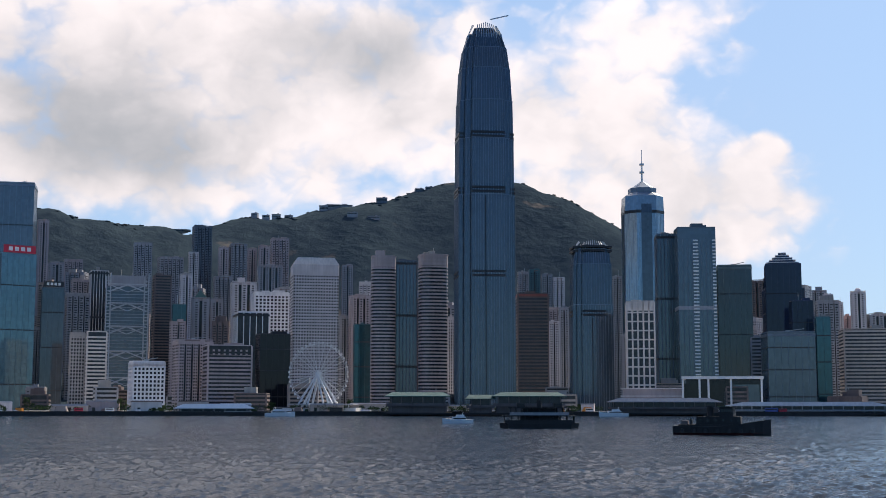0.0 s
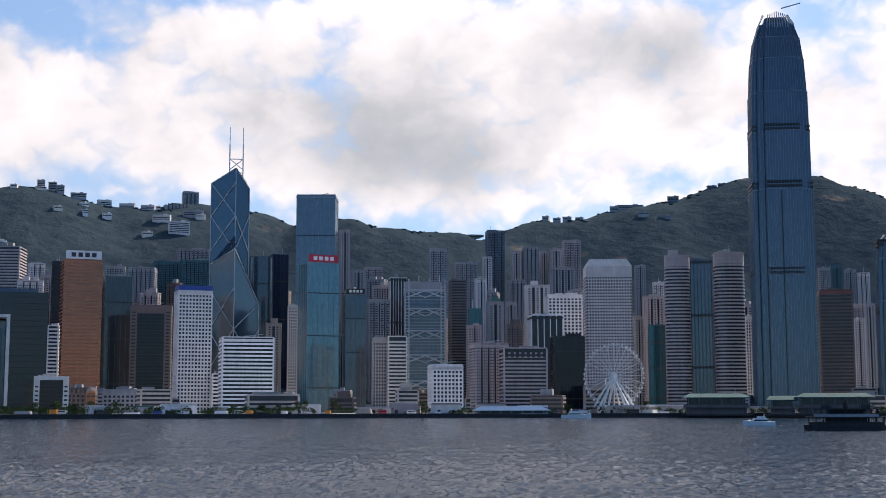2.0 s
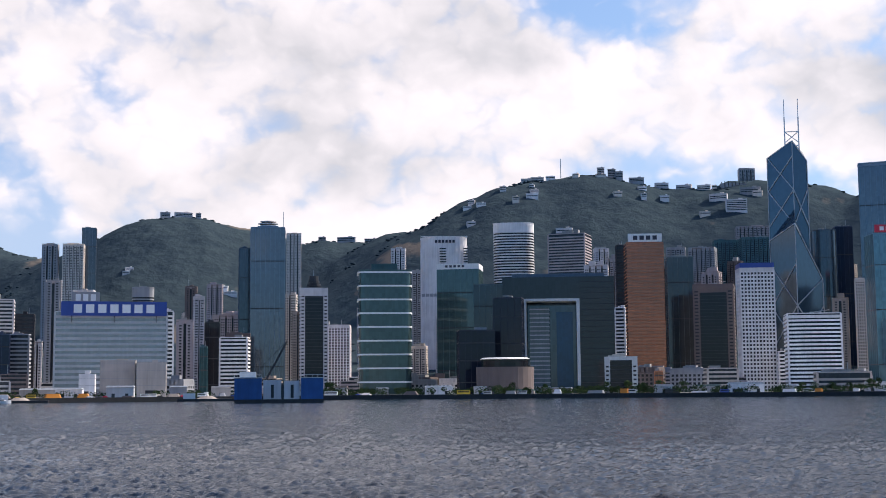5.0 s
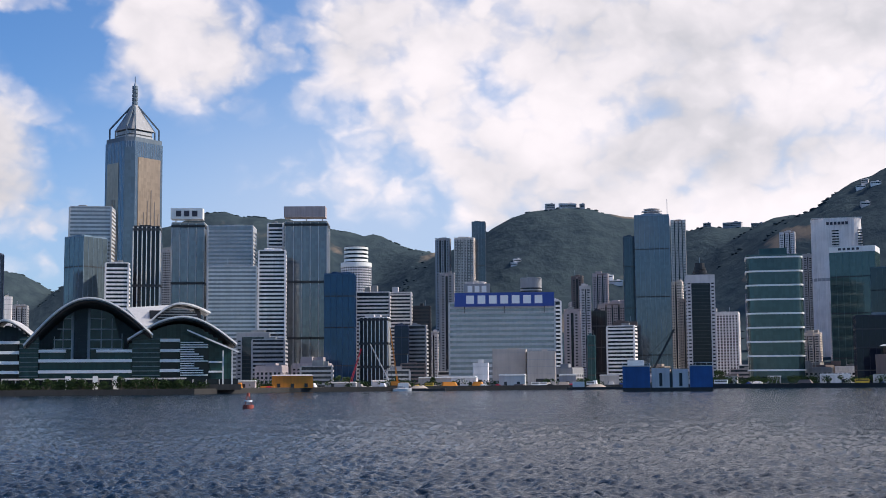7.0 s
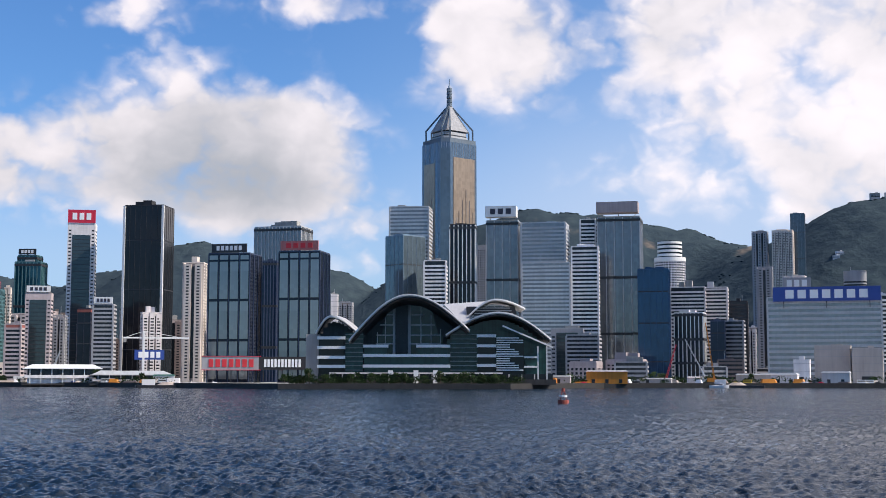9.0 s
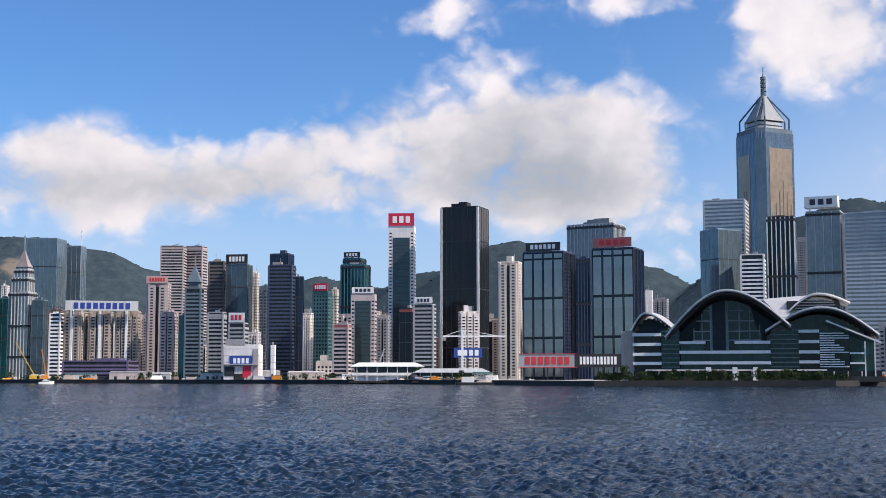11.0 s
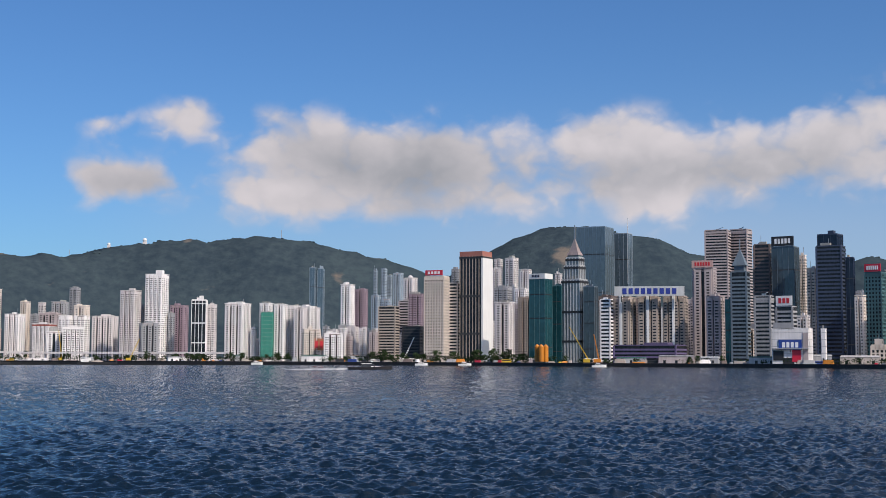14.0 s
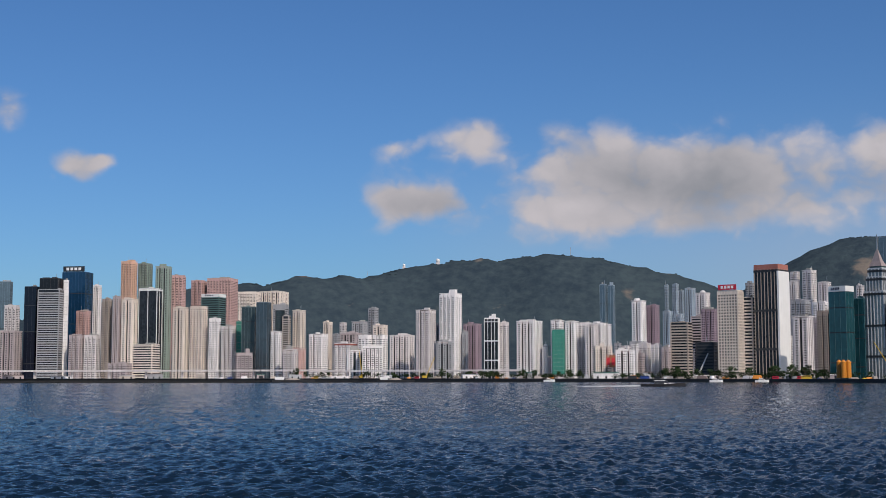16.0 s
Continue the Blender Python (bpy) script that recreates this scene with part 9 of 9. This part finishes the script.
# ---- trees ----
def make_tree(label, seed, h, spread):
    r = random.Random(seed)
    t = thing("tree", label, "tree", Matrix.Identity(4), "waterfront trees")
    g = Geo().prism(ellipse(0.7, 0.7, 7), 0, h * 0.5, 0.55)
    for k in range(5):
        a = r.uniform(0, 6.28)
        g.bar((0, 0, h * r.uniform(0.3, 0.5)), (spread * 0.6 * math.cos(a), spread * 0.6 * math.sin(a), h * r.uniform(0.6, 0.8)), 0.14)
    part("trunk", g, BARK, t)
    c = Geo()
    hubs = [(r.uniform(-0.7, 0.7) * spread, r.uniform(-0.7, 0.7) * spread, h * r.uniform(0.45, 0.9), r.uniform(0.28, 0.5) * spread) for _ in range(9)]
    for _ in range(520):
        hx, hy, hz, hr = r.choice(hubs)
        v = Vector((r.gauss(0, 1), r.gauss(0, 1), r.gauss(0, 0.8))).normalized() * hr * r.uniform(0.55, 1.05)
        p = Vector((hx, hy, hz)) + v
        u = Vector((r.gauss(0, 1), r.gauss(0, 1), r.gauss(0, 1))).normalized()
        w = u.orthogonal().normalized()
        s = r.uniform(0.35, 0.75)
        n = len(c.v)
        c.v += [tuple(p + u * s), tuple(p + w * s * 0.7), tuple(p - u * s), tuple(p - w * s * 0.7)]
        c.f.append((n, n + 1, n + 2, n + 3))
    part("crown", c, LEAVES, t)
    return t


protos = [make_tree("broad leafy green tree on the waterfront", 3, 11, 5.2), make_tree("low bushy green tree on the promenade", 8, 7.5, 4.4), make_tree("tall rounded green tree by the road", 15, 14, 5.6)]
spots = []
rt = random.Random(77)
for a0, a1, n, lo, hi in ((-73.8, -64, 70, 7.5, 17), (-43, -24, 40, 12, 60), (-24, -9, 18, 14, 60), (-112, -100, 66, 12, 50), (-123, -112, 52, 10, 50), (-62, -43, 18, 20, 80), (-99, -79, 18, 16, 70), (-9, 18, 6, 20, 70)):
    for _ in range(n):
        a = rt.uniform(a0, a1)
        d = shore(a) + rt.uniform(lo, hi)
        spots.append(polar(a, d))
for i, (x, y) in enumerate(spots):
    s = rt.uniform(0.6, 1.1)
    if -75.6 < math.degrees(math.atan2(x, y)) < -63.9 and math.hypot(x, y) < 930:
        s *= 0.78
    if math.atan2(x, y) < radians(-99):
        s *= 1.35
    m = pose(x, y, 2.9, 0, 0, rt.uniform(0, 360)) @ Matrix.Diagonal((s, s, s * rt.uniform(0.85, 1.1), 1))
    if i < 3:
        protos[i].matrix_basis = m
    else:
        copy_thing(protos[i % 3], m)


def make_shrubs():
    """The hedge and tree belt along the promenades."""
    r = random.Random(31)
    c = Geo()
    for a0, a1, n, lo, hi, top in ((-73.5, -63.5, 90, 9, 15, 6.0), (-43, -18, 230, 9, 40, 6.5), (-18, 18, 150, 12, 50, 6.0), (-62, -43, 120, 14, 60, 5.5), (-99, -78, 110, 12, 50, 5.5), (-123, -99, 260, 10, 45, 8.5)):
        for _ in range(n):
            a = r.uniform(a0, a1)
            hx, hy = polar(a, shore(a) + r.uniform(lo, hi))
            size = r.uniform(1.6, 3.4)
            hz = 2.9 + r.uniform(0.2, 0.75) * top
            for _ in range(46):
                v = Vector((r.gauss(0, 1), r.gauss(0, 1), r.gauss(0, 0.8))).normalized() * size * r.uniform(0.5, 1.05)
                p = Vector((hx, hy, max(3.1, hz + v.z))) + Vector((v.x * 1.5, v.y * 1.5, 0))
                u = Vector((r.gauss(0, 1), r.gauss(0, 1), r.gauss(0, 1))).normalized()
                w = u.orthogonal().normalized()
                k = r.uniform(0.4, 0.85)
                m = len(c.v)
                c.v += [tuple(p + u * k), tuple(p + w * k * 0.7), tuple(p - u * k), tuple(p - w * k * 0.7)]
                c.f.append((m, m + 1, m + 2, m + 3))
    ob = part("waterfront_shrubs", c, LEAVES, None)
    tagged(ob, "belt of dark green shrubs along the promenade", "shrubs", "", "stuff")


make_shrubs()
